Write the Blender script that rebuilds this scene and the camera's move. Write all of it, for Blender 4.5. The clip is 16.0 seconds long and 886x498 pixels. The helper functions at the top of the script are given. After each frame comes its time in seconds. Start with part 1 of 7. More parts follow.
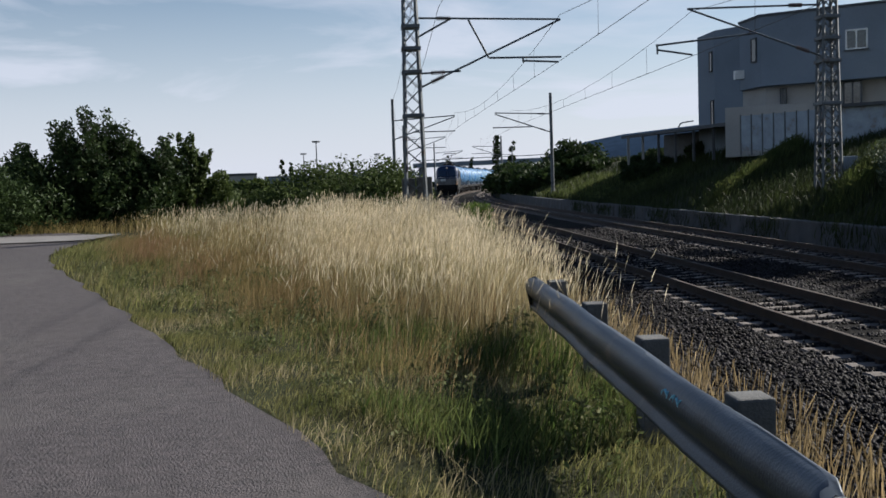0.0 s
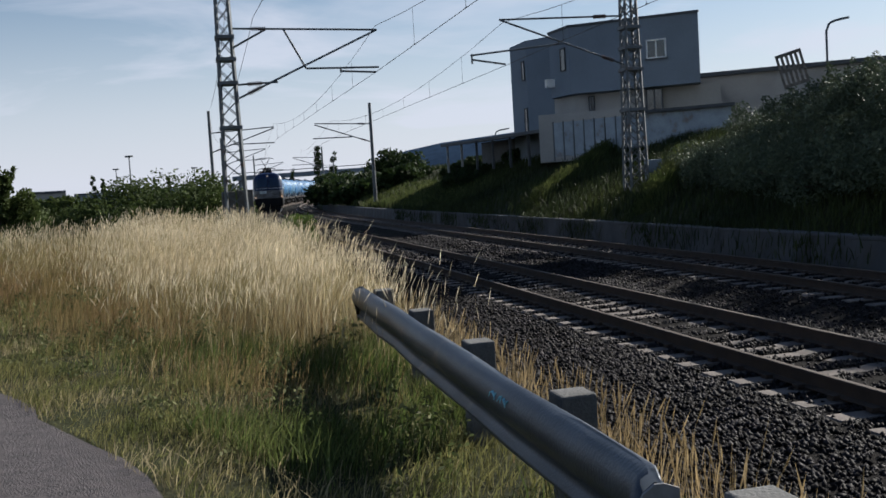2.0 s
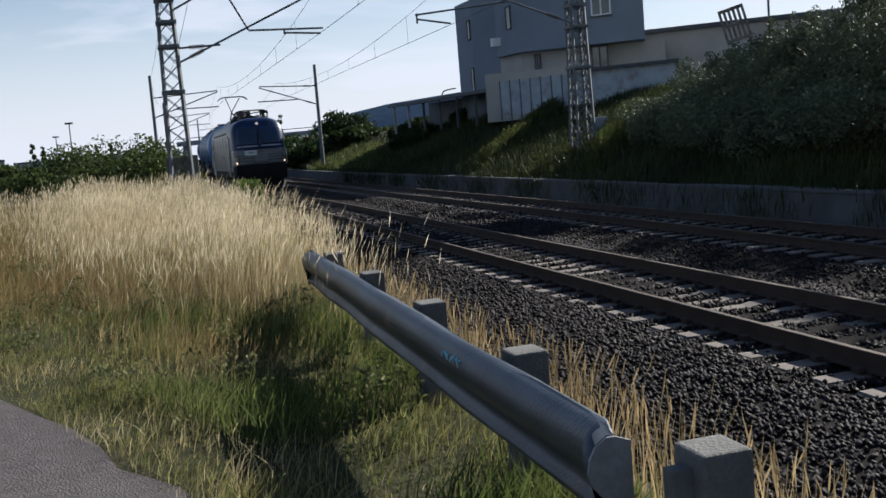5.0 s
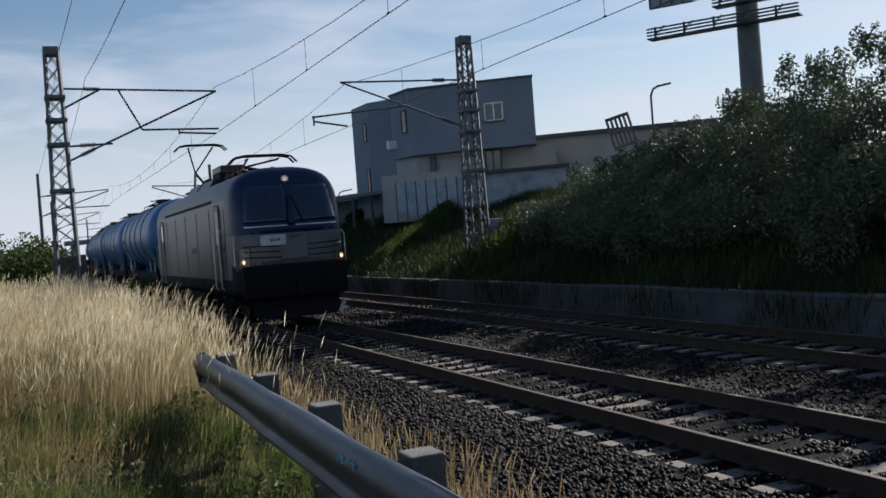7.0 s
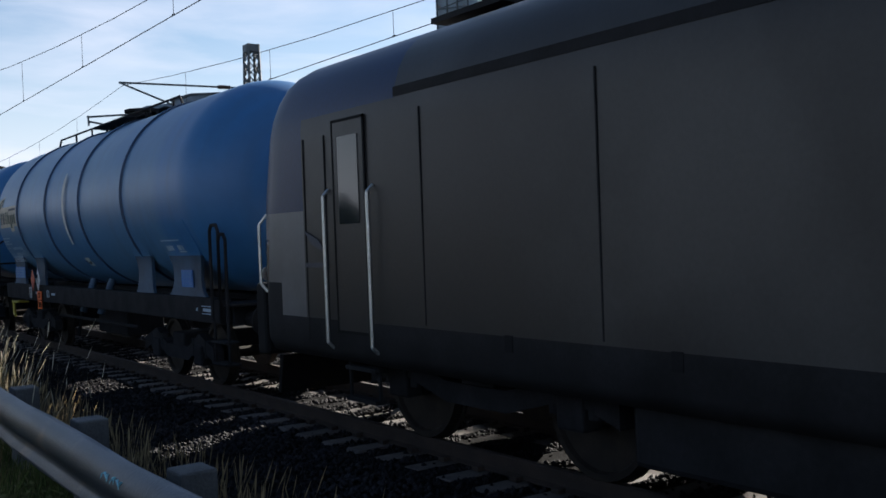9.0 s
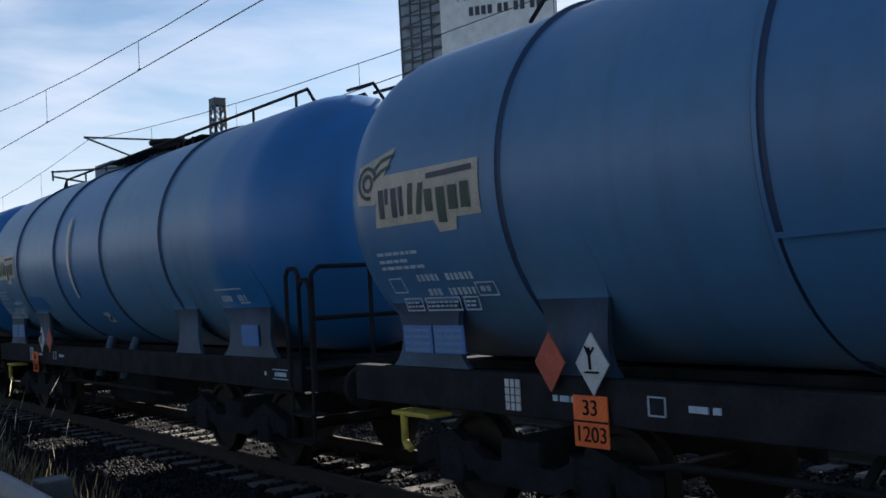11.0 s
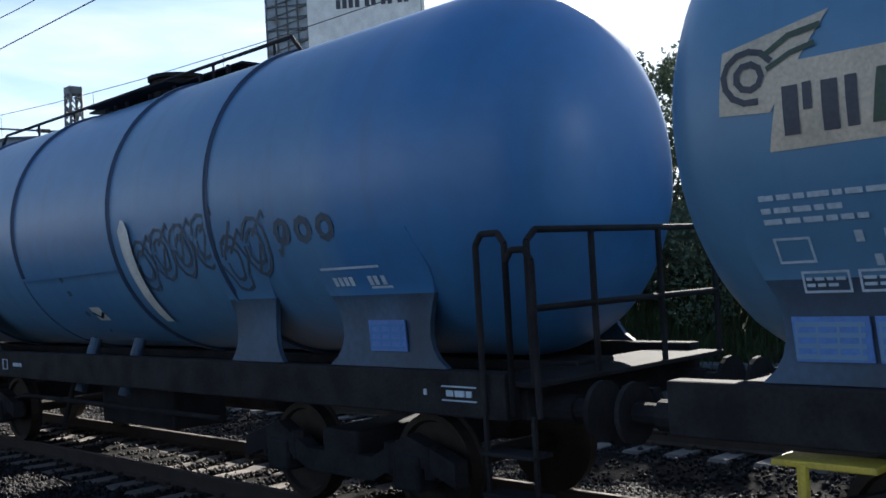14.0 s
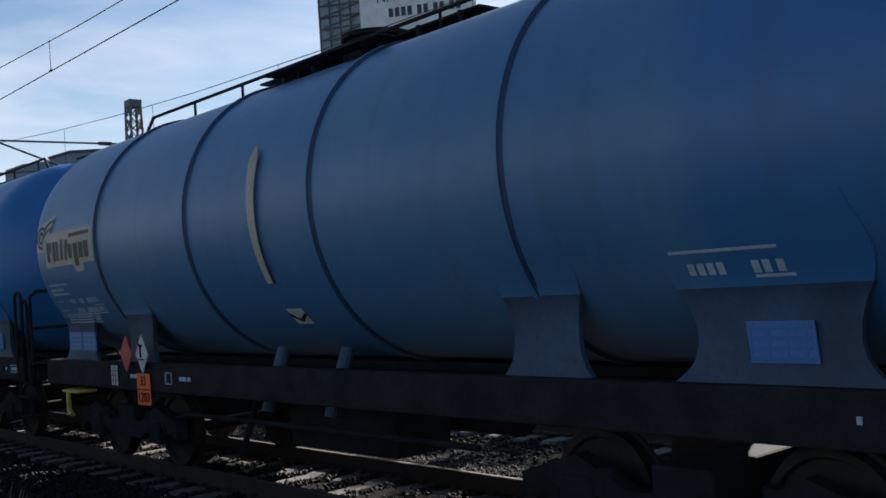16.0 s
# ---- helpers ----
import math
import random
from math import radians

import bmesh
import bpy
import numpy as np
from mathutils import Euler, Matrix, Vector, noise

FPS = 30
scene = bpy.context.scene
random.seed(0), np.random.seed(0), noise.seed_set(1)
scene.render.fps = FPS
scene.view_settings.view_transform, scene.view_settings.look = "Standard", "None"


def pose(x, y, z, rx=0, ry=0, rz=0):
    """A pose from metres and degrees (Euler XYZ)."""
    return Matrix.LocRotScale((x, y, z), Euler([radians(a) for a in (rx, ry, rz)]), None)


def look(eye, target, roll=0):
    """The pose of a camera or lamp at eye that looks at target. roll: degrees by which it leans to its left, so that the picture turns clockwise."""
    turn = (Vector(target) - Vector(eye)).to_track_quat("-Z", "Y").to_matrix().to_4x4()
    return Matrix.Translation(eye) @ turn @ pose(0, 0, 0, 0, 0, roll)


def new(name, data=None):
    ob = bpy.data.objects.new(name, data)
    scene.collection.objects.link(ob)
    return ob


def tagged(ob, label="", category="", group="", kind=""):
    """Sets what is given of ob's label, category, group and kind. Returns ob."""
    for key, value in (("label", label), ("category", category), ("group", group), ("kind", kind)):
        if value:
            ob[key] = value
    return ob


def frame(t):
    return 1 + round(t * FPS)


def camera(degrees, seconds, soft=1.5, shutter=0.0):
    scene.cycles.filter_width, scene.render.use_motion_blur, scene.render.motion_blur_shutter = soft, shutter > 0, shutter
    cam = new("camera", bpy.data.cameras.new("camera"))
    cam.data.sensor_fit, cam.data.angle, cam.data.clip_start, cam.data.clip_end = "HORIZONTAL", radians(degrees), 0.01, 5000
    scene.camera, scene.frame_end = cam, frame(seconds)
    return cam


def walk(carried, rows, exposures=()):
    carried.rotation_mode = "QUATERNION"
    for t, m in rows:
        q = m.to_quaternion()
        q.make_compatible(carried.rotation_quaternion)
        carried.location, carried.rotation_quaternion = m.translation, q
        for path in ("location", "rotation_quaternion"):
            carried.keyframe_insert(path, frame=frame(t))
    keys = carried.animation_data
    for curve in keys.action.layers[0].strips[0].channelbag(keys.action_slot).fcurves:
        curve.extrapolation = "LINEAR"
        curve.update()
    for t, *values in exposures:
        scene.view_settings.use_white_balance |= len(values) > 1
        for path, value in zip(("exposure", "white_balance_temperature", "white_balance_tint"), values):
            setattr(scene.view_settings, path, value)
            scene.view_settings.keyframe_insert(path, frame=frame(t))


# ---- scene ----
cam = camera(47.52, 16.0, soft=1.6)
# seconds, yaw, pitch, roll: a hand-held camera turned on the spot to follow the train
PATH = [
    (0.0, -3.83, -3.85, 1.96),
    (0.5, -4.64, -3.38, 2.30),
    (1.0, -7.89, -3.17, 2.64),
    (1.5, -11.65, -3.45, 3.12),
    (2.0, -13.91, -3.76, 3.48),
    (2.5, -15.11, -4.13, 3.80),
    (3.0, -15.54, -4.72, 4.17),
    (3.2, -15.61, -5.01, 4.34),
    (5.3, -17.35, -6.21, 4.59),
    (5.5, -17.88, -5.76, 4.51),
    (6.0, -19.27, -4.24, 4.45),
    (6.5, -21.05, -2.25, 4.44),
    (7.0, -22.78, -0.92, 4.30),
    (7.5, -25.52, -0.26, 3.53),
    (8.0, -29.20, -0.03, 2.24),
    (8.2, -30.71, -0.13, 2.10),
    (10.3, -37.62, -1.01, 2.85),
    (10.5, -37.42, -0.36, 3.06),
    (11.0, -36.90, 1.98, 3.04),
    (11.5, -38.09, 2.95, 3.19),
    (12.0, -41.64, 3.08, 2.98),
    (12.5, -44.48, 2.38, 2.93),
    (13.0, -45.65, 1.68, 3.06),
    (13.5, -45.56, 1.08, 3.34),
    (14.0, -44.44, 1.26, 3.28),
    (14.5, -42.99, 1.43, 3.50),
    (15.0, -42.03, 1.67, 3.60),
    (15.5, -41.52, 1.78, 3.72),
    (16.0, -41.27, 1.79, 3.91),
]

EYE = 1.6
walk(cam, [(t, pose(0, 0, EYE, 90 + p, r, y)) for t, y, p, r in PATH],
     exposures=[(t, e, 6240, 10) for t, e in ((0.0, 0.82), (2.5, 0.78), (5.5, 1.03), (6.5, 0.85), (8.0, 0.75), (10.4, 1.85), (11.0, 1.15), (11.5, 0.75), (12.0, 1.05), (12.5, 1.65), (13.3, 1.95), (14.0, 1.7), (14.5, 1.2), (15.0, 1.3), (16.0, 1.05))])

# ---- world and light ----
SUN_AZ, SUN_EL = 65.0, 28.0      # degrees clockwise from the track's direction, and above the horizon
world = bpy.data.worlds.new("world")
scene.world = world
world.use_nodes = True
wn = world.node_tree.nodes
wl = world.node_tree.links
bg = wn["Background"]
sky = wn.new("ShaderNodeTexSky")
sky.sky_type = "NISHITA"
sky.sun_disc = False
sky.sun_elevation, sky.sun_rotation = radians(SUN_EL), radians(SUN_AZ)
sky.air_density, sky.dust_density, sky.ozone_density = 1.0, 0.4, 2.0
# thin high cloud streaks over the blue
geo = wn.new("ShaderNodeTexCoord")
sep = wn.new("ShaderNodeSeparateXYZ")
wl.new(geo.outputs["Generated"], sep.inputs[0])
mapping = wn.new("ShaderNodeMapping")
mapping.inputs["Scale"].default_value = (2.2, 2.2, 11.0)
mapping.inputs["Rotation"].default_value = (0.12, 0.05, 0.3)
wl.new(geo.outputs["Generated"], mapping.inputs["Vector"])
cloud = wn.new("ShaderNodeTexNoise")
cloud.inputs["Scale"].default_value, cloud.inputs["Detail"].default_value, cloud.inputs["Roughness"].default_value = 1.6, 6.0, 0.55
cloud.inputs["Distortion"].default_value = 0.4
wl.new(mapping.outputs[0], cloud.inputs["Vector"])
ramp = wn.new("ShaderNodeValToRGB")
ramp.color_ramp.elements[0].position, ramp.color_ramp.elements[1].position = 0.38, 0.66
wl.new(cloud.outputs["Fac"], ramp.inputs[0])
cmix = wn.new("ShaderNodeMix")
cmix.data_type = "RGBA"
cmix.inputs[7].default_value = (8.1, 8.4, 9.5, 1)
cfac = wn.new("ShaderNodeMath")
cfac.operation = "MULTIPLY"
fade = wn.new("ShaderNodeMapRange")      # the haze thins out towards the zenith
fade.inputs["From Min"].default_value, fade.inputs["From Max"].default_value = 0.08, 0.5
fade.inputs["To Min"].default_value, fade.inputs["To Max"].default_value = 0.88, 0.0
wl.new(sep.outputs[2], fade.inputs["Value"])
wl.new(fade.outputs[0], cfac.inputs[1])
haze = wn.new("ShaderNodeMapRange")      # pale haze along the horizon
haze.inputs["From Min"].default_value, haze.inputs["From Max"].default_value = 0.02, 0.22
haze.inputs["To Min"].default_value, haze.inputs["To Max"].default_value = 1.0, 0.0
wl.new(sep.outputs[2], haze.inputs["Value"])
hmax = wn.new("ShaderNodeMath")
hmax.operation = "MAXIMUM"
wl.new(ramp.outputs[0], hmax.inputs[0])
wl.new(haze.outputs[0], hmax.inputs[1])
wl.new(hmax.outputs[0], cfac.inputs[0])
wl.new(cfac.outputs[0], cmix.inputs[0])
wl.new(sky.outputs[0], cmix.inputs[6])
wl.new(cmix.outputs[2], bg.inputs[0])
bg.inputs[1].default_value = 0.051
sun = new("sun", bpy.data.lights.new("sun", "SUN"))
sun.data.energy, sun.data.angle, sun.data.color = 5.0, radians(0.6), (1.0, 0.93, 0.82)
SUN_DIR = Vector((math.sin(radians(SUN_AZ)) * math.cos(radians(SUN_EL)), math.cos(radians(SUN_AZ)) * math.cos(radians(SUN_EL)), math.sin(radians(SUN_EL))))
sun.matrix_world = look(SUN_DIR * 50, (0, 0, 0))

# ---- materials ----
def material(name, base, rough=0.7, metal=0.0, var=None, scale=3.0, fine=40.0, bump=0.0, island=0.0, random_hue=0.0, spec=0.5, detail=6.0, amp=0.14, stain=None, stain_scale=0.6, stain_at=(0.5, 0.7), coord="Object"):
    """Two scales of variation: broad stains between base and var, and a fine grain that also drives the bump."""
    m = bpy.data.materials.new(name)
    m.use_nodes = True
    n, l = m.node_tree.nodes, m.node_tree.links
    b = n["Principled BSDF"]
    b.inputs["Roughness"].default_value, b.inputs["Metallic"].default_value = rough, metal
    b.inputs["Specular IOR Level"].default_value = spec
    tc = n.new("ShaderNodeTexCoord")
    broad = n.new("ShaderNodeTexNoise")
    broad.inputs["Scale"].default_value, broad.inputs["Detail"].default_value = scale, detail
    l.new(tc.outputs[coord], broad.inputs["Vector"])
    grain = n.new("ShaderNodeTexNoise")
    grain.inputs["Scale"].default_value, grain.inputs["Detail"].default_value = fine, 4.0
    l.new(tc.outputs[coord], grain.inputs["Vector"])
    mx = n.new("ShaderNodeMix")
    mx.data_type = "RGBA"
    rp = n.new("ShaderNodeMapRange")
    rp.inputs["From Min"].default_value, rp.inputs["From Max"].default_value = 0.35, 0.65
    l.new(broad.outputs["Fac"], rp.inputs["Value"])
    l.new(rp.outputs[0], mx.inputs[0])
    v = var or tuple(0.8 * c for c in base)
    mx.inputs[6].default_value, mx.inputs[7].default_value = (*base, 1), (*v, 1)
    out = mx.outputs[2]
    if stain:
        sn = n.new("ShaderNodeTexNoise")
        sn.inputs["Scale"].default_value, sn.inputs["Detail"].default_value = stain_scale, 8.0
        l.new(tc.outputs[coord], sn.inputs["Vector"])
        sr = n.new("ShaderNodeMapRange")
        sr.inputs["From Min"].default_value, sr.inputs["From Max"].default_value = stain_at
        l.new(sn.outputs["Fac"], sr.inputs["Value"])
        sx = n.new("ShaderNodeMix")
        sx.data_type = "RGBA"
        l.new(sr.outputs[0], sx.inputs[0])
        l.new(out, sx.inputs[6])
        sx.inputs[7].default_value = (*stain, 1)
        out = sx.outputs[2]
    hsv = n.new("ShaderNodeHueSaturation")
    l.new(out, hsv.inputs["Color"])
    val = n.new("ShaderNodeMapRange")
    val.inputs["From Min"].default_value, val.inputs["From Max"].default_value = 0.3, 0.7
    val.inputs["To Min"].default_value, val.inputs["To Max"].default_value = 1 - amp, 1 + amp
    l.new(grain.outputs["Fac"], val.inputs["Value"])
    if island:
        gi = n.new("ShaderNodeNewGeometry")
        r2 = n.new("ShaderNodeMapRange")
        r2.inputs["To Min"].default_value, r2.inputs["To Max"].default_value = 1 - island, 1 + island
        l.new(gi.outputs["Random Per Island"], r2.inputs["Value"])
        mu = n.new("ShaderNodeMath")
        mu.operation = "MULTIPLY"
        l.new(val.outputs[0], mu.inputs[0])
        l.new(r2.outputs[0], mu.inputs[1])
        l.new(mu.outputs[0], hsv.inputs["Value"])
    elif random_hue:
        oi = n.new("ShaderNodeObjectInfo")
        r2 = n.new("ShaderNodeMapRange")
        r2.inputs["To Min"].default_value, r2.inputs["To Max"].default_value = 1 - random_hue, 1 + random_hue
        l.new(oi.outputs["Random"], r2.inputs["Value"])
        mu = n.new("ShaderNodeMath")
        mu.operation = "MULTIPLY"
        l.new(val.outputs[0], mu.inputs[0])
        l.new(r2.outputs[0], mu.inputs[1])
        l.new(mu.outputs[0], hsv.inputs["Value"])
    else:
        l.new(val.outputs[0], hsv.inputs["Value"])
    l.new(hsv.outputs[0], b.inputs["Base Color"])
    if bump:
        bp = n.new("ShaderNodeBump")
        bp.inputs["Strength"].default_value, bp.inputs["Distance"].default_value = bump, 0.02
        l.new(grain.outputs["Fac"], bp.inputs["Height"])
        l.new(bp.outputs[0], b.inputs["Normal"])
    return m


def glow(name, colour, strength):
    m = bpy.data.materials.new(name)
    m.use_nodes = True
    b = m.node_tree.nodes["Principled BSDF"]
    b.inputs["Base Color"].default_value = (*colour, 1)
    b.inputs["Emission Color"].default_value, b.inputs["Emission Strength"].default_value = (*colour, 1), strength
    return m


def leafy(name, base, var, scale=1.2, island=0.35, through_leaf=0.35):
    """Thin leaves and blades: diffuse both ways, with light coming through."""
    m = material(name, base, rough=0.6, var=var, scale=scale, fine=8.0, island=island, spec=0.1)
    n, l = m.node_tree.nodes, m.node_tree.links
    b = n["Principled BSDF"]
    tr = n.new("ShaderNodeBsdfTranslucent")
    mix = n.new("ShaderNodeMixShader")
    mix.inputs[0].default_value = through_leaf
    src = b.inputs["Base Color"].links[0].from_socket
    l.new(src, tr.inputs["Color"])
    l.new(b.outputs[0], mix.inputs[1])
    l.new(tr.outputs[0], mix.inputs[2])
    l.new(mix.outputs[0], n["Material Output"].inputs["Surface"])
    return m


M_SOIL = material("soil", (0.042, 0.042, 0.022), 0.95, var=(0.03, 0.035, 0.015), scale=1.5, fine=25, amp=0.3, bump=1.0, spec=0.1, coord="Object")
M_ASPHALT = material("asphalt", (0.071, 0.060, 0.062), 0.9, var=(0.046, 0.039, 0.041), scale=9.0, fine=70, bump=0.9, stain=(0.095, 0.085, 0.08), stain_scale=0.35, stain_at=(0.5, 0.8))
M_BALLAST_BED = material("ballast bed", (0.015, 0.0135, 0.0135), 1.0, var=(0.008, 0.0075, 0.0075), scale=2.5, fine=45, bump=1.0, spec=0.05)
M_STONE = material("ballast stone", (0.025, 0.0225, 0.025), 0.72, var=(0.011, 0.010, 0.011), scale=1.2, fine=50, bump=0.3, island=0.95, spec=0.12)
M_CONCRETE = material("sleeper concrete", (0.15, 0.125, 0.11), 0.9, var=(0.085, 0.07, 0.064), scale=3, fine=60, bump=0.3, random_hue=0.15)
M_WALL = material("wall concrete", (0.092, 0.096, 0.105), 0.9, var=(0.056, 0.058, 0.064), scale=1.2, fine=50, bump=0.3, stain=(0.07, 0.066, 0.06), stain_scale=0.9, stain_at=(0.5, 0.75))
M_RUST = material("rusty steel", (0.06, 0.04, 0.03), 0.85, metal=0.1, var=(0.04, 0.028, 0.022), scale=4, fine=70, bump=0.3)
M_RAILTOP = material("polished rail head", (0.55, 0.53, 0.5), 0.28, metal=1.0, scale=2, fine=90)
M_ZINC = material("galvanised steel", (0.058, 0.071, 0.092), 0.42, metal=0.5, var=(0.036, 0.045, 0.06), scale=2.5, fine=60, bump=0.15, stain=(0.16, 0.13, 0.11), stain_scale=3, stain_at=(0.6, 0.8))
M_PALE_STEEL = material("bright bent steel", (0.2, 0.205, 0.215), 0.5, metal=0.3, scale=4, fine=40)
M_MAST = material("grey mast steel", (0.125, 0.14, 0.155), 0.6, metal=0.3, var=(0.095, 0.105, 0.11), scale=3, fine=50, bump=0.2, stain=(0.12, 0.075, 0.05), stain_scale=4, stain_at=(0.6, 0.75))
M_WIRE = material("copper wire", (0.06, 0.055, 0.05), 0.5, metal=0.6)
M_INSUL = material("brown insulator", (0.07, 0.035, 0.025), 0.3)
M_BLOCK = material("concrete post", (0.125, 0.125, 0.123), 0.9, var=(0.085, 0.085, 0.083), scale=5, fine=70, bump=0.4)
M_WOOD = material("weathered wood", (0.21, 0.19, 0.165), 0.85, var=(0.14, 0.125, 0.11), scale=6, fine=40, bump=0.4)
M_RENDER = material("grey render", (0.185, 0.22, 0.268), 0.9, var=(0.158, 0.19, 0.232), scale=0.4, fine=30, bump=0.15)
M_ROAD = material("pale worn road", (0.20, 0.19, 0.185), 0.9, var=(0.15, 0.142, 0.138), scale=0.8, fine=40, bump=0.4)
M_RENDER2 = material("pale render", (0.36, 0.35, 0.335), 0.9, var=(0.3, 0.29, 0.275), scale=0.4, fine=30, bump=0.15)
M_ROOFTRIM = material("roof trim", (0.07, 0.078, 0.088), 0.7, metal=0.1)
M_WHITE = material("white paint", (0.78, 0.78, 0.76), 0.5, scale=2, fine=30)
M_GLASS = material("dark window glass", (0.02, 0.025, 0.03), 0.06, spec=0.8)
M_SHED = material("blue grey sheet metal", (0.30, 0.35, 0.40), 0.6, metal=0.2, var=(0.22, 0.26, 0.3), scale=2, fine=25, stain=(0.2, 0.14, 0.1), stain_scale=2, stain_at=(0.58, 0.75))
# the blue of distant haze is put into this base colour
M_HILL = material("far wooded hill tinted with haze", (0.024, 0.042, 0.075), 1.0, var=(0.02, 0.035, 0.063), scale=0.01, fine=0.05, spec=0.0)
M_GRASS_PALE = leafy("dry pale grass", (0.42, 0.35, 0.21), (0.23, 0.20, 0.095), scale=0.9, island=0.45, through_leaf=0.5)
M_STALK = leafy("dry tan stalks", (0.37, 0.29, 0.17), (0.27, 0.2, 0.105), scale=0.8, island=0.4, through_leaf=0.5)
M_HEAD = leafy("bleached seed heads", (0.74, 0.67, 0.52), (0.55, 0.47, 0.32), scale=0.7, island=0.4, through_leaf=0.55)
M_GRASS_RED = leafy("reddish dry grass", (0.29, 0.18, 0.105), (0.27, 0.21, 0.095), scale=0.8, island=0.35, through_leaf=0.45)
M_GRASS_GREEN = leafy("green grass", (0.115, 0.13, 0.042), (0.225, 0.205, 0.085), scale=1.6, island=0.6, through_leaf=0.45)
M_GRASS_OLIVE = leafy("olive meadow grass", (0.15, 0.135, 0.05), (0.30, 0.225, 0.105), scale=1.1, island=0.5, through_leaf=0.45)
M_GRASS_LUSH = leafy("lush green grass", (0.055, 0.085, 0.022), (0.12, 0.145, 0.045), scale=1.3, island=0.6, through_leaf=0.45)
# lighter copy of the bank grass: sunlight put into its colour
M_BANK_SUNLIT = leafy("bank grass with sunlight in its green", (0.06, 0.082, 0.024), (0.105, 0.12, 0.042), scale=0.8, island=0.4, through_leaf=0.5)
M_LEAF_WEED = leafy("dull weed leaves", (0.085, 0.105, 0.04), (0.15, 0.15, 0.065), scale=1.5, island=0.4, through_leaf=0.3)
# darker copy of the bank grass: the bank's shade put into its colour
M_BANK_SHADED = leafy("rank bank grass with shade in its green", (0.024, 0.034, 0.014), (0.048, 0.06, 0.02), scale=0.22, island=0.45, through_leaf=0.3)
M_LEAF = leafy("green leaves", (0.042, 0.062, 0.02), (0.075, 0.10, 0.028), scale=0.6, island=0.3, through_leaf=0.28)
M_HEDGE = leafy("dark hedge leaves", (0.078, 0.098, 0.066), (0.105, 0.13, 0.075), scale=0.7, island=0.25, through_leaf=0.1)
M_LEAF_DARK = leafy("dark tree leaves", (0.02, 0.034, 0.012), (0.034, 0.054, 0.017), scale=0.6, through_leaf=0.25)
M_LEAF_LIGHT = leafy("light bush leaves", (0.09, 0.13, 0.03), (0.06, 0.095, 0.022), scale=0.5)
M_BARK = material("bark", (0.09, 0.07, 0.05), 0.95, var=(0.05, 0.04, 0.03), scale=6, fine=30, bump=0.6)


# ---- mesh helpers ----
def part(name, bm, mat, parent=None, label=""):
    me = bpy.data.meshes.new(name)
    bm.normal_update()
    bm.to_mesh(me)
    bm.free()
    for m in (mat if isinstance(mat, (list, tuple)) else [mat]):
        me.materials.append(m)
    ob = new(name, me)
    if parent:
        ob.parent = parent
    return tagged(ob, label)


def np_mesh(name, verts, quads=None, tris=None, mat=None, parent=None):
    """A mesh from arrays."""
    me = bpy.data.meshes.new(name)
    verts = np.asarray(verts, np.float32)
    sizes, loops = [], []
    for arr, k in ((quads, 4), (tris, 3)):
        if arr is not None and len(arr):
            arr = np.asarray(arr, np.int32).reshape(-1, k)
            loops.append(arr.ravel())
            sizes.append(np.full(len(arr), k, np.int32))
    loops, sizes = np.concatenate(loops), np.concatenate(sizes)
    me.vertices.add(len(verts))
    me.vertices.foreach_set("co", verts.ravel())
    me.loops.add(len(loops))
    me.loops.foreach_set("vertex_index", loops)
    me.polygons.add(len(sizes))
    me.polygons.foreach_set("loop_start", np.concatenate([[0], np.cumsum(sizes)[:-1]]).astype(np.int32))
    me.update(calc_edges=True)
    me.validate()
    if mat:
        me.materials.append(mat)
    ob = new(name, me)
    if parent:
        ob.parent = parent
    return ob


def box(bm, x0, y0, z0, x1, y1, z1, bevel=0.0, m=None, mat=0):
    r = bmesh.ops.create_cube(bm, size=1.0)
    vs = r["verts"]
    bmesh.ops.scale(bm, vec=(x1 - x0, y1 - y0, z1 - z0), verts=vs)
    bmesh.ops.translate(bm, vec=((x0 + x1) / 2, (y0 + y1) / 2, (z0 + z1) / 2), verts=vs)
    if bevel:
        es = list({e for v in vs for e in v.link_edges})
        g = bmesh.ops.bevel(bm, geom=es, offset=bevel, segments=2, affect="EDGES", profile=0.5)
        vs = list({v for f in g["faces"] for v in f.verts} | {v for v in vs if v.is_valid})
    if m is not None:
        bmesh.ops.transform(bm, matrix=m, verts=vs)
    if mat:
        for f in {f for v in vs for f in v.link_faces}:
            f.material_index = mat
    return vs


def rod(bm, a, b, r, seg=8, r2=None):
    """A round bar from a to b."""
    a, b = Vector(a), Vector(b)
    d = b - a
    g = bmesh.ops.create_cone(bm, cap_ends=True, segments=seg, radius1=r, radius2=r if r2 is None else r2, depth=d.length)
    m = Matrix.Translation((a + b) / 2) @ d.to_track_quat("Z", "Y").to_matrix().to_4x4()
    bmesh.ops.transform(bm, matrix=m, verts=g["verts"])
    return g["verts"]


def bar(bm, a, b, w, h=None):
    """A square bar from a to b."""
    a, b = Vector(a), Vector(b)
    d = b - a
    g = bmesh.ops.create_cube(bm, size=1.0)
    bmesh.ops.scale(bm, vec=(w, h or w, d.length), verts=g["verts"])
    m = Matrix.Translation((a + b) / 2) @ d.to_track_quat("Z", "Y").to_matrix().to_4x4()
    bmesh.ops.transform(bm, matrix=m, verts=g["verts"])
    return g["verts"]


def tube(bm, pts, r, seg=6):
    for a, b in zip(pts[:-1], pts[1:]):
        rod(bm, a, b, r, seg)


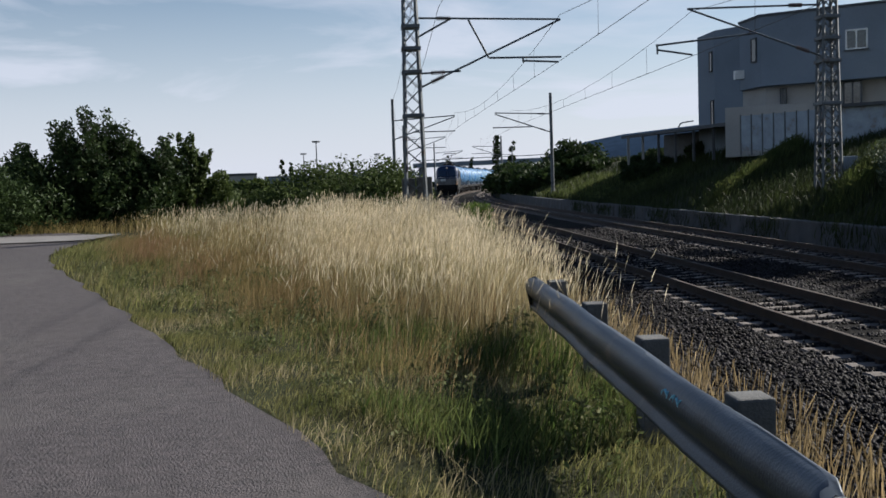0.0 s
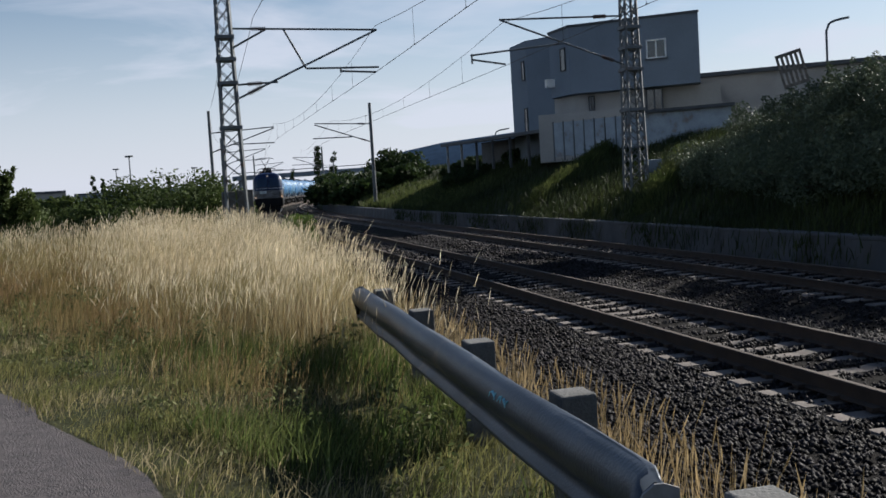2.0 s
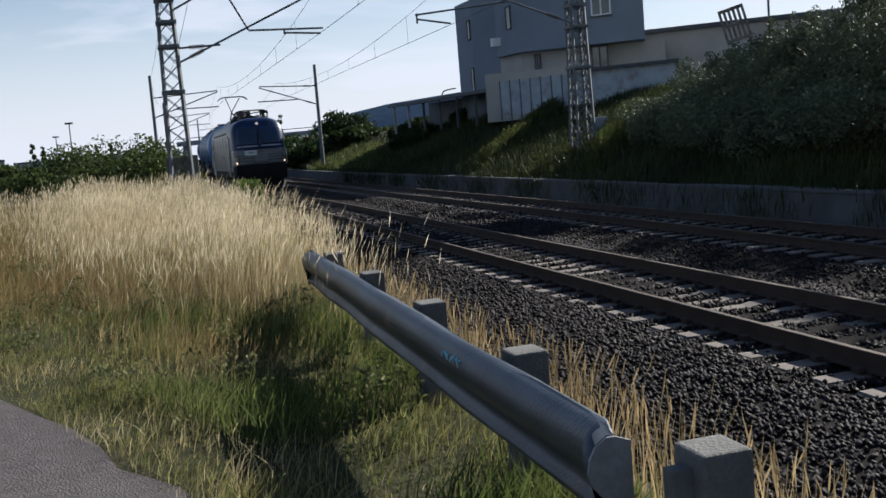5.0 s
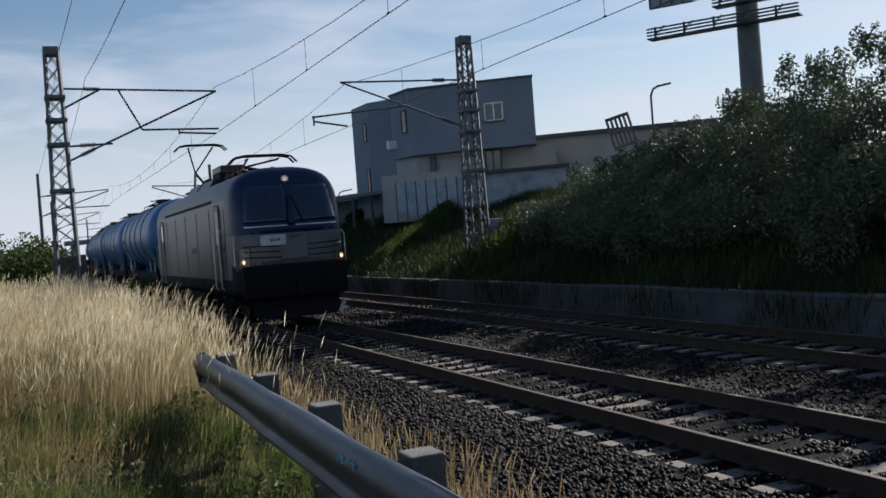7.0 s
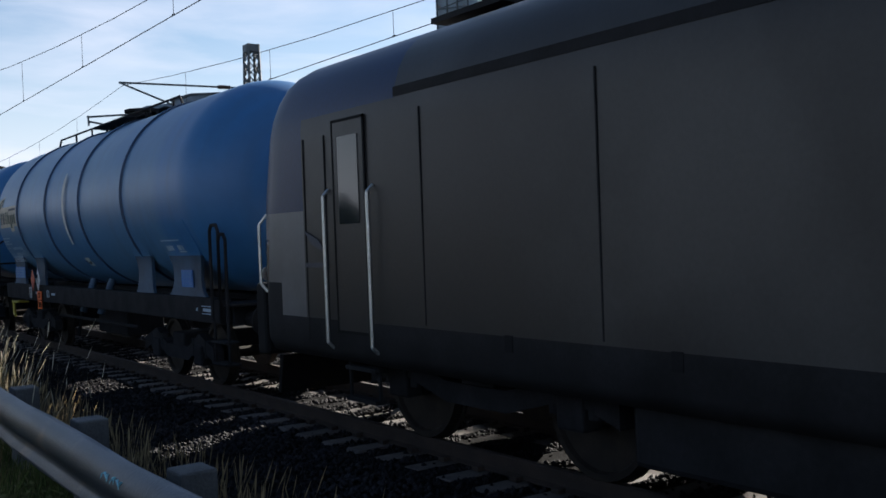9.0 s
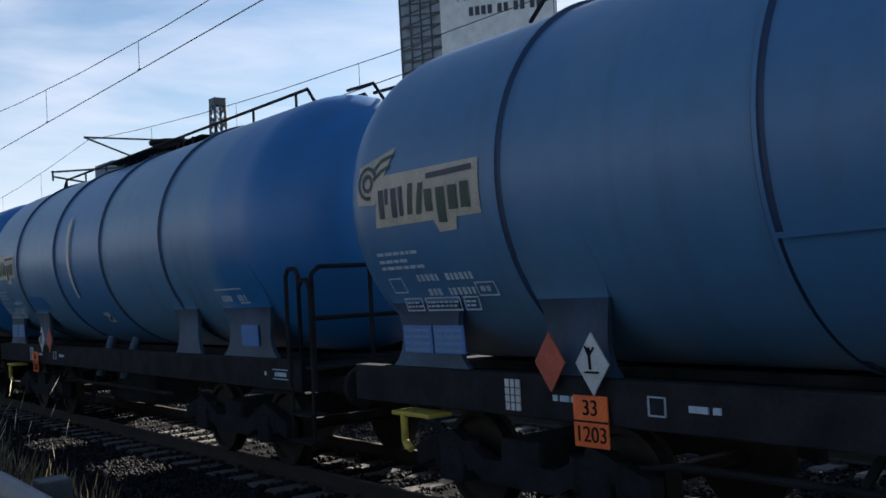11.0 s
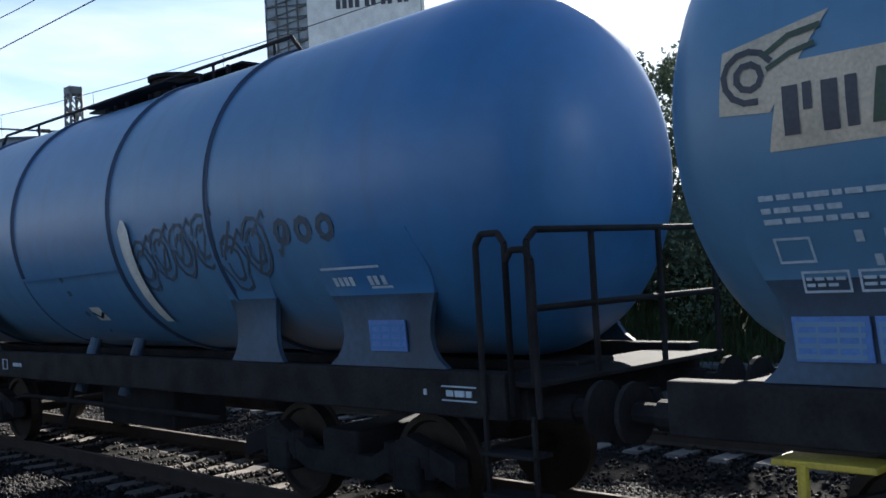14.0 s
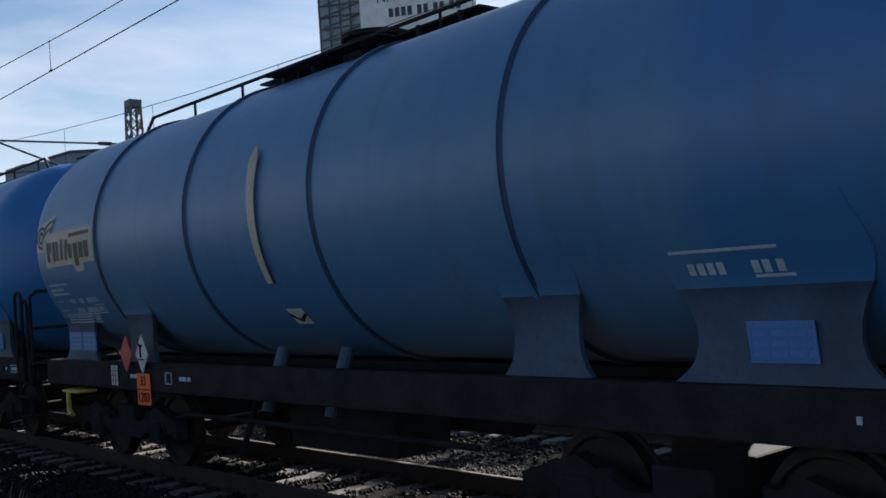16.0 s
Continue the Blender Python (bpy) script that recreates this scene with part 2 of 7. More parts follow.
def loft(bm, rings, close_ends=True, smooth=False, cyclic=True):
    """Skin over rings of equally many points."""
    vr = [[bm.verts.new(p) for p in ring] for ring in rings]
    n = len(vr[0])
    for a, b in zip(vr[:-1], vr[1:]):
        for i in range(n if cyclic else n - 1):
            f = bm.faces.new((a[i], a[(i + 1) % n], b[(i + 1) % n], b[i]))
            f.smooth = smooth
    if close_ends:
        bm.faces.new(vr[0][::-1])
        bm.faces.new(vr[-1])
    return vr


def empty(name, label, category, group="", kind="", at=(0, 0, 0)):
    e = new(name)
    e.location = at
    return tagged(e, label, category, group, kind)


# ---- the lie of the land ----
XT, X2, ZR = 6.63, 11.3, -0.5     # centre lines of the two tracks, top of rails


def bend(y):
    """How far the line has bent to the right at y."""
    return np.where(np.asarray(y) > 70, (np.asarray(y) - 70.0) ** 2 / 1400.0, 0.0)


def bend_turn(y):
    return -math.degrees(math.atan(max(y - 70.0, 0) / 700.0))


EDGE = ([-20, 2, 5, 6.1, 7.7, 8.5, 13.9, 20, 22.5, 25, 33, 37, 60], [1.2, 0.68, -0.0, -0.43, -1.09, -1.42, -3.7, -6.3, -7.2, -7.9, -9.0, -10.0, -25.0])


def path_edge(y):
    return np.interp(y, *EDGE)


def land(x, y):
    """Height of the ground."""
    x, y = np.asarray(x, float), np.asarray(y, float)
    d = x - np.minimum(bend(y), 400)
    z = np.interp(d, [-1e4, 1.75, 3.0, 13.4, 13.46, 13.8, 17.0, 22.5, 30, 1e4], [0.0, 0.0, -0.78, -0.78, -0.12, -0.1, 1.0, 2.9, 3.1, 3.1])
    far = np.clip((y - 140) / 120, 0, 1)
    z = z * np.where(d > 13.5, 1 - 0.8 * far, 1)
    hump = 0.28 * np.exp(-(((x + 3.5) / 4.5) ** 2 + ((y - 27) / 9) ** 2))
    # two grassy spurs that run down the bank
    for (xa, ya), (xb, yb), hgt in (((13.8, 41.5), (20.5, 48.0), 0.5), ((14.2, 30.6), (18.6, 35.6), 0.45)):
        L = math.hypot(xb - xa, yb - ya)
        u = ((x - xa) * (xb - xa) + (y - ya) * (yb - ya)) / L
        v = ((x - xa) * (yb - ya) - (y - ya) * (xb - xa)) / L
        z = z + hgt * np.exp(-(v / 1.0) ** 2) * np.clip(u / 1.5, 0, 1) * np.clip((L + 2 - u) / 2, 0, 1)
    return z + np.where(d < 1.7, hump, 0)


def axis(near0, near1, step, far):
    a = list(np.arange(near0, near1 + step / 2, step))
    k, lo, hi = step, near0, near1
    while hi < far:
        k *= 1.25
        hi += k
        lo -= k
        a.append(hi)
        a.insert(0, lo)
    return np.array(a)


def build_ground():
    xs = np.unique(np.concatenate([axis(-20, 40, 0.8, 3500), [1.75, 3.0, 13.40, 13.46, 13.8]]))
    ys = np.unique(np.concatenate([axis(-10, 160, 2.0, 3500), np.arange(28, 52, 0.7)]))
    X, Y = np.meshgrid(xs, ys)
    XB = X + np.minimum(bend(Y), 400)
    Z = land(XB, Y)
    Z = Z + np.where((X > 14) | (X < -4), 0.06 * np.sin(XB * 1.7 + Y * 0.6) * np.cos(Y * 0.9 - XB * 0.4), 0) * (np.abs(X) < 60)
    V = np.stack([XB, Y, Z], -1).reshape(-1, 3)
    i = np.arange(len(ys) - 1)[:, None] * len(xs) + np.arange(len(xs) - 1)[None, :]
    Q = np.stack([i, i + 1, i + 1 + len(xs), i + len(xs)], -1).reshape(-1, 4)
    g = np_mesh("ground", V, quads=Q, mat=M_SOIL)
    tagged(g, "bare brown soil under dry summer grass", "ground", kind="structure")


build_ground()


def build_path():
    ys = np.concatenate([np.arange(-12, 22, 0.5), np.arange(22, 41, 0.7)])
    rows = []
    for y in ys:
        e = float(path_edge(y)) + 0.05 * math.sin(y * 3.1) + 0.03 * math.sin(y * 7.7)
        w = np.interp(y, [-12, 18, 24, 40], [4.2, 4.5, 14, 40])
        lift = 0.075 * min(max((y - 8) / 5, 0), 1)
        rows.append([(e - w * k / 6, y, float(land(e - w * k / 6, y)) + lift + 0.012 + 0.03 * (1 - abs(2 * k / 6 - 1))) for k in range(7)])
    V = np.array(rows).reshape(-1, 3)
    i = np.arange(len(ys) - 1)[:, None] * 7 + np.arange(6)[None, :]
    Q = np.stack([i + 1, i, i + 7, i + 8], -1).reshape(-1, 4)
    tagged(np_mesh("path", V, quads=Q, mat=M_ASPHALT), "worn grey asphalt cycle path with ragged edges", "path", kind="structure")


build_path()


def build_road():
    xs = np.arange(-60, -8.3, 0.8)
    lo = 31.3 - 0.25 * (xs + 9)
    hi = 35.6 - 0.3 * (xs + 9)
    V = np.stack([np.stack([xs, lo, 0.14 + land(xs, lo)], 1), np.stack([xs, hi, 0.14 + land(xs, hi)], 1)], 1).reshape(-1, 3)
    i = np.arange(len(xs) - 1)[:, None] * 2
    tagged(np_mesh("road", V, quads=i + np.array([[0, 2, 3, 1]]), mat=M_ROAD), "pale worn road crossing behind the verge", "road", kind="structure")


build_road()

# ---- tracks ----
def rail_mesh(name, off, y0, y1, parent, xc):
    """A flat-bottomed rail along the line; its worn head is polished."""
    prof = [(-0.07, -0.172), (0.07, -0.172), (0.07, -0.16), (0.012, -0.14), (0.01, -0.045), (0.036, -0.035), (0.036, -0.006), (0.028, 0.0), (-0.028, 0.0), (-0.036, -0.006), (-0.036, -0.035), (-0.01, -0.045), (-0.012, -0.14), (-0.07, -0.16)]
    ys = [y0, *np.arange(70, y1, 6.0), y1] if y1 > 70 else [y0, y1]
    rings = [[(xc + off + float(bend(y)) + px, y, ZR + pz) for px, pz in prof] for y in ys]
    bm = bmesh.new()
    loft(bm, rings)
    bm.normal_update()
    for f in bm.faces:
        if f.normal.z > 0.9 and f.calc_center_median().z > ZR - 0.004:
            f.material_index = 1
    return part(name, bm, [M_RUST, M_RAILTOP], parent)


def sleeper_bm(bm, m):
    """A concrete sleeper, lower between the rails."""
    hw = 0.14
    st = [(-1.3, -0.03), (-1.26, 0.0), (-0.45, 0.0), (-0.3, -0.025), (0.3, -0.025), (0.45, 0.0), (1.26, 0.0), (1.3, -0.03)]
    rings = [[(x, -hw, -0.16), (x, hw, -0.16), (x, hw - 0.02, z), (x, -hw + 0.02, z)] for x, z in st]
    loft(bm, [[m @ Vector(p) for p in r] for r in rings])


SP = 0.576


def build_track(xc, label):
    t = empty("railway_track", label, "railway track", "parallel tracks")
    rail_mesh("rail", -0.765, -40, 420, t, xc)
    rail_mesh("rail", 0.765, -40, 420, t, xc)
    bm = bmesh.new()
    sleeper_bm(bm, Matrix())
    first = part("sleeper", bm, M_CONCRETE, t)
    bm = bmesh.new()
    rnd = random.Random(int(xc * 10))
    n = 0
    for k in range(-14, 500):
        y = 2.0 + k * SP
        m = pose(xc + float(bend(y)) + rnd.uniform(-0.02, 0.02), y, ZR - 0.185 + rnd.uniform(-0.008, 0.008), 0, 0, bend_turn(y) + rnd.uniform(-0.5, 0.5))
        if k < 240:
            s = first if n == 0 else first.copy()
            if n:
                scene.collection.objects.link(s)
            s.matrix_basis = m
            n += 1
        else:
            sleeper_bm(bm, m)
    tagged(part("far_sleepers", bm, M_CONCRETE, t), kind="stuff")
    # clips that hold the rails down
    bm = bmesh.new()
    for k in range(-6, 60):
        y = 2.0 + k * SP
        for off in (-0.765, 0.765):
            for sx in (-1, 1):
                box(bm, xc + off + sx * 0.1 - 0.04, y - 0.05, ZR - 0.18, xc + off + sx * 0.1 + 0.04, y + 0.05, ZR - 0.135)
    tagged(part("rail_fastening", bm, M_RUST, t), kind="stuff")
    return t


build_track(XT, "rusty steel rails on pale concrete sleepers in ballast")
build_track(X2, "shaded rusty rails on concrete sleepers beside a retaining wall")


def bed_height(d):
    """Ballast surface across the line; d from the first track's centre."""
    return np.interp(d, [-3.9, -3.5, -1.75, -1.45, 1.45, 2.13, 2.8, 5.7, 6.1, 6.8], [-0.80, -0.78, -0.70, -0.71, -0.71, -0.78, -0.71, -0.71, -0.75, -0.80])


def build_ballast():
    ds = np.array([-3.9, -3.5, -2.6, -1.75, -1.45, -0.7, 0, 0.7, 1.45, 2.13, 2.8, 4.2, 5.7, 6.1, 6.8])
    ys = np.concatenate([np.arange(-40, 60, 1.0), np.arange(60, 430, 6.0)])
    D, Y = np.meshgrid(ds, ys)
    V = np.stack([XT + D + bend(Y), Y, bed_height(D) + 0.012 * np.sin(Y * 5 + D * 9)], -1).reshape(-1, 3)
    i = np.arange(len(ys) - 1)[:, None] * len(ds) + np.arange(len(ds) - 1)[None, :]
    Q = np.stack([i, i + 1, i + 1 + len(ds), i + len(ds)], -1).reshape(-1, 4)
    tagged(np_mesh("ballast_bed", V, quads=Q, mat=M_BALLAST_BED), "dark crushed stone bed under both tracks", "ballast", kind="structure")
    # loose stones: eight-sided lumps
    rng = np.random.default_rng(3)
    spots = []
    for y0, y1, d0, d1, n in ((2, 13, -3.7, 2.2, 36000), (13, 26, -3.6, 2.2, 22000), (26, 45, -3.2, 3.0, 10000), (4, 26, 2.2, 6.6, 14000), (26, 45, 3, 6.6, 4000)):
        spots.append(np.stack([rng.uniform(d0, d1, n), rng.uniform(y0, y1, n)], 1))
    P = np.concatenate(spots)
    n = len(P)
    z = bed_height(P[:, 0])
    onsl = np.abs(((P[:, 1] - 2.0) / SP + 0.5) % 1 - 0.5) * SP < 0.16
    for c in (0.0, X2 - XT):
        keep = ~(onsl & (np.abs(P[:, 0] - c) < 1.33)) | (rng.uniform(size=n) < 0.06)
        P, z, onsl = P[keep], z[keep], onsl[keep]
        n = len(P)
    r = rng.uniform(0.014, 0.036, n) * np.where(P[:, 1] > 26, 1.5, 1.0)
    base = np.array([[1, 0, 0], [0, 1, 0], [-1, 0, 0], [0, -1, 0], [0, 0, 1], [0, 0, -1]], float)
    ax = rng.uniform(0.65, 1.3, (n, 6, 1)) * base[None] + rng.uniform(-0.35, 0.35, (n, 6, 3))
    a = rng.uniform(0, 6.28, n)
    ca, sa = np.cos(a)[:, None], np.sin(a)[:, None]
    x, y = ax[:, :, 0] * ca - ax[:, :, 1] * sa, ax[:, :, 0] * sa + ax[:, :, 1] * ca
    V = np.stack([x, y, ax[:, :, 2] * 0.95], -1) * r[:, None, None]
    V += np.stack([XT + P[:, 0], P[:, 1], z + r * rng.uniform(0.2, 0.8, n)], -1)[:, None, :]
    T = np.array([[0, 1, 4], [1, 2, 4], [2, 3, 4], [3, 0, 4], [1, 0, 5], [2, 1, 5], [3, 2, 5], [0, 3, 5]])
    F = (np.arange(n)[:, None, None] * 6 + T[None]).reshape(-1, 3)
    tagged(np_mesh("ballast_stones", V.reshape(-1, 3), tris=F, mat=M_STONE), "dark angular crushed ballast stones", "ballast", kind="stuff")


build_ballast()


def build_wall():
    """The low retaining wall at the foot of the bank, cast in bays with a coping."""
    w = empty("retaining_wall", "low stained concrete retaining wall below the bank", "wall", kind="structure")
    bm = bmesh.new()
    box(bm, 0, 0.0, -0.95, 0.3, 3.975, -0.1, 0.015)
    bay = part("bay", bm, M_WALL, w)
    bm = bmesh.new()
    box(bm, -0.03, 0.0, -0.1, 0.34, 3.99, -0.02, 0.015)
    cap = part("coping", bm, M_WALL, w)
    for k in range(-8, 32):
        y = k * 4.0
        m = pose(13.36 + float(bend(y)), y, 0, 0, 0, bend_turn(y))
        if k == -8:
            bay.matrix_basis = cap.matrix_basis = m
            continue
        for o in (bay, cap):
            c = o.copy()
            scene.collection.objects.link(c)
            c.matrix_basis = m


build_wall()


# ---- crash barrier ----
def build_barrier():
    g = empty("crash_barrier", "dented grey steel crash barrier on concrete posts", "guardrail")
    # corrugated beam: two bulges, face towards the path
    prof = [(0.0, 0.155), (-0.03, 0.155), (-0.068, 0.13), (-0.09, 0.092), (-0.098, 0.05), (-0.088, 0.01), (-0.05, -0.035), (-0.02, -0.065), (-0.03, -0.095), (-0.06, -0.12), (-0.062, -0.138), (-0.03, -0.155), (0.0, -0.155)]
    thick = [(x + 0.006, z) for x, z in prof][::-1]
    ring = prof + thick
    bm = bmesh.new()
    ys = [2.78, 2.95, 3.6, 4.4, 5.2, 6.0, 6.8, 7.6, 8.4, 9.2, 9.6]
    rnd = random.Random(4)
    rings = []
    for k, y in enumerate(ys):
        dx = -0.05 if k == 0 else rnd.uniform(-0.012, 0.012)
        rings.append([(1.37 + 0.021 * (y - 2.9) + dx + x, y, 0.492 + rnd.uniform(-0.006, 0.006) + 1.02 * z) for x, z in ring])
    loft(bm, rings, smooth=True)
    part("beam", bm, M_ZINC, g, "dented galvanised beam")
    for y in (3.4, 4.22, 5.0, 5.88, 6.9, 7.61, 8.6):
        bm = bmesh.new()
        rod(bm, (1.34 + 0.021 * (y - 2.9), y, 0.5), (1.36 + 0.021 * (y - 2.9), y, 0.5), 0.022, 8)
        part("bolt", bm, M_ZINC, g)
    bm = bmesh.new()
    outline = [(1.318 + x, 0.492 + 1.02 * z) for x, z in prof] + [(1.37, 0.36), (1.37, 0.63)]
    loft(bm, [[(x, 2.766, z) for x, z in outline], [(x, 2.778, z) for x, z in outline]])
    part("end_plate", bm, M_PALE_STEEL, g, "bent bright end plate")
    # a small scrawl of pale blue paint
    bm = bmesh.new()
    for a, b in (((4.30, 0.60), (4.36, 0.535)), ((4.36, 0.60), (4.30, 0.55)), ((4.40, 0.605), (4.41, 0.54)), ((4.41, 0.60), (4.46, 0.57)), ((4.46, 0.57), (4.42, 0.55)), ((4.50, 0.60), (4.50, 0.545)), ((4.50, 0.575), (4.55, 0.60)), ((4.50, 0.575), (4.56, 0.545)), ((4.58, 0.59), (4.62, 0.545))):
        xs = lambda p: 1.37 + 0.021 * (p[0] - 2.9) - 0.099
        bar(bm, (xs(a), *a), (xs(b), *b), 0.012, 0.006)
    tagged(part("scrawl", bm, material("pale blue spray paint", (0.25, 0.55, 0.65), 0.7), g, "pale blue paint scrawl"), kind="stuff")
    for k, y in enumerate((2.6, 4.22, 5.88, 7.61, 9.37)):
        bm = bmesh.new()
        x = 1.50 + 0.018 * (y - 2.6)
        box(bm, x - 0.03, y - 0.09, -0.5, x + 0.14, y + 0.09, 0.63, 0.012)
        box(bm, x - 0.10, y - 0.03, 0.42, x - 0.015, y + 0.03, 0.58, 0.004)
        part("post", bm, M_BLOCK, g, "square grey concrete post")
    return g


build_barrier()


# ---- overhead line ----
def lattice_mast(x, y, z0, top, side, label):
    """A tapering square lattice mast on a concrete foot; side: +1 if the arms reach to the right."""
    m = empty("catenary_mast", label, "catenary mast", "catenary masts", at=(x, y, z0))
    h = top - z0
    w0, w1 = 0.36, 0.2
    wid = lambda z: w0 + (w1 - w0) * z / h
    bm = bmesh.new()
    for sx in (-1, 1):
        for sy in (-1, 1):
            bar(bm, (sx * w0, sy * w0, 0), (sx * w1, sy * w1, h), 0.085)
    part("leg_frame", bm, M_MAST, m)
    bm = bmesh.new()
    n = 15
    for k in range(n):
        za, zb = 0.9 + (h - 1.0) * k / n, 0.9 + (h - 1.0) * (k + 1) / n
        a, b = wid(za), wid(zb)
        for sy in (-1, 1):
            bar(bm, (-a, sy * a, za), (b, sy * b, zb), 0.05, 0.022)
            bar(bm, (a, sy * a, za), (-b, sy * b, zb), 0.05, 0.022)
        for sx in (-1, 1):
            bar(bm, (sx * a, -a, za), (sx * b, b, zb), 0.05, 0.022)
            bar(bm, (sx * a, a, za), (sx * b, -b, zb), 0.05, 0.022)
    tagged(part("bracing", bm, M_MAST, m), kind="stuff")
    bm = bmesh.new()
    box(bm, -w1 - 0.04, -w1 - 0.04, h - 0.28, w1 + 0.04, w1 + 0.04, h, 0.01)
    part("cap_plate", bm, M_MAST, m)
    for zc in (5.4 - z0, 3.9 - z0, 6.2 - z0, 6.95 - z0):
        bm = bmesh.new()
        a = wid(zc) + 0.09
        box(bm, -a, -a, zc - 0.06, a, a, zc + 0.06, 0.01)
        part("band", bm, M_MAST, m)
    bm = bmesh.new()
    if side > 0:
        box(bm, -0.46, 0.34, -0.6, 0.0, 0.75, 2.05, 0.03)
        part("foot", bm, M_BLOCK, m, "grey concrete foot")
        bm = bmesh.new()
        box(bm, 0.06, 0.34, -0.6, 0.6, 0.75, 2.08, 0.03)
    else:
        box(bm, -0.55, -0.55, -0.6, 0.55, 0.55, 0.75, 0.03)
    part("foot", bm, M_BLOCK, m, "grey concrete foot")
    return m


def cantilever(m, pts, r=0.035):
    """Bars and insulators of a bracket, in the mast's space: pairs of (x, z)."""
    for a, b, ins in pts:
        bm = bmesh.new()
        tube(bm, [(a[0], 0, a[1]), (b[0], 0, b[1])], r, 8)
        arm = part("bracket_tube", bm, M_MAST, m)
        if ins:
            bm = bmesh.new()
            va, vb = Vector((a[0], 0, a[1])), Vector((b[0], 0, b[1]))
            d = (vb - va).normalized()
            for k in range(7):
                c = va + d * (ins + 0.07 * k)
                rod(bm, c - d * 0.018, c + d * 0.018, 0.075, 10)
            tagged(part("insulator", bm, M_INSUL, arm, "ribbed brown insulator"), kind="stuff")


YM = 35.2
m1 = lattice_mast(1.4, YM, -0.3, 8.6, 1, "grey steel lattice catenary mast on a concrete foot beside dry grass")
cantilever(m1, [((0.25, 7.55), (5.25, 7.4), 0.7), ((0.25, 5.15), (5.25, 7.4), 0.5), ((0.3, 5.65), (1.7, 5.7), 0.4), ((2.7, 6.13), (5.25, 6.1), 0), ((2.0, 7.5), (2.7, 6.13), 0), ((0.25, 6.9), (1.4, 7.5), 0.0), ((3.9, 6.12), (3.9, 5.95), 0), ((3.9, 6.0), (5.15, 5.93), 0)])
m2 = lattice_mast(16.22, YM, -0.1, 9.05, -1, "grey steel lattice catenary mast standing on the bank")
cantilever(m2, [((-0.25, 7.5), (-5.05, 7.45), 0.7), ((-0.25, 5.7), (-5.05, 7.45), 0.5), ((-2.6, 6.55), (-6.2, 6.2), 0), ((-6.15, 6.25), (-6.15, 5.9), 0), ((-6.15, 6.05), (-4.9, 5.85), 0)])
bm = bmesh.new()
box(bm, 0.45, -0.2, 0.9, 1.0, 0.2, 2.1, 0.02)
part("switch_box", bm, M_SHED, m2, "grey switch cabinet")


def tube_mast(x, y, z0, top, arms, label):
    m = empty("catenary_pole", label, "catenary mast", "catenary poles", at=(x, y, z0))
    bm = bmesh.new()
    rod(bm, (0, 0, 0), (0, 0, top - z0), 0.16, 10, 0.12)
    part("pole", bm, M_MAST, m)
    cantilever(m, arms, 0.045)


for yy, left in ((85.0, True), (82.0, False), (125.0, True), (160.0, False), (185.0, True), (215.0, False)):
    b = float(bend(yy))
    if left:
        tube_mast(1.5 + b, yy, -0.4, 8.6, [((0, 7.2), (5.2, 7.5), 0.6), ((0, 5.6), (5.2, 7.4), 0.5), ((1.6, 6.2), (5.2, 6.2), 0)], "thin dark tubular catenary pole")
    else:
        tube_mast(14.4 + b, yy, -0.4, 8.5, [((0, 7.2), (-4.6, 7.4), 0.6), ((0, 5.7), (-4.6, 7.3), 0.5), ((-1.6, 6.2), (-4.8, 6.2), 0)], "thin dark tubular catenary pole on the bank")


def wire(label, xs, zs, ys, r=0.012, sag=0.0, droppers=None):
    """A wire over supports at ys, sagging between them."""
    w = empty("overhead_wire", label, "overhead wire", "overhead wires")
    bm = bmesh.new()
    pts = []
    for (x0, y0, z0), (x1, y1, z1) in zip(list(zip(xs, ys, zs))[:-1], list(zip(xs, ys, zs))[1:]):
        n = 10
        for k in range(n):
            f = k / n
            y = y0 + (y1 - y0) * f
            pts.append((x0 + (x1 - x0) * f + float(bend(y)), y, z0 + (z1 - z0) * f - sag * 4 * f * (1 - f)))
    tube(bm, pts, r, 5)
    part("strand", bm, M_WIRE, w)
    if droppers:
        for f in droppers:
            a, b = f
            bm = bmesh.new()
            rod(bm, a, b, 0.006, 5)
            part("dropper", bm, M_WIRE, w)
            bm = bmesh.new()
            rod(bm, (b[0], b[1] - 0.04, b[2]), (b[0], b[1] + 0.04, b[2]), 0.022, 6)
            part("clamp", bm, M_WIRE, w)


YS = [-60.0, -12.0, YM, 83.0, 135.0, 185.0, 235.0]
for xc, lab in ((XT, "contact wire and messenger over the nearer track"), (X2, "contact wire and messenger over the farther track")):
    zig = [0.2, -0.2, 0.05, -0.2, 0.2, -0.2, 0.2]
    xs = [xc + s for s in zig]
    wire("dark bare copper " + lab.replace(" and messenger", ""), xs, [5.72] * 7, YS, 0.010)
    ZM = 7.25
    drop = []
    for (y0, y1, x0, x1) in zip(YS[1:3], YS[2:4], xs[1:3], xs[2:4]):
        for k in range(1, 8):
            f = k / 8
            drop.append(((x0 + (x1 - x0) * f, y0 + (y1 - y0) * f, ZM - 1.05 * 4 * f * (1 - f)), (x0 + (x1 - x0) * f, y0 + (y1 - y0) * f, 5.73)))
    wire("dark sagging messenger wire with thin droppers", [xc] * 7, [ZM] * 7, YS, 0.009, 1.05, drop)
wire("thin dark feeder wire beside the line", [1.6] * 7, [8.4] * 7, YS, 0.010, 0.8)
wire("thin dark feeder wire beside the line", [2.4] * 7, [7.6] * 7, YS, 0.010, 0.8)


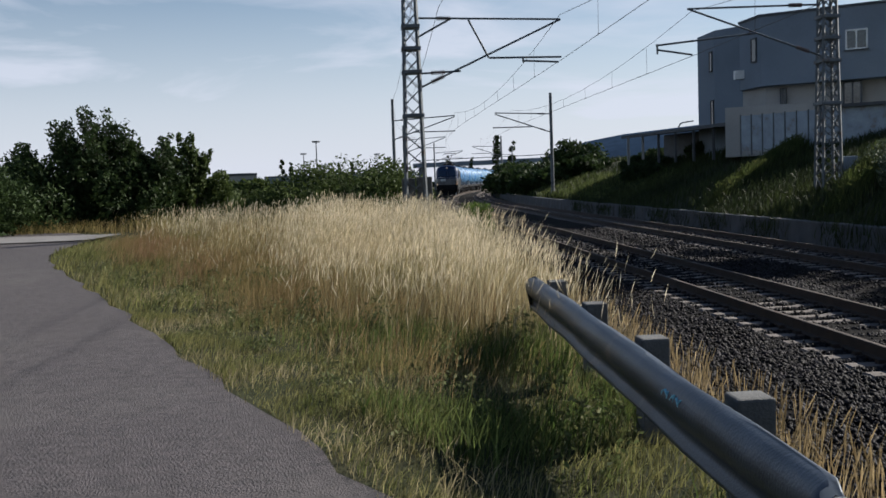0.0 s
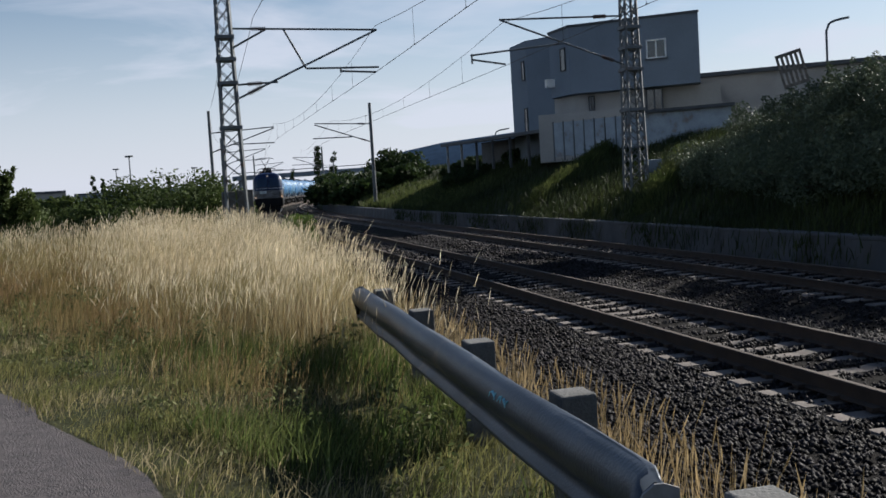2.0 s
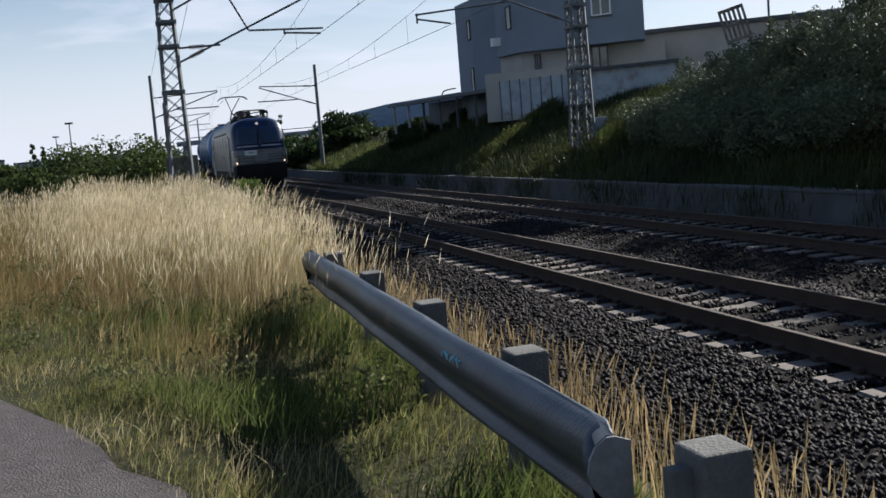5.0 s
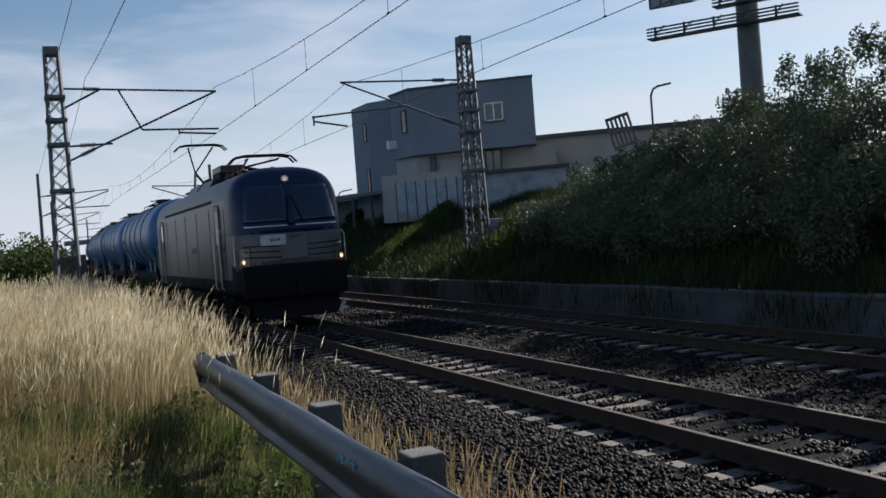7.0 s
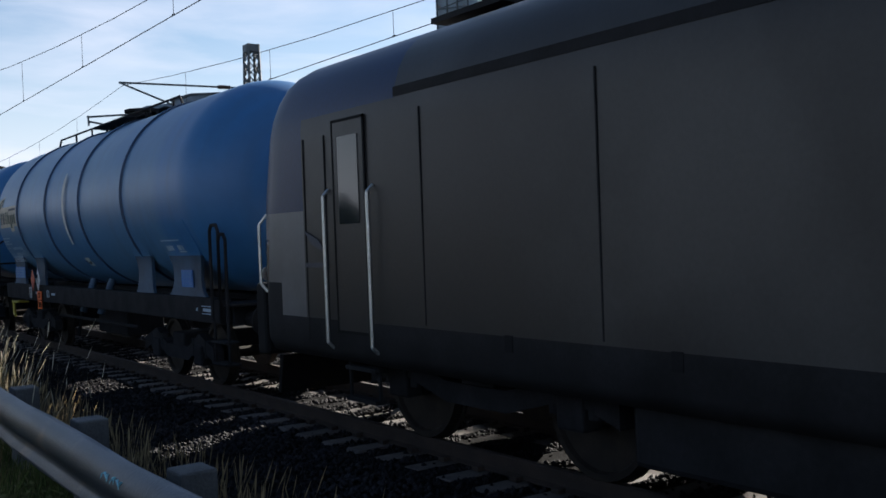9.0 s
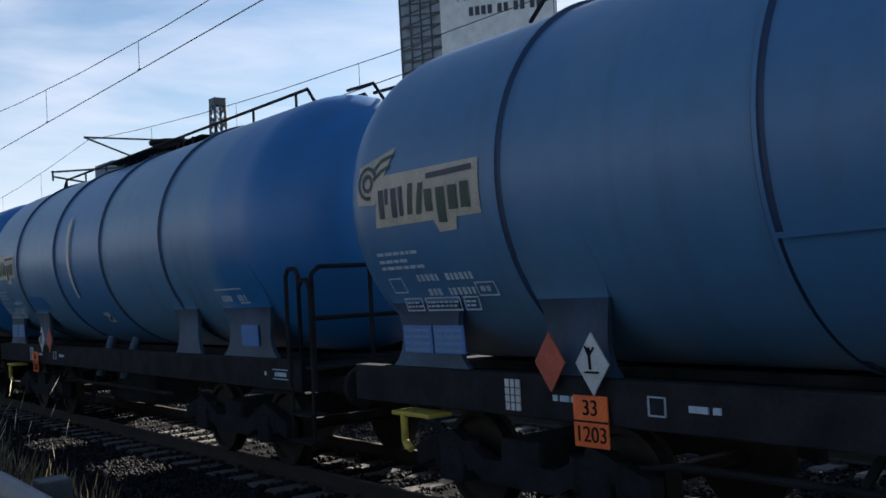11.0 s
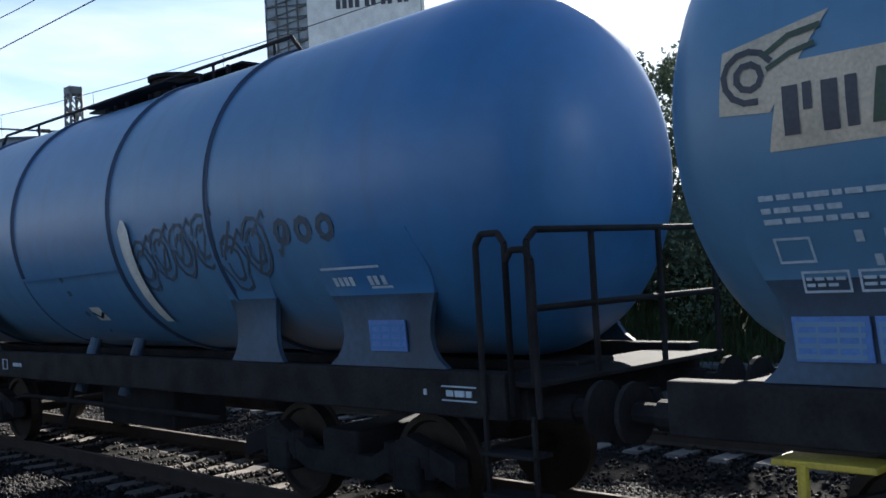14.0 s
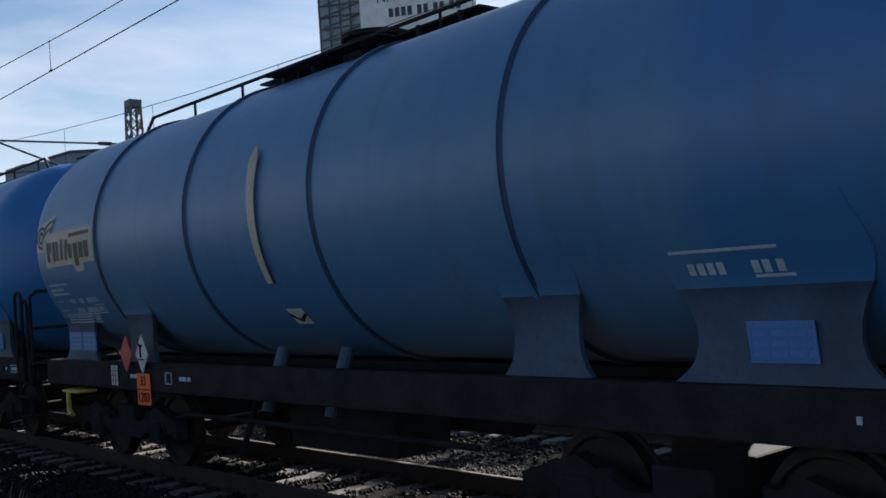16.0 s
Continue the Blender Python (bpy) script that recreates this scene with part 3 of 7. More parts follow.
# ---- the train ----
PITCH = 14.24
SLIP = {1: 0.1, 2: 0.08, 3: -0.3, 4: -0.2, 6: 0.12, 7: 0.2}      # small differences in the coupling gaps
TIMES = [0, 1, 2, 3, 4, 5, 6, 7, 8, 9, 10, 11, 12, 13, 14, 15, 16]


def front(t):
    """Where the train's front is: it gathers a little speed as it passes."""
    return float(np.interp(t, [0, 7, 8, 9, 16], [135.5, 26.3, 10.65, -5.1, -116.0]))

MOVING = []          # (thing, its middle behind the train's front)
WHEELS = []          # (wheelset, its place in the vehicle, radius)

def tank_paint(name, base, var, fresh, panel=0.0):
    """Faded tank paint: repainted strong blue over the leading end, on some wagons over the middle bay too, with faint vertical runs."""
    m = material(name, base, 0.4, var=var, scale=0.35, fine=5, amp=0.05, stain=(0.132, 0.235, 0.335), stain_scale=0.5, stain_at=(0.5, 0.9))
    n, l = m.node_tree.nodes, m.node_tree.links
    hsv = [k for k in n if k.type == "HUE_SAT"][0]
    src = hsv.inputs["Color"].links[0].from_socket
    tc = n.new("ShaderNodeTexCoord")
    xyz = n.new("ShaderNodeSeparateXYZ")
    l.new(tc.outputs["Object"], xyz.inputs[0])

    def step(a, b):
        r = n.new("ShaderNodeMapRange")
        r.inputs["From Min"].default_value, r.inputs["From Max"].default_value = a, b
        l.new(xyz.outputs[1], r.inputs["Value"])
        return r.outputs[0]

    def calc(op, a, b):
        k = n.new("ShaderNodeMath")
        k.operation = op
        for sock, v in zip(k.inputs, (a, b)):
            if isinstance(v, float):
                sock.default_value = v
            else:
                l.new(v, sock)
        return k.outputs[0]

    fac = step(-4.95, -5.3)
    if panel:
        fac = calc("MAXIMUM", fac, calc("MULTIPLY", calc("MULTIPLY", step(-1.2, -1.1), step(1.28, 1.2)), panel))
    mix = n.new("ShaderNodeMix")
    mix.data_type = "RGBA"
    l.new(fac, mix.inputs[0])
    l.new(src, mix.inputs[6])
    mix.inputs[7].default_value = (*fresh, 1)
    # runs of dirt down the side, fine along the wagon and long up and down
    mp = n.new("ShaderNodeMapping")
    mp.inputs["Scale"].default_value = (0.4, 5.0, 0.35)
    l.new(tc.outputs["Object"], mp.inputs["Vector"])
    runs = n.new("ShaderNodeTexNoise")
    runs.inputs["Scale"].default_value, runs.inputs["Detail"].default_value = 1.0, 5.0
    l.new(mp.outputs[0], runs.inputs["Vector"])
    rr = n.new("ShaderNodeMapRange")
    rr.inputs["From Min"].default_value, rr.inputs["From Max"].default_value = 0.52, 0.78
    rr.inputs["To Max"].default_value = 0.34
    l.new(runs.outputs["Fac"], rr.inputs["Value"])
    mix2 = n.new("ShaderNodeMix")
    mix2.data_type = "RGBA"
    l.new(rr.outputs[0], mix2.inputs[0])
    l.new(mix.outputs[2], mix2.inputs[6])
    mix2.inputs[7].default_value = (0.06, 0.1, 0.15, 1)
    l.new(mix2.outputs[2], hsv.inputs["Color"])
    return m


FRESH = (0.024, 0.145, 0.37)
M_BLUE = tank_paint("faded blue tank paint", (0.10, 0.226, 0.372), (0.08, 0.195, 0.335), FRESH)
M_BLUE_C = tank_paint("faded blue tank paint with a fresher middle bay", (0.10, 0.226, 0.372), (0.08, 0.195, 0.335), FRESH, 0.55)
M_BLUEEND = material("clean blue end paint", (0.04, 0.155, 0.37), 0.4, var=(0.035, 0.14, 0.34), scale=0.5, fine=6, amp=0.04, stain=(0.055, 0.16, 0.33), stain_scale=0.7, stain_at=(0.55, 0.85))
M_BLUE2 = material("dark blue ring flank", (0.018, 0.040, 0.085), 0.5, var=(0.015, 0.045, 0.11), scale=0.6, fine=14)
M_UNDER = material("grimy underframe", (0.028, 0.028, 0.031), 0.85, var=(0.016, 0.016, 0.018), scale=3, fine=30, bump=0.2, spec=0.1)
M_WHEEL = material("dirty wheel steel", (0.05, 0.04, 0.033), 0.6, metal=0.6, var=(0.03, 0.025, 0.022), scale=5, fine=40)
M_TREAD = material("polished wheel tread", (0.4, 0.39, 0.38), 0.3, metal=1.0)
M_BLUE_B = tank_paint("strong blue tank paint", (0.074, 0.188, 0.348), (0.06, 0.162, 0.312), (0.042, 0.155, 0.35), 0.35)
M_GRIME = material("dark tank grime", (0.035, 0.055, 0.085), 0.6, var=(0.05, 0.08, 0.12), scale=2, fine=20)
# grimy tank blue, darkened further for the shade low under the tank
M_SHADE_GRIME = material("grimy blue paint with shade in it", (0.034, 0.078, 0.138), 0.6, var=(0.018, 0.037, 0.066), scale=1.5, fine=20)
M_CREAM = material("cream panel paint", (0.50, 0.45, 0.36), 0.6, var=(0.38, 0.345, 0.28), scale=3, fine=40)
M_INK = material("dark green-grey print", (0.045, 0.075, 0.055), 0.6)
M_INK2 = material("dark grey print", (0.05, 0.055, 0.075), 0.6)
M_PALE = material("worn white marking", (0.55, 0.57, 0.56), 0.6, var=(0.42, 0.45, 0.46), scale=6, fine=50)
M_LETTER = material("pale blue lettering", (0.42, 0.52, 0.62), 0.6)
M_PLATE = material("bright blue plate paint", (0.06, 0.17, 0.45), 0.5, var=(0.05, 0.14, 0.37), scale=4, fine=40)
M_ORANGE = material("orange hazard plate", (0.85, 0.16, 0.03), 0.5, var=(0.75, 0.13, 0.03), scale=5, fine=40)
M_RED = material("dull red hazard label", (0.45, 0.09, 0.05), 0.6, var=(0.36, 0.07, 0.04), scale=5, fine=40)
M_BLACK = material("black rubber", (0.012, 0.012, 0.013), 0.8, spec=0.15)
M_YELLOW = material("yellow paint", (0.62, 0.48, 0.05), 0.55, var=(0.4, 0.3, 0.05), scale=4, fine=40)
M_GRAF1 = material("pale sprayed paint", (0.18, 0.25, 0.285), 0.7, var=(0.13, 0.19, 0.225), scale=4, fine=30)
# the broad dark mottle puts patchy reflections into the paint
M_LOCO = material("silver loco paint with reflection mottle", (0.062, 0.060, 0.058), 0.36, metal=0.2, var=(0.026, 0.025, 0.0245), scale=0.45, fine=25, amp=0.06, spec=0.3, stain=(0.035, 0.032, 0.031), stain_scale=0.4, stain_at=(0.44, 0.58))
M_NOSE = material("pale grey nose paint", (0.125, 0.125, 0.13), 0.4, var=(0.09, 0.09, 0.095), scale=1.5, fine=25, amp=0.05, stain=(0.09, 0.085, 0.085), stain_scale=1.5, stain_at=(0.5, 0.8))
M_LOCOBLUE = material("dark blue loco paint", (0.008, 0.022, 0.075), 0.38, var=(0.006, 0.018, 0.06), scale=0.7, fine=25, spec=0.3)
M_LOCODARK = material("dark grey loco frame", (0.02, 0.02, 0.022), 0.7, var=(0.012, 0.012, 0.013), scale=2, fine=25, spec=0.15)
M_SCREEN = material("tinted windscreen", (0.01, 0.024, 0.06), 0.08, spec=0.6)
M_LAMP = glow("headlamp lens", (1.0, 0.56, 0.28), 1.3)
M_TOPLAMP = glow("upper lamp lens", (1.0, 0.75, 0.55), 0.18)
M_BEZEL = material("smoked lamp cover", (0.17, 0.14, 0.12), 0.15, var=(0.09, 0.075, 0.065), scale=8, fine=40)
M_CHROME = material("bright steel handrail", (0.6, 0.6, 0.58), 0.35, metal=0.8)

ZC, RT = 2.91, 1.57       # tank axis above the rails, tank radius


SADDLE = ([1.35, 1.42, 1.5, 1.6, 1.72, 1.84, 1.94, 2.04], [1.25, 1.245, 1.24, 1.235, 1.235, 1.245, 1.268, 1.318])


def side_x(z):
    """How far out the tank, or the saddle plate that flows out of it, stands at z."""
    if z < 2.04:
        return float(np.interp(z, *SADDLE))
    return math.sqrt(max(RT * RT - (z - ZC) ** 2, 0.0)) + 0.008


def wrap_skin(bm, quad, n=1, m=2):
    """A thin painted patch on the side of the tank and its saddle; corners as (y, z)."""
    (a, b, c, d) = [Vector((p[0], p[1], 0)) for p in quad]
    grid = []
    for i in range(n + 1):
        row = []
        for j in range(m + 1):
            p = a.lerp(b, j / m).lerp(d.lerp(c, j / m), i / n)
            row.append(bm.verts.new((-side_x(p.y) - 0.006, p.x, p.y)))
        grid.append(row)
    for i in range(n):
        for j in range(m):
            bm.faces.new((grid[i][j], grid[i][j + 1], grid[i + 1][j + 1], grid[i + 1][j]))


def wrap(bm, quad, off=0.008, n=6, m=2):
    """A thin patch laid on the tank's side towards the path; corners as (y, z)."""
    (a, b, c, d) = [Vector((p[0], p[1], 0)) for p in quad]
    grid = []
    for i in range(n + 1):
        row = []
        for j in range(m + 1):
            p = a.lerp(b, j / m).lerp(d.lerp(c, j / m), i / n)
            h = max(-0.985, min(0.985, (p.y - ZC) / RT))
            r = RT + off
            row.append(bm.verts.new((-r * math.sqrt(1 - h * h), p.x, ZC + r * h)))
        grid.append(row)
    for i in range(n):
        for j in range(m):
            bm.faces.new((grid[i][j], grid[i][j + 1], grid[i + 1][j + 1], grid[i + 1][j]))


def stroke(bm, pts, w, off=0.008):
    """A painted line along points (y, z) on the tank's side."""
    for (y0, z0), (y1, z1) in zip(pts[:-1], pts[1:]):
        d = Vector((y1 - y0, z1 - z0))
        if d.length < 1e-4:
            continue
        nn = Vector((-d.y, d.x)).normalized() * w / 2
        e = d.normalized() * w * 0.3
        wrap(bm, [(y0 - nn.x - e.x, z0 - nn.y - e.y), (y1 - nn.x + e.x, z1 - nn.y + e.y), (y1 + nn.x + e.x, z1 + nn.y + e.y), (y0 + nn.x - e.x, z0 + nn.y - e.y)], off, 1, 1)


def flat(bm, quad, x):
    """A thin upright sheet facing the path at x; corners (y, z)."""
    v = [bm.verts.new((x, *p)) for p in quad] + [bm.verts.new((x + 0.012, *p)) for p in quad]
    bm.faces.new(v[:4])
    bm.faces.new(v[7:3:-1])
    for i in range(4):
        bm.faces.new((v[i], v[4 + i], v[4 + (i + 1) % 4], v[(i + 1) % 4]))


def letters(name, text, size, m, mat, parent):
    cu = bpy.data.curves.new("lettering", "FONT")
    cu.body, cu.size, cu.extrude, cu.align_x, cu.align_y = text, size, 0.003, "CENTER", "CENTER"
    tmp = new("lettering", cu)
    me = bpy.data.meshes.new_from_object(tmp)
    bpy.data.objects.remove(tmp)
    me.materials.clear()
    me.materials.append(mat)
    ob = new(name, me)
    ob.parent = parent
    ob.matrix_basis = m
    return ob


def wheelset(parent, y, r, vehicle):
    me = bpy.data.meshes.new("wheelset")
    bm = bmesh.new()
    rod(bm, (-0.9, 0, 0), (0.9, 0, 0), 0.08, 10)
    for sx in (-1, 1):
        prof = [(0.69, r + 0.03), (0.715, r + 0.03), (0.72, r), (0.83, r - 0.005), (0.83, r - 0.06), (0.79, r - 0.08), (0.78, 0.16), (0.84, 0.15), (0.84, 0.0)]
        prof = [(0.69, 0.0)] + prof
        rings = [[(sx * x, q * math.cos(a), q * math.sin(a)) for a in [2 * math.pi * i / 28 for i in range(28)]] for x, q in prof]
        loft(bm, rings, close_ends=False)
    bmesh.ops.remove_doubles(bm, verts=bm.verts, dist=0.001)
    for f in bm.faces:
        c = f.calc_center_median()
        if abs(abs(c.x) - 0.775) < 0.06 and math.hypot(c.y, c.z) > r - 0.04:
            f.material_index = 0
    bm.to_mesh(me)
    bm.free()
    me.materials.append(M_WHEEL)
    me.materials.append(M_TREAD)
    ob = new("wheelset", me)
    ob.parent = parent
    ob.location = (0, y, r)
    WHEELS.append((ob, y, r, vehicle))
    return ob


def bogie(vehicle, y, r, base):
    bm = bmesh.new()
    for sx in (-1, 1):
        x0, x1 = (sx * 0.97, sx * 1.12)
        pts = [(-base / 2 - 0.55, r + 0.14), (-base / 2, r + 0.32), (-0.45, r + 0.1), (0.45, r + 0.1), (base / 2, r + 0.32), (base / 2 + 0.55, r + 0.14)]
        low = [(p[0], p[1] - 0.2) for p in pts][::-1]
        ring = pts + low
        loft(bm, [[(x0, p[0], p[1]) for p in ring], [(x1, p[0], p[1]) for p in ring]])
        for sy in (-1, 1):
            box(bm, min(x0, x1) - 0.03, sy * base / 2 - 0.16, r - 0.14, max(x0, x1) + 0.05, sy * base / 2 + 0.16, r + 0.16, 0.03)
            for dy in (-0.24, 0.24):
                rod(bm, (sx * 1.06, sy * base / 2 + dy, r - 0.02), (sx * 1.06, sy * base / 2 + dy, r + 0.24), 0.07, 10)
    box(bm, -1.1, -0.25, r - 0.05, 1.1, 0.25, r + 0.3, 0.03)
    me = bpy.data.meshes.new("bogie")
    bm.normal_update()
    bm.to_mesh(me)
    bm.free()
    me.materials.append(M_UNDER)
    ob = new("bogie", me)
    ob.parent = vehicle
    ob.location = (0, y, 0)
    for sy in (-1, 1):
        wheelset(vehicle, y + sy * base / 2, r, vehicle)
    return ob


def buffers(w, y, s, z=1.05, mat=None):
    for sx in (-1, 1):
        bm = bmesh.new()
        rod(bm, (sx * 0.875, y, z), (sx * 0.875, y + s * 0.32, z), 0.11, 12)
        rod(bm, (sx * 0.875, y + s * 0.30, z), (sx * 0.875, y + s * 0.52, z), 0.08, 12)
        rod(bm, (sx * 0.875, y + s * 0.52, z), (sx * 0.875, y + s * 0.56, z), 0.22, 18)
        part("buffer", bm, mat or M_UNDER, w)
    bm = bmesh.new()
    bar(bm, (0, y, z), (0, y + s * 0.4, z), 0.1)
    rod(bm, (0, y + s * 0.4, z), (0, y + s * 0.5, z - 0.3), 0.04, 8)
    part("coupling", bm, mat or M_UNDER, w)


def tank_wagon(k):
    ledge = k in (1, 4, 5, 6, 9, 11)
    lab = {1: "faded blue bogie tank wagon with pale graffiti", 5: "faded blue bogie tank wagon with dark scrawled graffiti"}.get(k, "faded blue bogie tank wagon with a side ledge" if ledge else "faded blue bogie tank wagon with a white side stripe")
    w = empty("tank_wagon", lab, "tank wagon", "tank wagons of the train")
    bm = bmesh.new()
    SH = 6.0
    dome = [(0.95 * q, max(RT * (1 - q ** 2.4) ** (1 / 2.4), 0.02)) for q in (0.0, 0.12, 0.26, 0.4, 0.52, 0.63, 0.73, 0.81, 0.88, 0.935, 0.97, 0.99, 1.0)]
    st = [(-SH - y, r) for y, r in dome[::-1]] + [(5.5 + y, r) for y, r in dome]
    N = 72
    rings = [[(r * math.sin(a), y, ZC + r * math.cos(a)) for a in [2 * math.pi * i / N for i in range(N)]] for y, r in st]
    loft(bm, rings, smooth=True)
    paint = M_BLUE_B if k in (0, 1, 5, 6, 7, 9, 11) else M_BLUE_C if k in (2, 3) else M_BLUE
    tank = part("tank", bm, paint, w)
    for y in (-3.35 if k in (1, 4, 5, 6) else -3.57, {5: -1.36, 6: -1.05}.get(k, -1.14), 1.25, 3.65):
        bm = bmesh.new()
        rings = [[((RT + dr) * math.sin(a), y + dy, ZC + (RT + dr) * math.cos(a)) for a in [2 * math.pi * i / N for i in range(N)]] for dy, dr in ((-0.055, 0.002), (-0.03, 0.014), (-0.022, 0.034), (0.012, 0.036), (0.02, 0.016), (0.04, 0.002))]
        loft(bm, rings, close_ends=False)
        # tank paint on the crown of the ring, darker blue on its flanks
        for f in bm.faces:
            f.material_index = int(not -0.024 < f.calc_center_median().y - y < 0.013)
        part("ring", bm, [paint, M_BLUE2], tank)
    # rear panel with its emblem as plain shapes
    bm = bmesh.new()
    ye, zl, EL, EH = 5.66, 2.68, {1: 1.18, 2: 1.14, 3: 1.40}.get(k, 1.26), 1.18
    stretch = lambda q: [(ye - (ye - y) * EL, zl + (z - zl) * EH - 0.08 * (ye - y)) for y, z in q]
    wrapE = lambda b, q, *rest: wrap(b, stretch(q), *rest)
    strokeE = lambda b, q, *rest: stroke(b, stretch(q), *rest)
    wrapE(bm, [(ye - 0.22, zl - 0.02), (ye - 1.52, zl + 0.08), (ye - 1.52, zl + 0.46), (ye - 0.3, zl + 0.38)], 0.006)
    wrapE(bm, [(ye, zl + 0.16), (ye - 0.24, zl + 0.16), (ye - 0.5, zl + 0.60), (ye - 0.02, zl + 0.46)], 0.007)
    wrapE(bm, [(ye - 1.02, zl - 0.05), (ye - 1.22, zl - 0.03), (ye - 1.25, zl + 0.08), (ye - 0.95, zl + 0.08)], 0.007, 2)
    panel = part("emblem_panel", bm, M_CREAM, w, "cream emblem panel")
    for i, (a, wd, h0, h1, sl, mt) in enumerate([(0.30, 0.07, 0.05, 0.27, 0, 0), (0.39, 0.04, 0.16, 0.28, 0, 0), (0.47, 0.07, 0.06, 0.28, 0.0, 0), (0.57, 0.05, 0.07, 0.29, 0.0, 0), (0.67, 0.06, 0.08, 0.31, 0.03, 1), (0.78, 0.06, 0.08, 0.31, 0.05, 1), (0.90, 0.09, 0.1, 0.26, 0, 1), (1.04, 0.10, 0.02, 0.27, 0, 1), (1.18, 0.10, 0.11, 0.28, 0, 1), (1.32, 0.10, 0.12, 0.30, 0, 1)]):
        bm = bmesh.new()
        y = ye - a
        wrapE(bm, [(y, zl + h0), (y - wd, zl + h0 + 0.004), (y - wd - sl, zl + h1 + 0.004), (y - sl, zl + h1)], 0.013, 3, 1)
        part("emblem_bar", bm, (M_INK2, M_INK)[mt], panel)
    bm = bmesh.new()
    for rr, a0, a1 in ((0.12, 0.6, 5.0), (0.06, 0.0, 6.28)):
        strokeE(bm, [(ye - 0.15 - rr * math.cos(a), zl + 0.33 + rr * math.sin(a)) for a in np.linspace(a0, a1, 10)], 0.035, 0.013)
    tagged(part("emblem_swirl", bm, M_INK2, panel), kind="stuff")
    bm = bmesh.new()
    strokeE(bm, [(ye - 0.22, zl + 0.42), (ye - 0.33, zl + 0.50), (ye - 0.46, zl + 0.53)], 0.035, 0.013)
    strokeE(bm, [(ye - 0.24, zl + 0.36), (ye - 0.34, zl + 0.42), (ye - 0.44, zl + 0.45)], 0.03, 0.013)
    tagged(part("emblem_leaf", bm, M_INK, panel), kind="stuff")
    bm = bmesh.new()
    wrapE(bm, [(ye - 0.93, zl + 0.335), (ye - 1.46, zl + 0.38), (ye - 1.46, zl + 0.42), (ye - 0.93, zl + 0.375)], 0.013, 1)
    part("emblem_line", bm, M_INK2, panel)
    # small lettering as plain bars
    rnd = random.Random(k + 5)
    bm = bmesh.new()
    line = lambda y, z, l, h: wrap_skin(bm, [(y, z), (y - l, z), (y - l, z + h), (y, z + h)], 1, 3)
    frame_of = lambda y, z, l, h: [line(y, z, l, 0.014), line(y, z + h, l, 0.014), line(y, z, 0.014, h), line(y - l, z, 0.014, h + 0.014)]
    for z, l in ((2.38, 0.62), (2.31, 0.44), (2.25, 0.58)):
        x = 5.5
        while x > 5.5 - l:
            d = rnd.uniform(0.05, 0.13)
            line(x, z, d, 0.03)
            x -= d + 0.018
    for z, y0, y1 in ((2.13, 5.02, 4.12), (2.00, 4.95, 4.3)):
        x = y0
        while x > y1:
            d = rnd.uniform(0.035, 0.055)
            line(x, z, d, 0.062)
            x -= d + (0.02 if rnd.random() < 0.8 else 0.11)
    frame_of(5.48, 2.03, 0.2, 0.13)
    frame_of(4.26, 1.98, 0.25, 0.11)
    line(4.21, 2.02, 0.06, 0.045)
    line(4.13, 2.02, 0.05, 0.045)
    for y, l in ((5.38, 0.26), (5.06, 0.5), (4.5, 0.2)):
        frame_of(y, 1.86, l, 0.11)
        for z in (1.895, 1.93):
            x = y - 0.02
            while x > y - l + 0.06:
                d = rnd.uniform(0.03, 0.07)
                line(x, z, d, 0.018)
                x -= d + 0.015
    for x, z, l in ((-4.85, 2.16, 0.75), (-4.95, 2.02, 0.05), (-5.02, 2.02, 0.05), (-5.09, 2.02, 0.05), (-5.16, 2.02, 0.05), (-5.4, 2.02, 0.05), (-5.47, 2.02, 0.05), (-5.56, 2.02, 0.05), (-5.4, 1.99, 0.26)):
        line(x, z, l, 0.075 if l < 0.1 else 0.02)
    tagged(part("lettering_bar", bm, M_LETTER, w), kind="stuff")
    bm = bmesh.new()
    for j in range(5):
        box(bm, -0.95 + 0.09 * j + 0.01 * (j > 1), -SH - 0.62, ZC + 0.22, -0.95 + 0.09 * j + 0.06, -SH - 0.60, ZC + 0.29)
    tagged(part("end_number", bm, M_LETTER, w), kind="stuff")
    # white stripe, signs
    bm = bmesh.new()
    ys, s0, s1, sw = {5: (-1.62, 1.75, 2.72, 0.22), 1: (-0.86, 1.72, 3.55, 0.2), 2: (0.5, 2.2, 3.4, 0.15), 6: (1.62, 1.75, 2.75, 0.22)}.get(k, (-1.40, 1.75, 2.72, 0.22) if ledge else (-0.1, 2.2, 3.4, 0.16))
    wrap(bm, [(ys - 0.05, s0), (ys - sw + 0.01, s0), (ys - sw, s1), (ys, s1)], 0.036, 12, 1)
    wrap(bm, [(ys, s1), (ys - sw, s1), (ys - sw * 0.62, s1 + 0.11), (ys - sw * 0.38, s1 + 0.11)], 0.036, 1, 1)
    part("stripe", bm, M_PALE if k != 7 else M_CREAM, w, "worn white stripe")
    bm = bmesh.new()
    wrap(bm, [(-0.13, 1.93), (-0.40, 1.93), (-0.40, 1.77), (-0.13, 1.77)], 0.036 if ledge else 0.008, 2)
    sign = part("arrow_sign", bm, M_PALE, w)
    bm = bmesh.new()
    stroke(bm, [(-0.14, 1.87), (-0.26, 1.81), (-0.40, 1.87)], 0.03, 0.042 if ledge else 0.014)
    part("arrow", bm, M_BLACK, sign)
    if k == 3:
        bm = bmesh.new()
        wrap(bm, [(-1.3, 1.98), (-1.68, 1.98), (-1.74, 1.72), (-1.42, 1.72)], 0.008, 3)
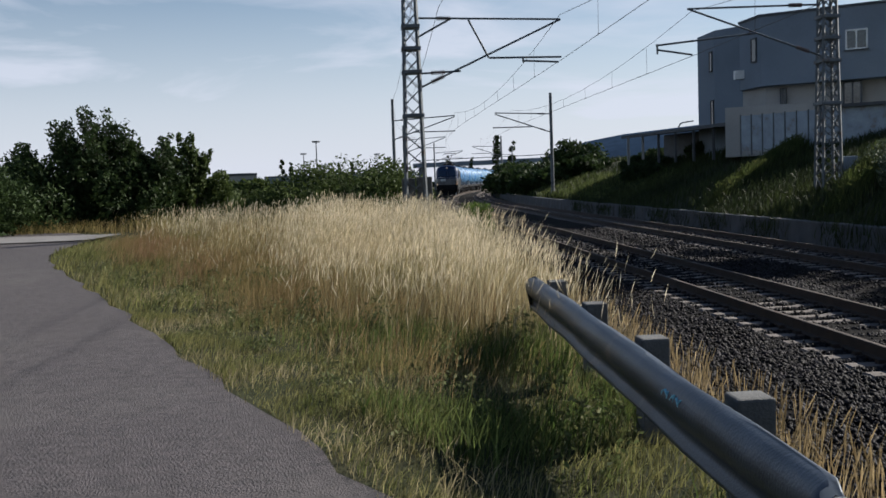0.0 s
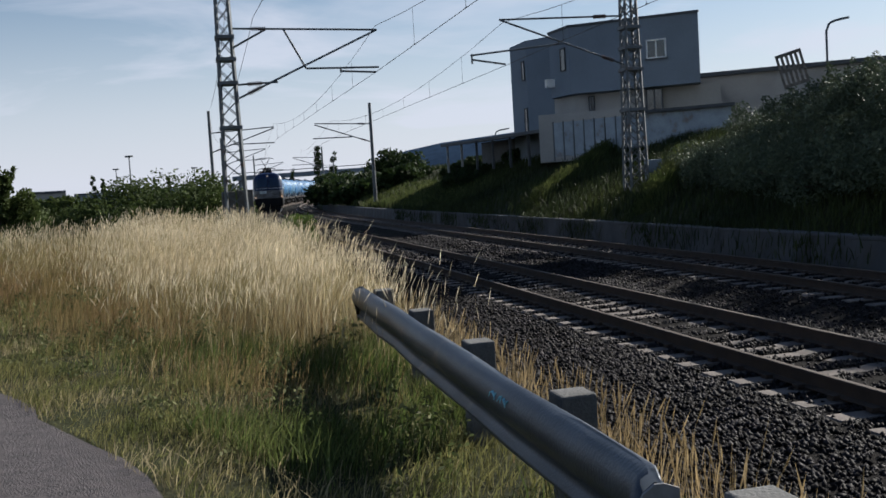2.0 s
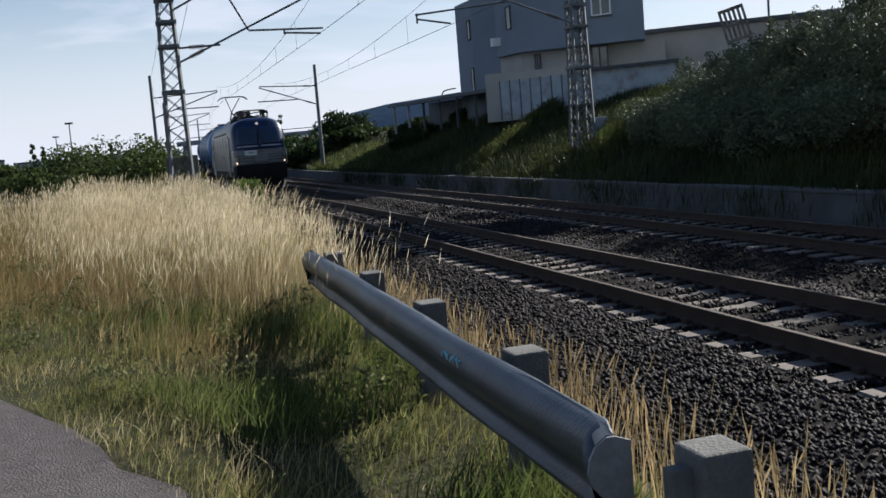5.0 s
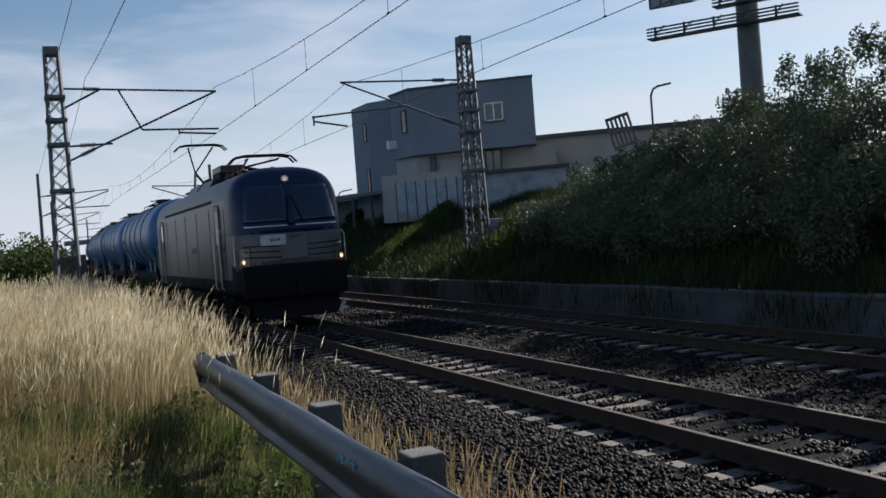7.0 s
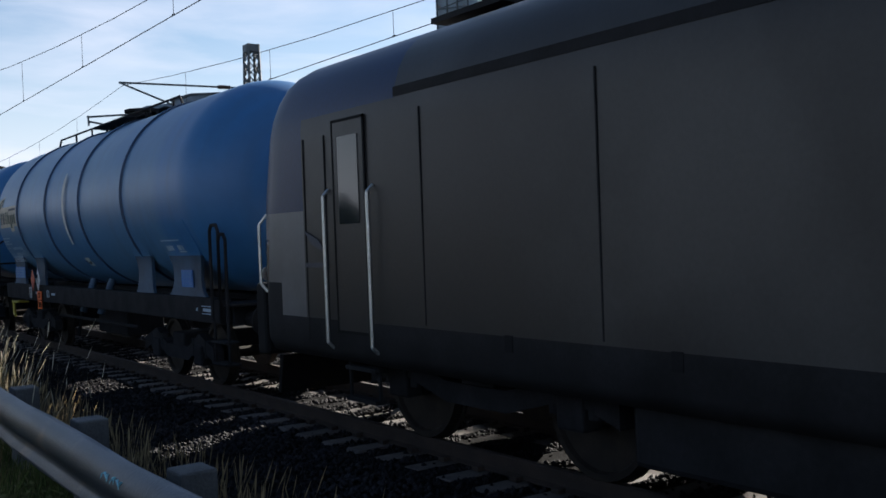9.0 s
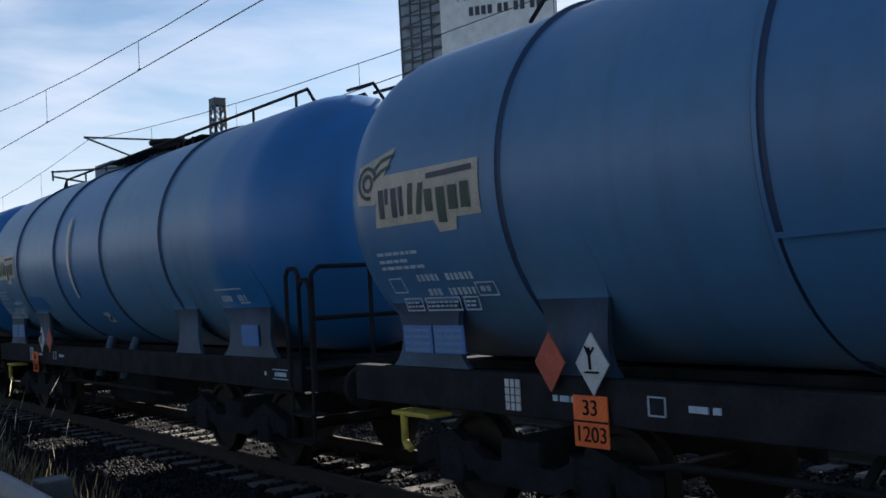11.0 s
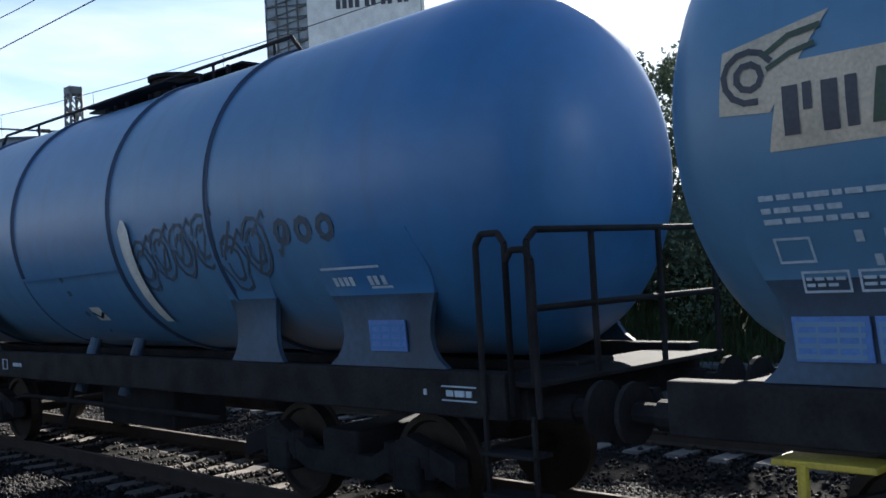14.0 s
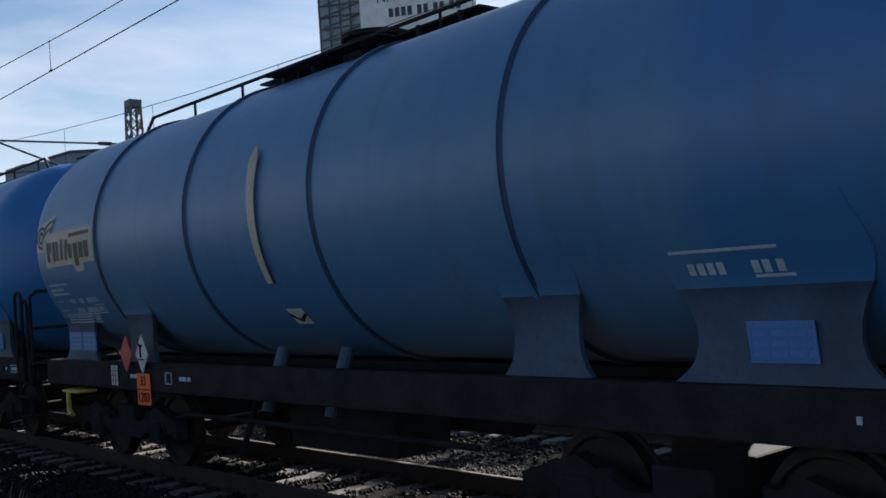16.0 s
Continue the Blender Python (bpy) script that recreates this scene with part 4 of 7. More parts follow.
        part("paint_patch", bm, M_GRAF1, w, "square pale grey paint patch")
    if k == 2:
        bm = bmesh.new()
        wrap_skin(bm, [(3.5, 2.28), (2.55, 2.24), (2.52, 2.0), (3.5, 2.0)], 6, 3)
        part("repainted_patch", bm, M_BLUEEND, w, "fresh blue repainted patch")
    # small stencilled marks and plates along the sill
    bm = bmesh.new()
    flat(bm, [(3.98, 1.30), (3.80, 1.30), (3.80, 1.05), (3.98, 1.05)], -1.316)
    sp = part("sill_plate", bm, M_PALE, w, "small pale inspection grid")
    bm = bmesh.new()
    for z in (1.11, 1.17, 1.23):
        flat(bm, [(3.98, z), (3.80, z), (3.80, z + 0.008), (3.98, z + 0.008)], -1.32)
    for y in (3.92, 3.86):
        flat(bm, [(y, 1.30), (y - 0.008, 1.30), (y - 0.008, 1.05), (y, 1.05)], -1.322)
    tagged(part("grid_line", bm, M_INK2, sp), kind="stuff")
    bm = bmesh.new()
    for y0, l in ((3.42, 0.05), (3.34, 0.1), (3.22, 0.04), (2.1, 0.16), (1.9, 0.06), (-5.95, 0.03), (-6.2, 0.07), (-6.29, 0.1), (-6.41, 0.05)):
        flat(bm, [(y0, 1.20), (y0 - l, 1.20), (y0 - l, 1.155), (y0, 1.155)], -1.312)
    for a, b, c, d in ((2.46, 2.30, 1.245, 1.235), (2.46, 2.30, 1.115, 1.105), (2.46, 2.45, 1.245, 1.105), (2.31, 2.30, 1.245, 1.105), (-6.15, -6.51, 1.235, 1.225), (-6.15, -6.51, 1.13, 1.12)):
        flat(bm, [(a, c), (b, c), (b, d), (a, d)], -1.313)
    tagged(part("sill_mark", bm, M_LETTER, w), kind="stuff")
    if ledge:
        bm = bmesh.new()
        ye2 = -1.38 if k == 5 else -1.17
        wrap(bm, [(1.2, 2.29), (ye2, 2.33), (ye2, 1.5), (1.2, 1.5)], 0.03, 10, 4)
        part("jacket", bm, paint, w)
        bm = bmesh.new()
        for i in range(6):
            a, b = 1.2 - (1.2 - ye2) * i / 6, 1.2 - (1.2 - ye2) * (i + 1) / 6
            wrap(bm, [(a, 2.29 + 0.04 * i / 6), (b, 2.29 + 0.04 * (i + 1) / 6), (b, 2.325 + 0.04 * (i + 1) / 6), (a, 2.325 + 0.04 * i / 6)], 0.075, 1, 1)
        part("ledge", bm, paint, w)
        bm = bmesh.new()
        stroke(bm, [(0.12, 2.27), (0.1, 2.1), (0.05, 1.85), (-0.02, 1.65)], 0.09, 0.034)
        part("streak", bm, M_GRIME, w)
    if k == 1:
        g = random.Random(2)
        bm = bmesh.new()
        for j in range(5):
            a = -1.55 - j * 0.5
            wrap(bm, [(a, 1.7), (a - 0.55, 1.7 + g.uniform(-.05, .05)), (a - 0.56, 2.24 + g.uniform(-.06, .1)), (a + 0.02, 2.28 + g.uniform(-.06, .06))], 0.01, 4)
        gp = part("graffiti", bm, M_GRAF1, w, "pale graffiti with dark outlines")
        bm = bmesh.new()
        for j in range(5):
            a = -1.55 - j * 0.5
            stroke(bm, [(a, 1.7), (a - 0.1, 2.27), (a - 0.3, 2.18), (a - 0.32, 1.95), (a - 0.12, 1.9), (a - 0.45, 1.75), (a - 0.6, 2.27)], 0.035, 0.016)
        part("outline", bm, M_BLACK, gp)
    if k == 5:
        bm = bmesh.new()
        g = random.Random(8)
        for j in range(6):
            a, z = -1.95 - j * 0.42, 2.4 + g.uniform(-0.12, 0.12)
            for rr in (0.2, 0.12):
                stroke(bm, [(a + rr * math.cos(t) * g.uniform(0.8, 1.2), z + rr * 1.3 * math.sin(t)) for t in np.linspace(0.3, 6.3, 12)], 0.035, 0.008)
            stroke(bm, [(a, z + 0.1), (a - 0.2, z + 0.3), (a - 0.35, z - 0.1), (a - 0.5, z + 0.15)], 0.035, 0.008)
        for j in range(3):
            a = -4.5 - 0.3 * j
            stroke(bm, [(a + 0.09 * math.cos(t), 2.52 + 0.09 * math.sin(t)) for t in np.linspace(0, 6.3, 9)], 0.06, 0.008)
        part("graffiti", bm, M_GRIME, w, "dark scrawled graffiti")
    # saddles and skirts that carry the tank
    for yc, k2 in ((-5.45, 1.0), (-3.6, 0.6), (3.2, 0.6), (5.1, 0.8)):
        for sx in (-1, 1):
            bm = bmesh.new()
            skin, plate = [], []
            for z, hw in ((2.46, 0.60), (2.34, 0.64), (2.24, 0.68), (2.14, 0.70), (2.04, 0.68), (1.94, 0.64), (1.84, 0.58), (1.72, 0.54), (1.6, 0.53), (1.5, 0.56), (1.42, 0.62), (1.35, 0.72)):
                x, hw = side_x(z) - (0.004 if k2 < 1 else 0.0), hw * k2
                skin.append([(sx * x, yc - hw + hw * i / 2, z) for i in range(5)])
                plate.append([(sx * (x - 0.003), yc - hw, z), (sx * (x - 0.003), yc + hw, z), (sx * (x - 0.05), yc + hw, z), (sx * (x - 0.05), yc - hw, z)])
            loft(bm, skin, close_ends=False, smooth=True, cyclic=False)
            loft(bm, plate)
            # the lower plate takes the darkened paint, as if shaded
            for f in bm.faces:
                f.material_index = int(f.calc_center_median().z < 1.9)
            part("saddle", bm, [paint, M_SHADE_GRIME], w)
    bm = bmesh.new()
    for y0 in (5.45, 4.98, -5.3):
        for j in range(4):
            z = 1.70 - 0.06 * j
            flat(bm, [(y0, z), (y0 - 0.4, z), (y0 - 0.4, z - 0.025), (y0, z - 0.025)], -1.268)
        for j in range(4):
            flat(bm, [(y0 - 0.12 * j, 1.70), (y0 - 0.12 * j - 0.015, 1.70), (y0 - 0.12 * j - 0.015, 1.5), (y0 - 0.12 * j, 1.5)], -1.266)
    tagged(part("data_print", bm, M_BLUE, w), kind="stuff")
    for y0 in (5.45, 4.98, -5.3):
        bm = bmesh.new()
        flat(bm, [(y0 + 0.02, 1.73), (y0 - 0.42, 1.73), (y0 - 0.44, 1.48), (y0 + 0.0, 1.48)], -1.263)
        part("data_plate", bm, M_PLATE, w, "bright blue data plate")
    # underframe
    for sx in (-1, 1):
        bm = bmesh.new()
        box(bm, sx * 1.22 - 0.08, -6.8, 1.0, sx * 1.22 + 0.08, 6.3, 1.345, 0.015)
        part("sill", bm, M_UNDER, w)
    for y in (-6.75, -4.75, -2.6, 0, 2.6, 4.25, 6.25):
        bm = bmesh.new()
        box(bm, -1.13, y - 0.1, 0.98, 1.13, y + 0.1, 1.22, 0.015)
        part("crossbar", bm, M_UNDER, w)
    bm = bmesh.new()
    box(bm, -0.25, -6.63, 1.225, 0.25, 6.13, 1.32, 0.015)
    part("centre_sill", bm, M_UNDER, w)
    bm = bmesh.new()
    box(bm, -0.8, -1.2, 0.45, -0.1, 0.6, 0.95, 0.04)
    rod(bm, (0.5, -1.6, 0.7), (0.5, 0.2, 0.7), 0.2, 14)
    rod(bm, (-1.05, -2.6, 0.72), (-1.05, 2.4, 0.72), 0.03, 8)
    rod(bm, (-1.0, 2.4, 0.72), (-1.0, 3.2, 0.6), 0.025, 8)
    rod(bm, (-1.0, 0.9, 0.98), (-1.0, 1.3, 0.35), 0.035, 8)
    part("brake_gear", bm, M_UNDER, w)
    for y in (-0.6, 0.55):
        bm = bmesh.new()
        rod(bm, (-0.85, y, 1.5), (-1.1, y, 0.86), 0.07, 12)
        part("outlet_valve", bm, M_SHADE_GRIME, w, "grimy blue outlet pipe")
    # hazard signs
    pale, red, plate = {2: (2.92, 2.43, 3.55), 3: (2.45, 2.82, 3.45), 4: (3.3, 2.94, 3.05), 6: (3.3, 2.91, 2.98)}.get(k, (2.91, 3.36, 2.995))
    for y, mt, nm in ((pale, M_PALE, "hazard_label"), (red, M_RED, "hazard_label")):
        bm = bmesh.new()
        flat(bm, [(y, 1.69), (y - 0.17, 1.46), (y, 1.23), (y + 0.17, 1.46)], -1.38)
        s = part(nm, bm, mt, w, "white diamond hazard label" if mt is M_PALE else "red diamond hazard label")
        if mt is M_PALE:
            bm = bmesh.new()
            bar(bm, (-1.386, y + 0.01, 1.42), (-1.386, y + 0.02, 1.58), 0.022, 0.012)
            bar(bm, (-1.386, y + 0.02, 1.52), (-1.386, y - 0.03, 1.58), 0.012, 0.012)
            bar(bm, (-1.386, y + 0.02, 1.52), (-1.386, y + 0.06, 1.59), 0.012, 0.012)
            bar(bm, (-1.386, y - 0.07, 1.40), (-1.386, y + 0.05, 1.40), 0.05, 0.012)
            part("symbol", bm, M_BLACK, s)
    bm = bmesh.new()
    flat(bm, [(plate + 0.175, 1.22), (plate - 0.175, 1.22), (plate - 0.175, 0.84), (plate + 0.175, 0.84)], -1.34)
    pl = part("hazard_plate", bm, M_ORANGE, w, "orange hazard number plate")
    bm = bmesh.new()
    flat(bm, [(plate + 0.175, 1.036), (plate - 0.175, 1.036), (plate - 0.175, 1.022), (plate + 0.175, 1.022)], -1.346)
    part("divider", bm, M_BLACK, pl)
    face = Matrix(((0, 0, -1, 0), (-1, 0, 0, 0), (0, 1, 0, 0), (0, 0, 0, 1)))
    for txt, z in (("33", 1.125), ("1203", 0.93)):
        letters("number", txt, 0.165, Matrix.Translation((-1.343, plate, z)) @ face, M_BLACK, pl)
    # footboard with a yellow handle at the rear
    bm = bmesh.new()
    box(bm, -1.36, 5.0, 0.9, -1.1, 5.6, 0.94, 0.008)
    part("footboard", bm, M_YELLOW, w, "yellow-edged footboard")
    bm = bmesh.new()
    tube(bm, [(-1.34, 5.42, 0.92), (-1.34, 5.42, 0.66), (-1.34, 5.32, 0.6)], 0.035, 8)
    part("brake_handle", bm, M_YELLOW, w, "yellow brake handle")
    # end platform with rails and hoops
    bm = bmesh.new()
    box(bm, -1.25, -7.07, 1.24, 1.25, -6.35, 1.28, 0.008)
    part("platform", bm, M_UNDER, w)
    rails = [[(-1.25, -7.03, 1.28), (-1.25, -7.03, 2.28), (-1.15, -7.03, 2.36), (1.15, -7.03, 2.36), (1.25, -7.03, 2.28), (1.25, -7.03, 1.28)], [(-1.25, -7.03, 1.8), (1.25, -7.03, 1.8)], [(-0.5, -7.03, 1.28), (-0.5, -7.03, 2.36)], [(0.4, -7.03, 1.28), (0.4, -7.03, 2.36)]]
    if k not in (3, 6, 0):
        for p in rails:
            bm = bmesh.new()
            tube(bm, p, 0.025, 8)
            part("rail", bm, M_UNDER, w)
    for y0, y1, zt in ((-6.62, -6.9, 2.35), (-6.9, -7.14, 2.22)):
        bm = bmesh.new()
        tube(bm, [(-1.34, y0, 1.05), (-1.34, y0, zt - 0.08), (-1.34, y0 - 0.06, zt), (-1.34, y1 + 0.06, zt), (-1.34, y1, zt - 0.08), (-1.34, y1, 1.05)], 0.024, 8)
        part("hoop", bm, M_YELLOW if k == 3 else M_UNDER, w, "ochre handrail hoop" if k == 3 else "")
    bm = bmesh.new()
    for z in (0.45, 0.75):
        box(bm, -1.36, -7.07, z, -1.14, -6.57, z + 0.03, 0.005)
    bar(bm, (-1.3, -7.05, 1.05), (-1.3, -7.05, 0.45), 0.03)
    bar(bm, (-1.3, -6.59, 1.05), (-1.3, -6.59, 0.45), 0.03)
    part("step", bm, M_UNDER, w)
    # walkway and ladder on top
    bm = bmesh.new()
    y0, y1 = -3.4, 4.4
    box(bm, -0.3, -2.2, ZC + RT + 0.07, 0.3, 1.6, ZC + RT + 0.095)
    for sx in (-0.58, 0.58):
        box(bm, sx - 0.12, -1.2, ZC + RT + 0.0, sx + 0.1, 0.9, ZC + RT + 0.025)
    for y in np.arange(-2.0, 1.6, 0.6):
        for sx in (-0.35, 0.35):
            bar(bm, (sx, y, ZC + RT - 0.08), (sx, y, ZC + RT + 0.08), 0.04)
    part("walkway", bm, M_UNDER, w, "dark grating walkway")
    lead = -5.9 if k in (2, 6, 8) else -3.5
    for sx in (-0.42, 0.42):
        bm = bmesh.new()
        tube(bm, [(sx, lead, ZC + RT - 0.1), (sx, lead + 0.2, ZC + RT + 0.12), (sx, 4.2, ZC + RT + 0.12), (sx, 4.4, ZC + RT - 0.04)], 0.022, 6)
        for y in np.arange(lead + 0.5, 4.2, 1.2):
            rod(bm, (sx, y, ZC + RT - 0.08), (sx, y, ZC + RT + 0.12), 0.018, 6)
        part("roof_rail", bm, M_UNDER, w)
    bm = bmesh.new()
    rod(bm, (0, -0.3, ZC + RT - 0.1), (0, -0.3, ZC + RT + 0.22), 0.32, 20)
    rod(bm, (0, -0.3, ZC + RT + 0.22), (0, -0.3, ZC + RT + 0.27), 0.38, 20)
    part("hatch", bm, M_UNDER, w)
    if k in (2, 6, 8):
        bm = bmesh.new()
        for sx in (0.1, 0.5):
            tube(bm, [(sx, -5.8, ZC + RT + 0.12), (sx, -6.4, ZC + RT + 0.1), (sx, -6.85, ZC + RT - 0.4), (sx, -7.0, 1.28)], 0.022, 6)
        for z in np.arange(1.5, 4.0, 0.3):
            rod(bm, (0.1, -6.97, z), (0.5, -6.97, z), 0.015, 6)
        part("end_ladder", bm, M_UNDER, w)
    for s in (-1, 1):
        bogie(w, s * 4.35 - 0.25, 0.46, 1.8)
        buffers(w, s * 6.55 - 0.25, s)
    return w


for k in range(13):
    MOVING.append((tank_wagon(k), 24.78 + PITCH * k + SLIP.get(k, 0.0)))


def locomotive():
    w = empty("locomotive", "grey and dark blue electric locomotive with lit headlamps", "locomotive")
    # the body as level outlines: straight sides, full rounded ends that rake back with height
    HB, NOSE, YC = 7.55, 0.93, 6.95
    prof = lambda z: float(np.interp(z, [0.8, 1.6, 2.42, 2.62, 3.1, 3.6, 3.8, 3.95, 4.08, 4.17, 4.22], [0.97, 1.0, 0.96, 0.92, 0.77, 0.58, 0.49, 0.40, 0.28, 0.12, -0.1]))
    width = lambda z: float(np.interp(z, [0.82, 0.95, 3.3, 3.5, 3.7, 3.86, 3.98, 4.08, 4.16, 4.22], [1.44, 1.50, 1.49, 1.465, 1.40, 1.31, 1.19, 1.02, 0.78, 0.45]))
    ynose = lambda z: -HB - NOSE * prof(z)

    def surface(x, z):
        """How far forward the nose reaches at x and z."""
        f = max(1 - min(abs(x) / width(z), 0.995) ** 5, 0)
        return -YC + (ynose(z) + YC) * f ** 0.2

    levels = [0.82, 0.95, 1.25, 1.62, 1.9, 2.2, 2.42, 2.62, 2.85, 3.1, 3.3, 3.42, 3.5, 3.6, 3.7, 3.78, 3.86, 3.92, 3.98, 4.03, 4.08, 4.12, 4.16, 4.195, 4.22]
    rings = []
    for z in levels:
        w2, yf = width(z), -ynose(z)
        arc = []
        for i in range(17):
            c, s2 = math.cos(math.pi / 2 * i / 16), math.sin(math.pi / 2 * i / 16)
            arc.append((w2 * c ** 0.4, YC + (yf - YC) * s2 ** 0.4))
        q = [(w2, y) for y in (0.0, 2.5, 5.05, 5.6, 6.2)] + arc
        loop = q + [(-x, y) for x, y in q[-2::-1]]
        loop = loop + [(x, -y) for x, y in loop[-2:0:-1]]
        rings.append([(x, y, z) for x, y in loop])
    bm = bmesh.new()
    loft(bm, rings, smooth=True)
    bmesh.ops.recalc_face_normals(bm, faces=bm.faces)
    for f in bm.faces:
        c = f.calc_center_median()
        ay = abs(c.y)
        if (c.z > 2.42 and ay > YC) or (c.z > 3.42 and ay > 5.05):
            f.material_index = 1
        elif c.z < 1.25 or (ay > 7.6 and c.z < 1.62):
            f.material_index = 2
        elif ay > YC:
            f.material_index = 3
    part("body", bm, [M_LOCO, M_LOCOBLUE, M_LOCODARK, M_NOSE], w)

    def nose_patch(name, pts, mat, off, parent=w, label="", inner=None, s=-1):
        """A panel that follows the raked nose; outline as (x, z)."""
        bm = bmesh.new()
        a, b, c, d = [Vector((p[0], p[1], 0)) for p in pts]
        N = 10
        front, back = [], []
        for i in range(N + 1):
            for lst, o in ((front, off), (back, off - 0.03)):
                row = []
                for j in range(N + 1):
                    p = a.lerp(b, j / N).lerp(d.lerp(c, j / N), i / N)
                    yy = surface(p.x, p.y)
                    row.append(bm.verts.new((p.x, (yy - o) * (1 if s < 0 else -1), p.y)))
                lst.append(row)
        for lst in (front, back):
            for i in range(N):
                for j in range(N):
                    bm.faces.new((lst[i][j], lst[i][j + 1], lst[i + 1][j + 1], lst[i + 1][j])).smooth = True
        rim = lambda g: g[0] + [r[-1] for r in g[1:]] + g[-1][-2::-1] + [r[0] for r in g[-2:0:-1]]
        fa, ba = rim(front), rim(back)
        for i in range(len(fa)):
            bm.faces.new((fa[i], fa[(i + 1) % len(fa)], ba[(i + 1) % len(fa)], ba[i]))
        bmesh.ops.recalc_face_normals(bm, faces=bm.faces)
        return part(name, bm, mat, parent, label)

    for s in (-1, 1):
        nose_patch("nose_mask", [(-1.35, 2.42), (1.35, 2.42), (1.22, 3.84), (-1.22, 3.84)], M_LOCOBLUE, 0.004, s=s, label="dark blue mask round the windscreen")
        for sx in (-1, 1):
            nose_patch("windscreen", [(sx * 0.05, 2.70), (sx * 1.25, 2.70), (sx * 1.12, 3.68), (sx * 0.05, 3.68)], M_SCREEN, 0.016, s=s, label="tinted windscreen half")
            # bright strip drawn for the sunlit top of the windscreen sill
            nose_patch("wiper_cowl", [(sx * 0.1, 2.60), (sx * 1.25, 2.60), (sx * 1.25, 2.63), (sx * 0.1, 2.63)], M_CHROME, 0.03, s=s)
        for x0, x1 in ((-0.10, -0.02), (0.34, 0.06)):
            nose_patch("wiper", [(x0 - 0.02, 2.62), (x0 + 0.02, 2.62), (x1 + 0.02, 3.42), (x1 - 0.02, 3.42)], M_BLACK, 0.045, s=s)
        nose_patch("centre_pillar", [(-0.09, 2.62), (0.09, 2.62), (0.07, 3.72), (-0.07, 3.72)], M_LOCOBLUE, 0.02, s=s)
        nose_patch("nose_band", [(-1.36, 1.64), (1.36, 1.64), (1.36, 2.40), (-1.36, 2.40)], M_NOSE, 0.006, s=s, label="light grey band under the windscreen")
        nose_patch("nose_shield", [(-0.42, 1.70), (0.42, 1.70), (0.42, 2.38), (-0.42, 2.38)], M_NOSE, 0.018, s=s)
        nose_patch("number_panel", [(-0.88, 2.10), (-0.2, 2.10), (-0.2, 2.38), (-0.88, 2.38)], M_PALE, 0.022, s=s, label="pale panel with a number")
        for j in range(4):
            nose_patch("number_bar", [(-0.62 + 0.07 * j, 2.21), (-0.58 + 0.07 * j, 2.21), (-0.58 + 0.07 * j, 2.29), (-0.62 + 0.07 * j, 2.29)], M_INK2, 0.03, s=s)
        nose_patch("emblem", [(-0.12, 2.24), (0.16, 2.30), (0.3, 2.36), (-0.08, 2.33)], M_INK2, 0.026, s=s)
        for sx in (-1, 1):
            for z in (1.78, 1.93, 2.07):
                nose_patch("grille_slot", [(sx * 0.36, z), (sx * 1.3, z + 0.03), (sx * 1.3, z + 0.06), (sx * 0.36, z + 0.025)], M_BLACK, 0.028, s=s)
            hb = nose_patch("headlamp_housing", [(sx * 1.16, 1.50), (sx * 1.45, 1.50), (sx * 1.46, 2.12), (sx * 1.14, 2.08)], M_BEZEL, 0.022, s=s)
            bm = bmesh.new()
            c = Vector((sx * 1.31, -s * surface(1.31, 1.71) + s * 0.012, 1.71))
            rod(bm, c, c + Vector((0, s * 0.02, 0)), 0.09, 18)
            part("bezel", bm, M_CHROME, hb)
            bm = bmesh.new()
            rod(bm, c, c + Vector((0, s * 0.03, 0)), 0.045, 16)
            part("lens", bm, M_LAMP if s < 0 else M_RED, hb, "lit headlamp" if s < 0 else "red tail lamp")
        bm = bmesh.new()
        yt = HB + NOSE * prof(3.86)
        rod(bm, (0, s * (yt - 0.05), 3.86), (0, s * (yt + 0.03), 3.86), 0.10, 18)
        tl = part("top_lamp", bm, M_CHROME, w)
        bm = bmesh.new()
        rod(bm, (0, s * (yt + 0.02), 3.86), (0, s * (yt + 0.04), 3.86), 0.06, 16)
        part("lens", bm, M_TOPLAMP if s < 0 else M_PALE, tl)
        # lower front: beam, skirt, plough
        bm = bmesh.new()
        box(bm, -1.4, s * 8.36 - 0.14, 0.72, 1.4, s * 8.36 + 0.14, 1.6, 0.05)
        part("buffer_beam", bm, M_BLACK, w)
        bm = bmesh.new()
        y = s * 8.28
        loft(bm, [[(-1.2, y, 0.7), (1.2, y, 0.7), (1.2, y - s * 0.08, 0.7), (-1.2, y - s * 0.08, 0.7)], [(-1.1, y + s * 0.3, 0.2), (1.1, y + s * 0.3, 0.2), (1.1, y + s * 0.22, 0.2), (-1.1, y + s * 0.22, 0.2)]])
        part("plough", bm, M_BLACK, w)
        bm = bmesh.new()
        bar(bm, (1.1, y + s * 0.3, 0.22), (1.22, y + s * 0.36, 0.5), 0.04, 0.1)
        part("sand_guard", bm, M_PALE, w)
        buffers(w, s * 8.42, s, 1.08, M_BLACK)
        for sx in (-1, 1):
            bm = bmesh.new()
            tube(bm, [(sx * 1.44, s * 8.05, 1.5), (sx * 1.51, s * 8.08, 1.6), (sx * 1.51, s * 8.08, 2.3), (sx * 1.44, s * 8.0, 2.42)], 0.018, 6)
            part("corner_handrail", bm, M_CHROME, w)
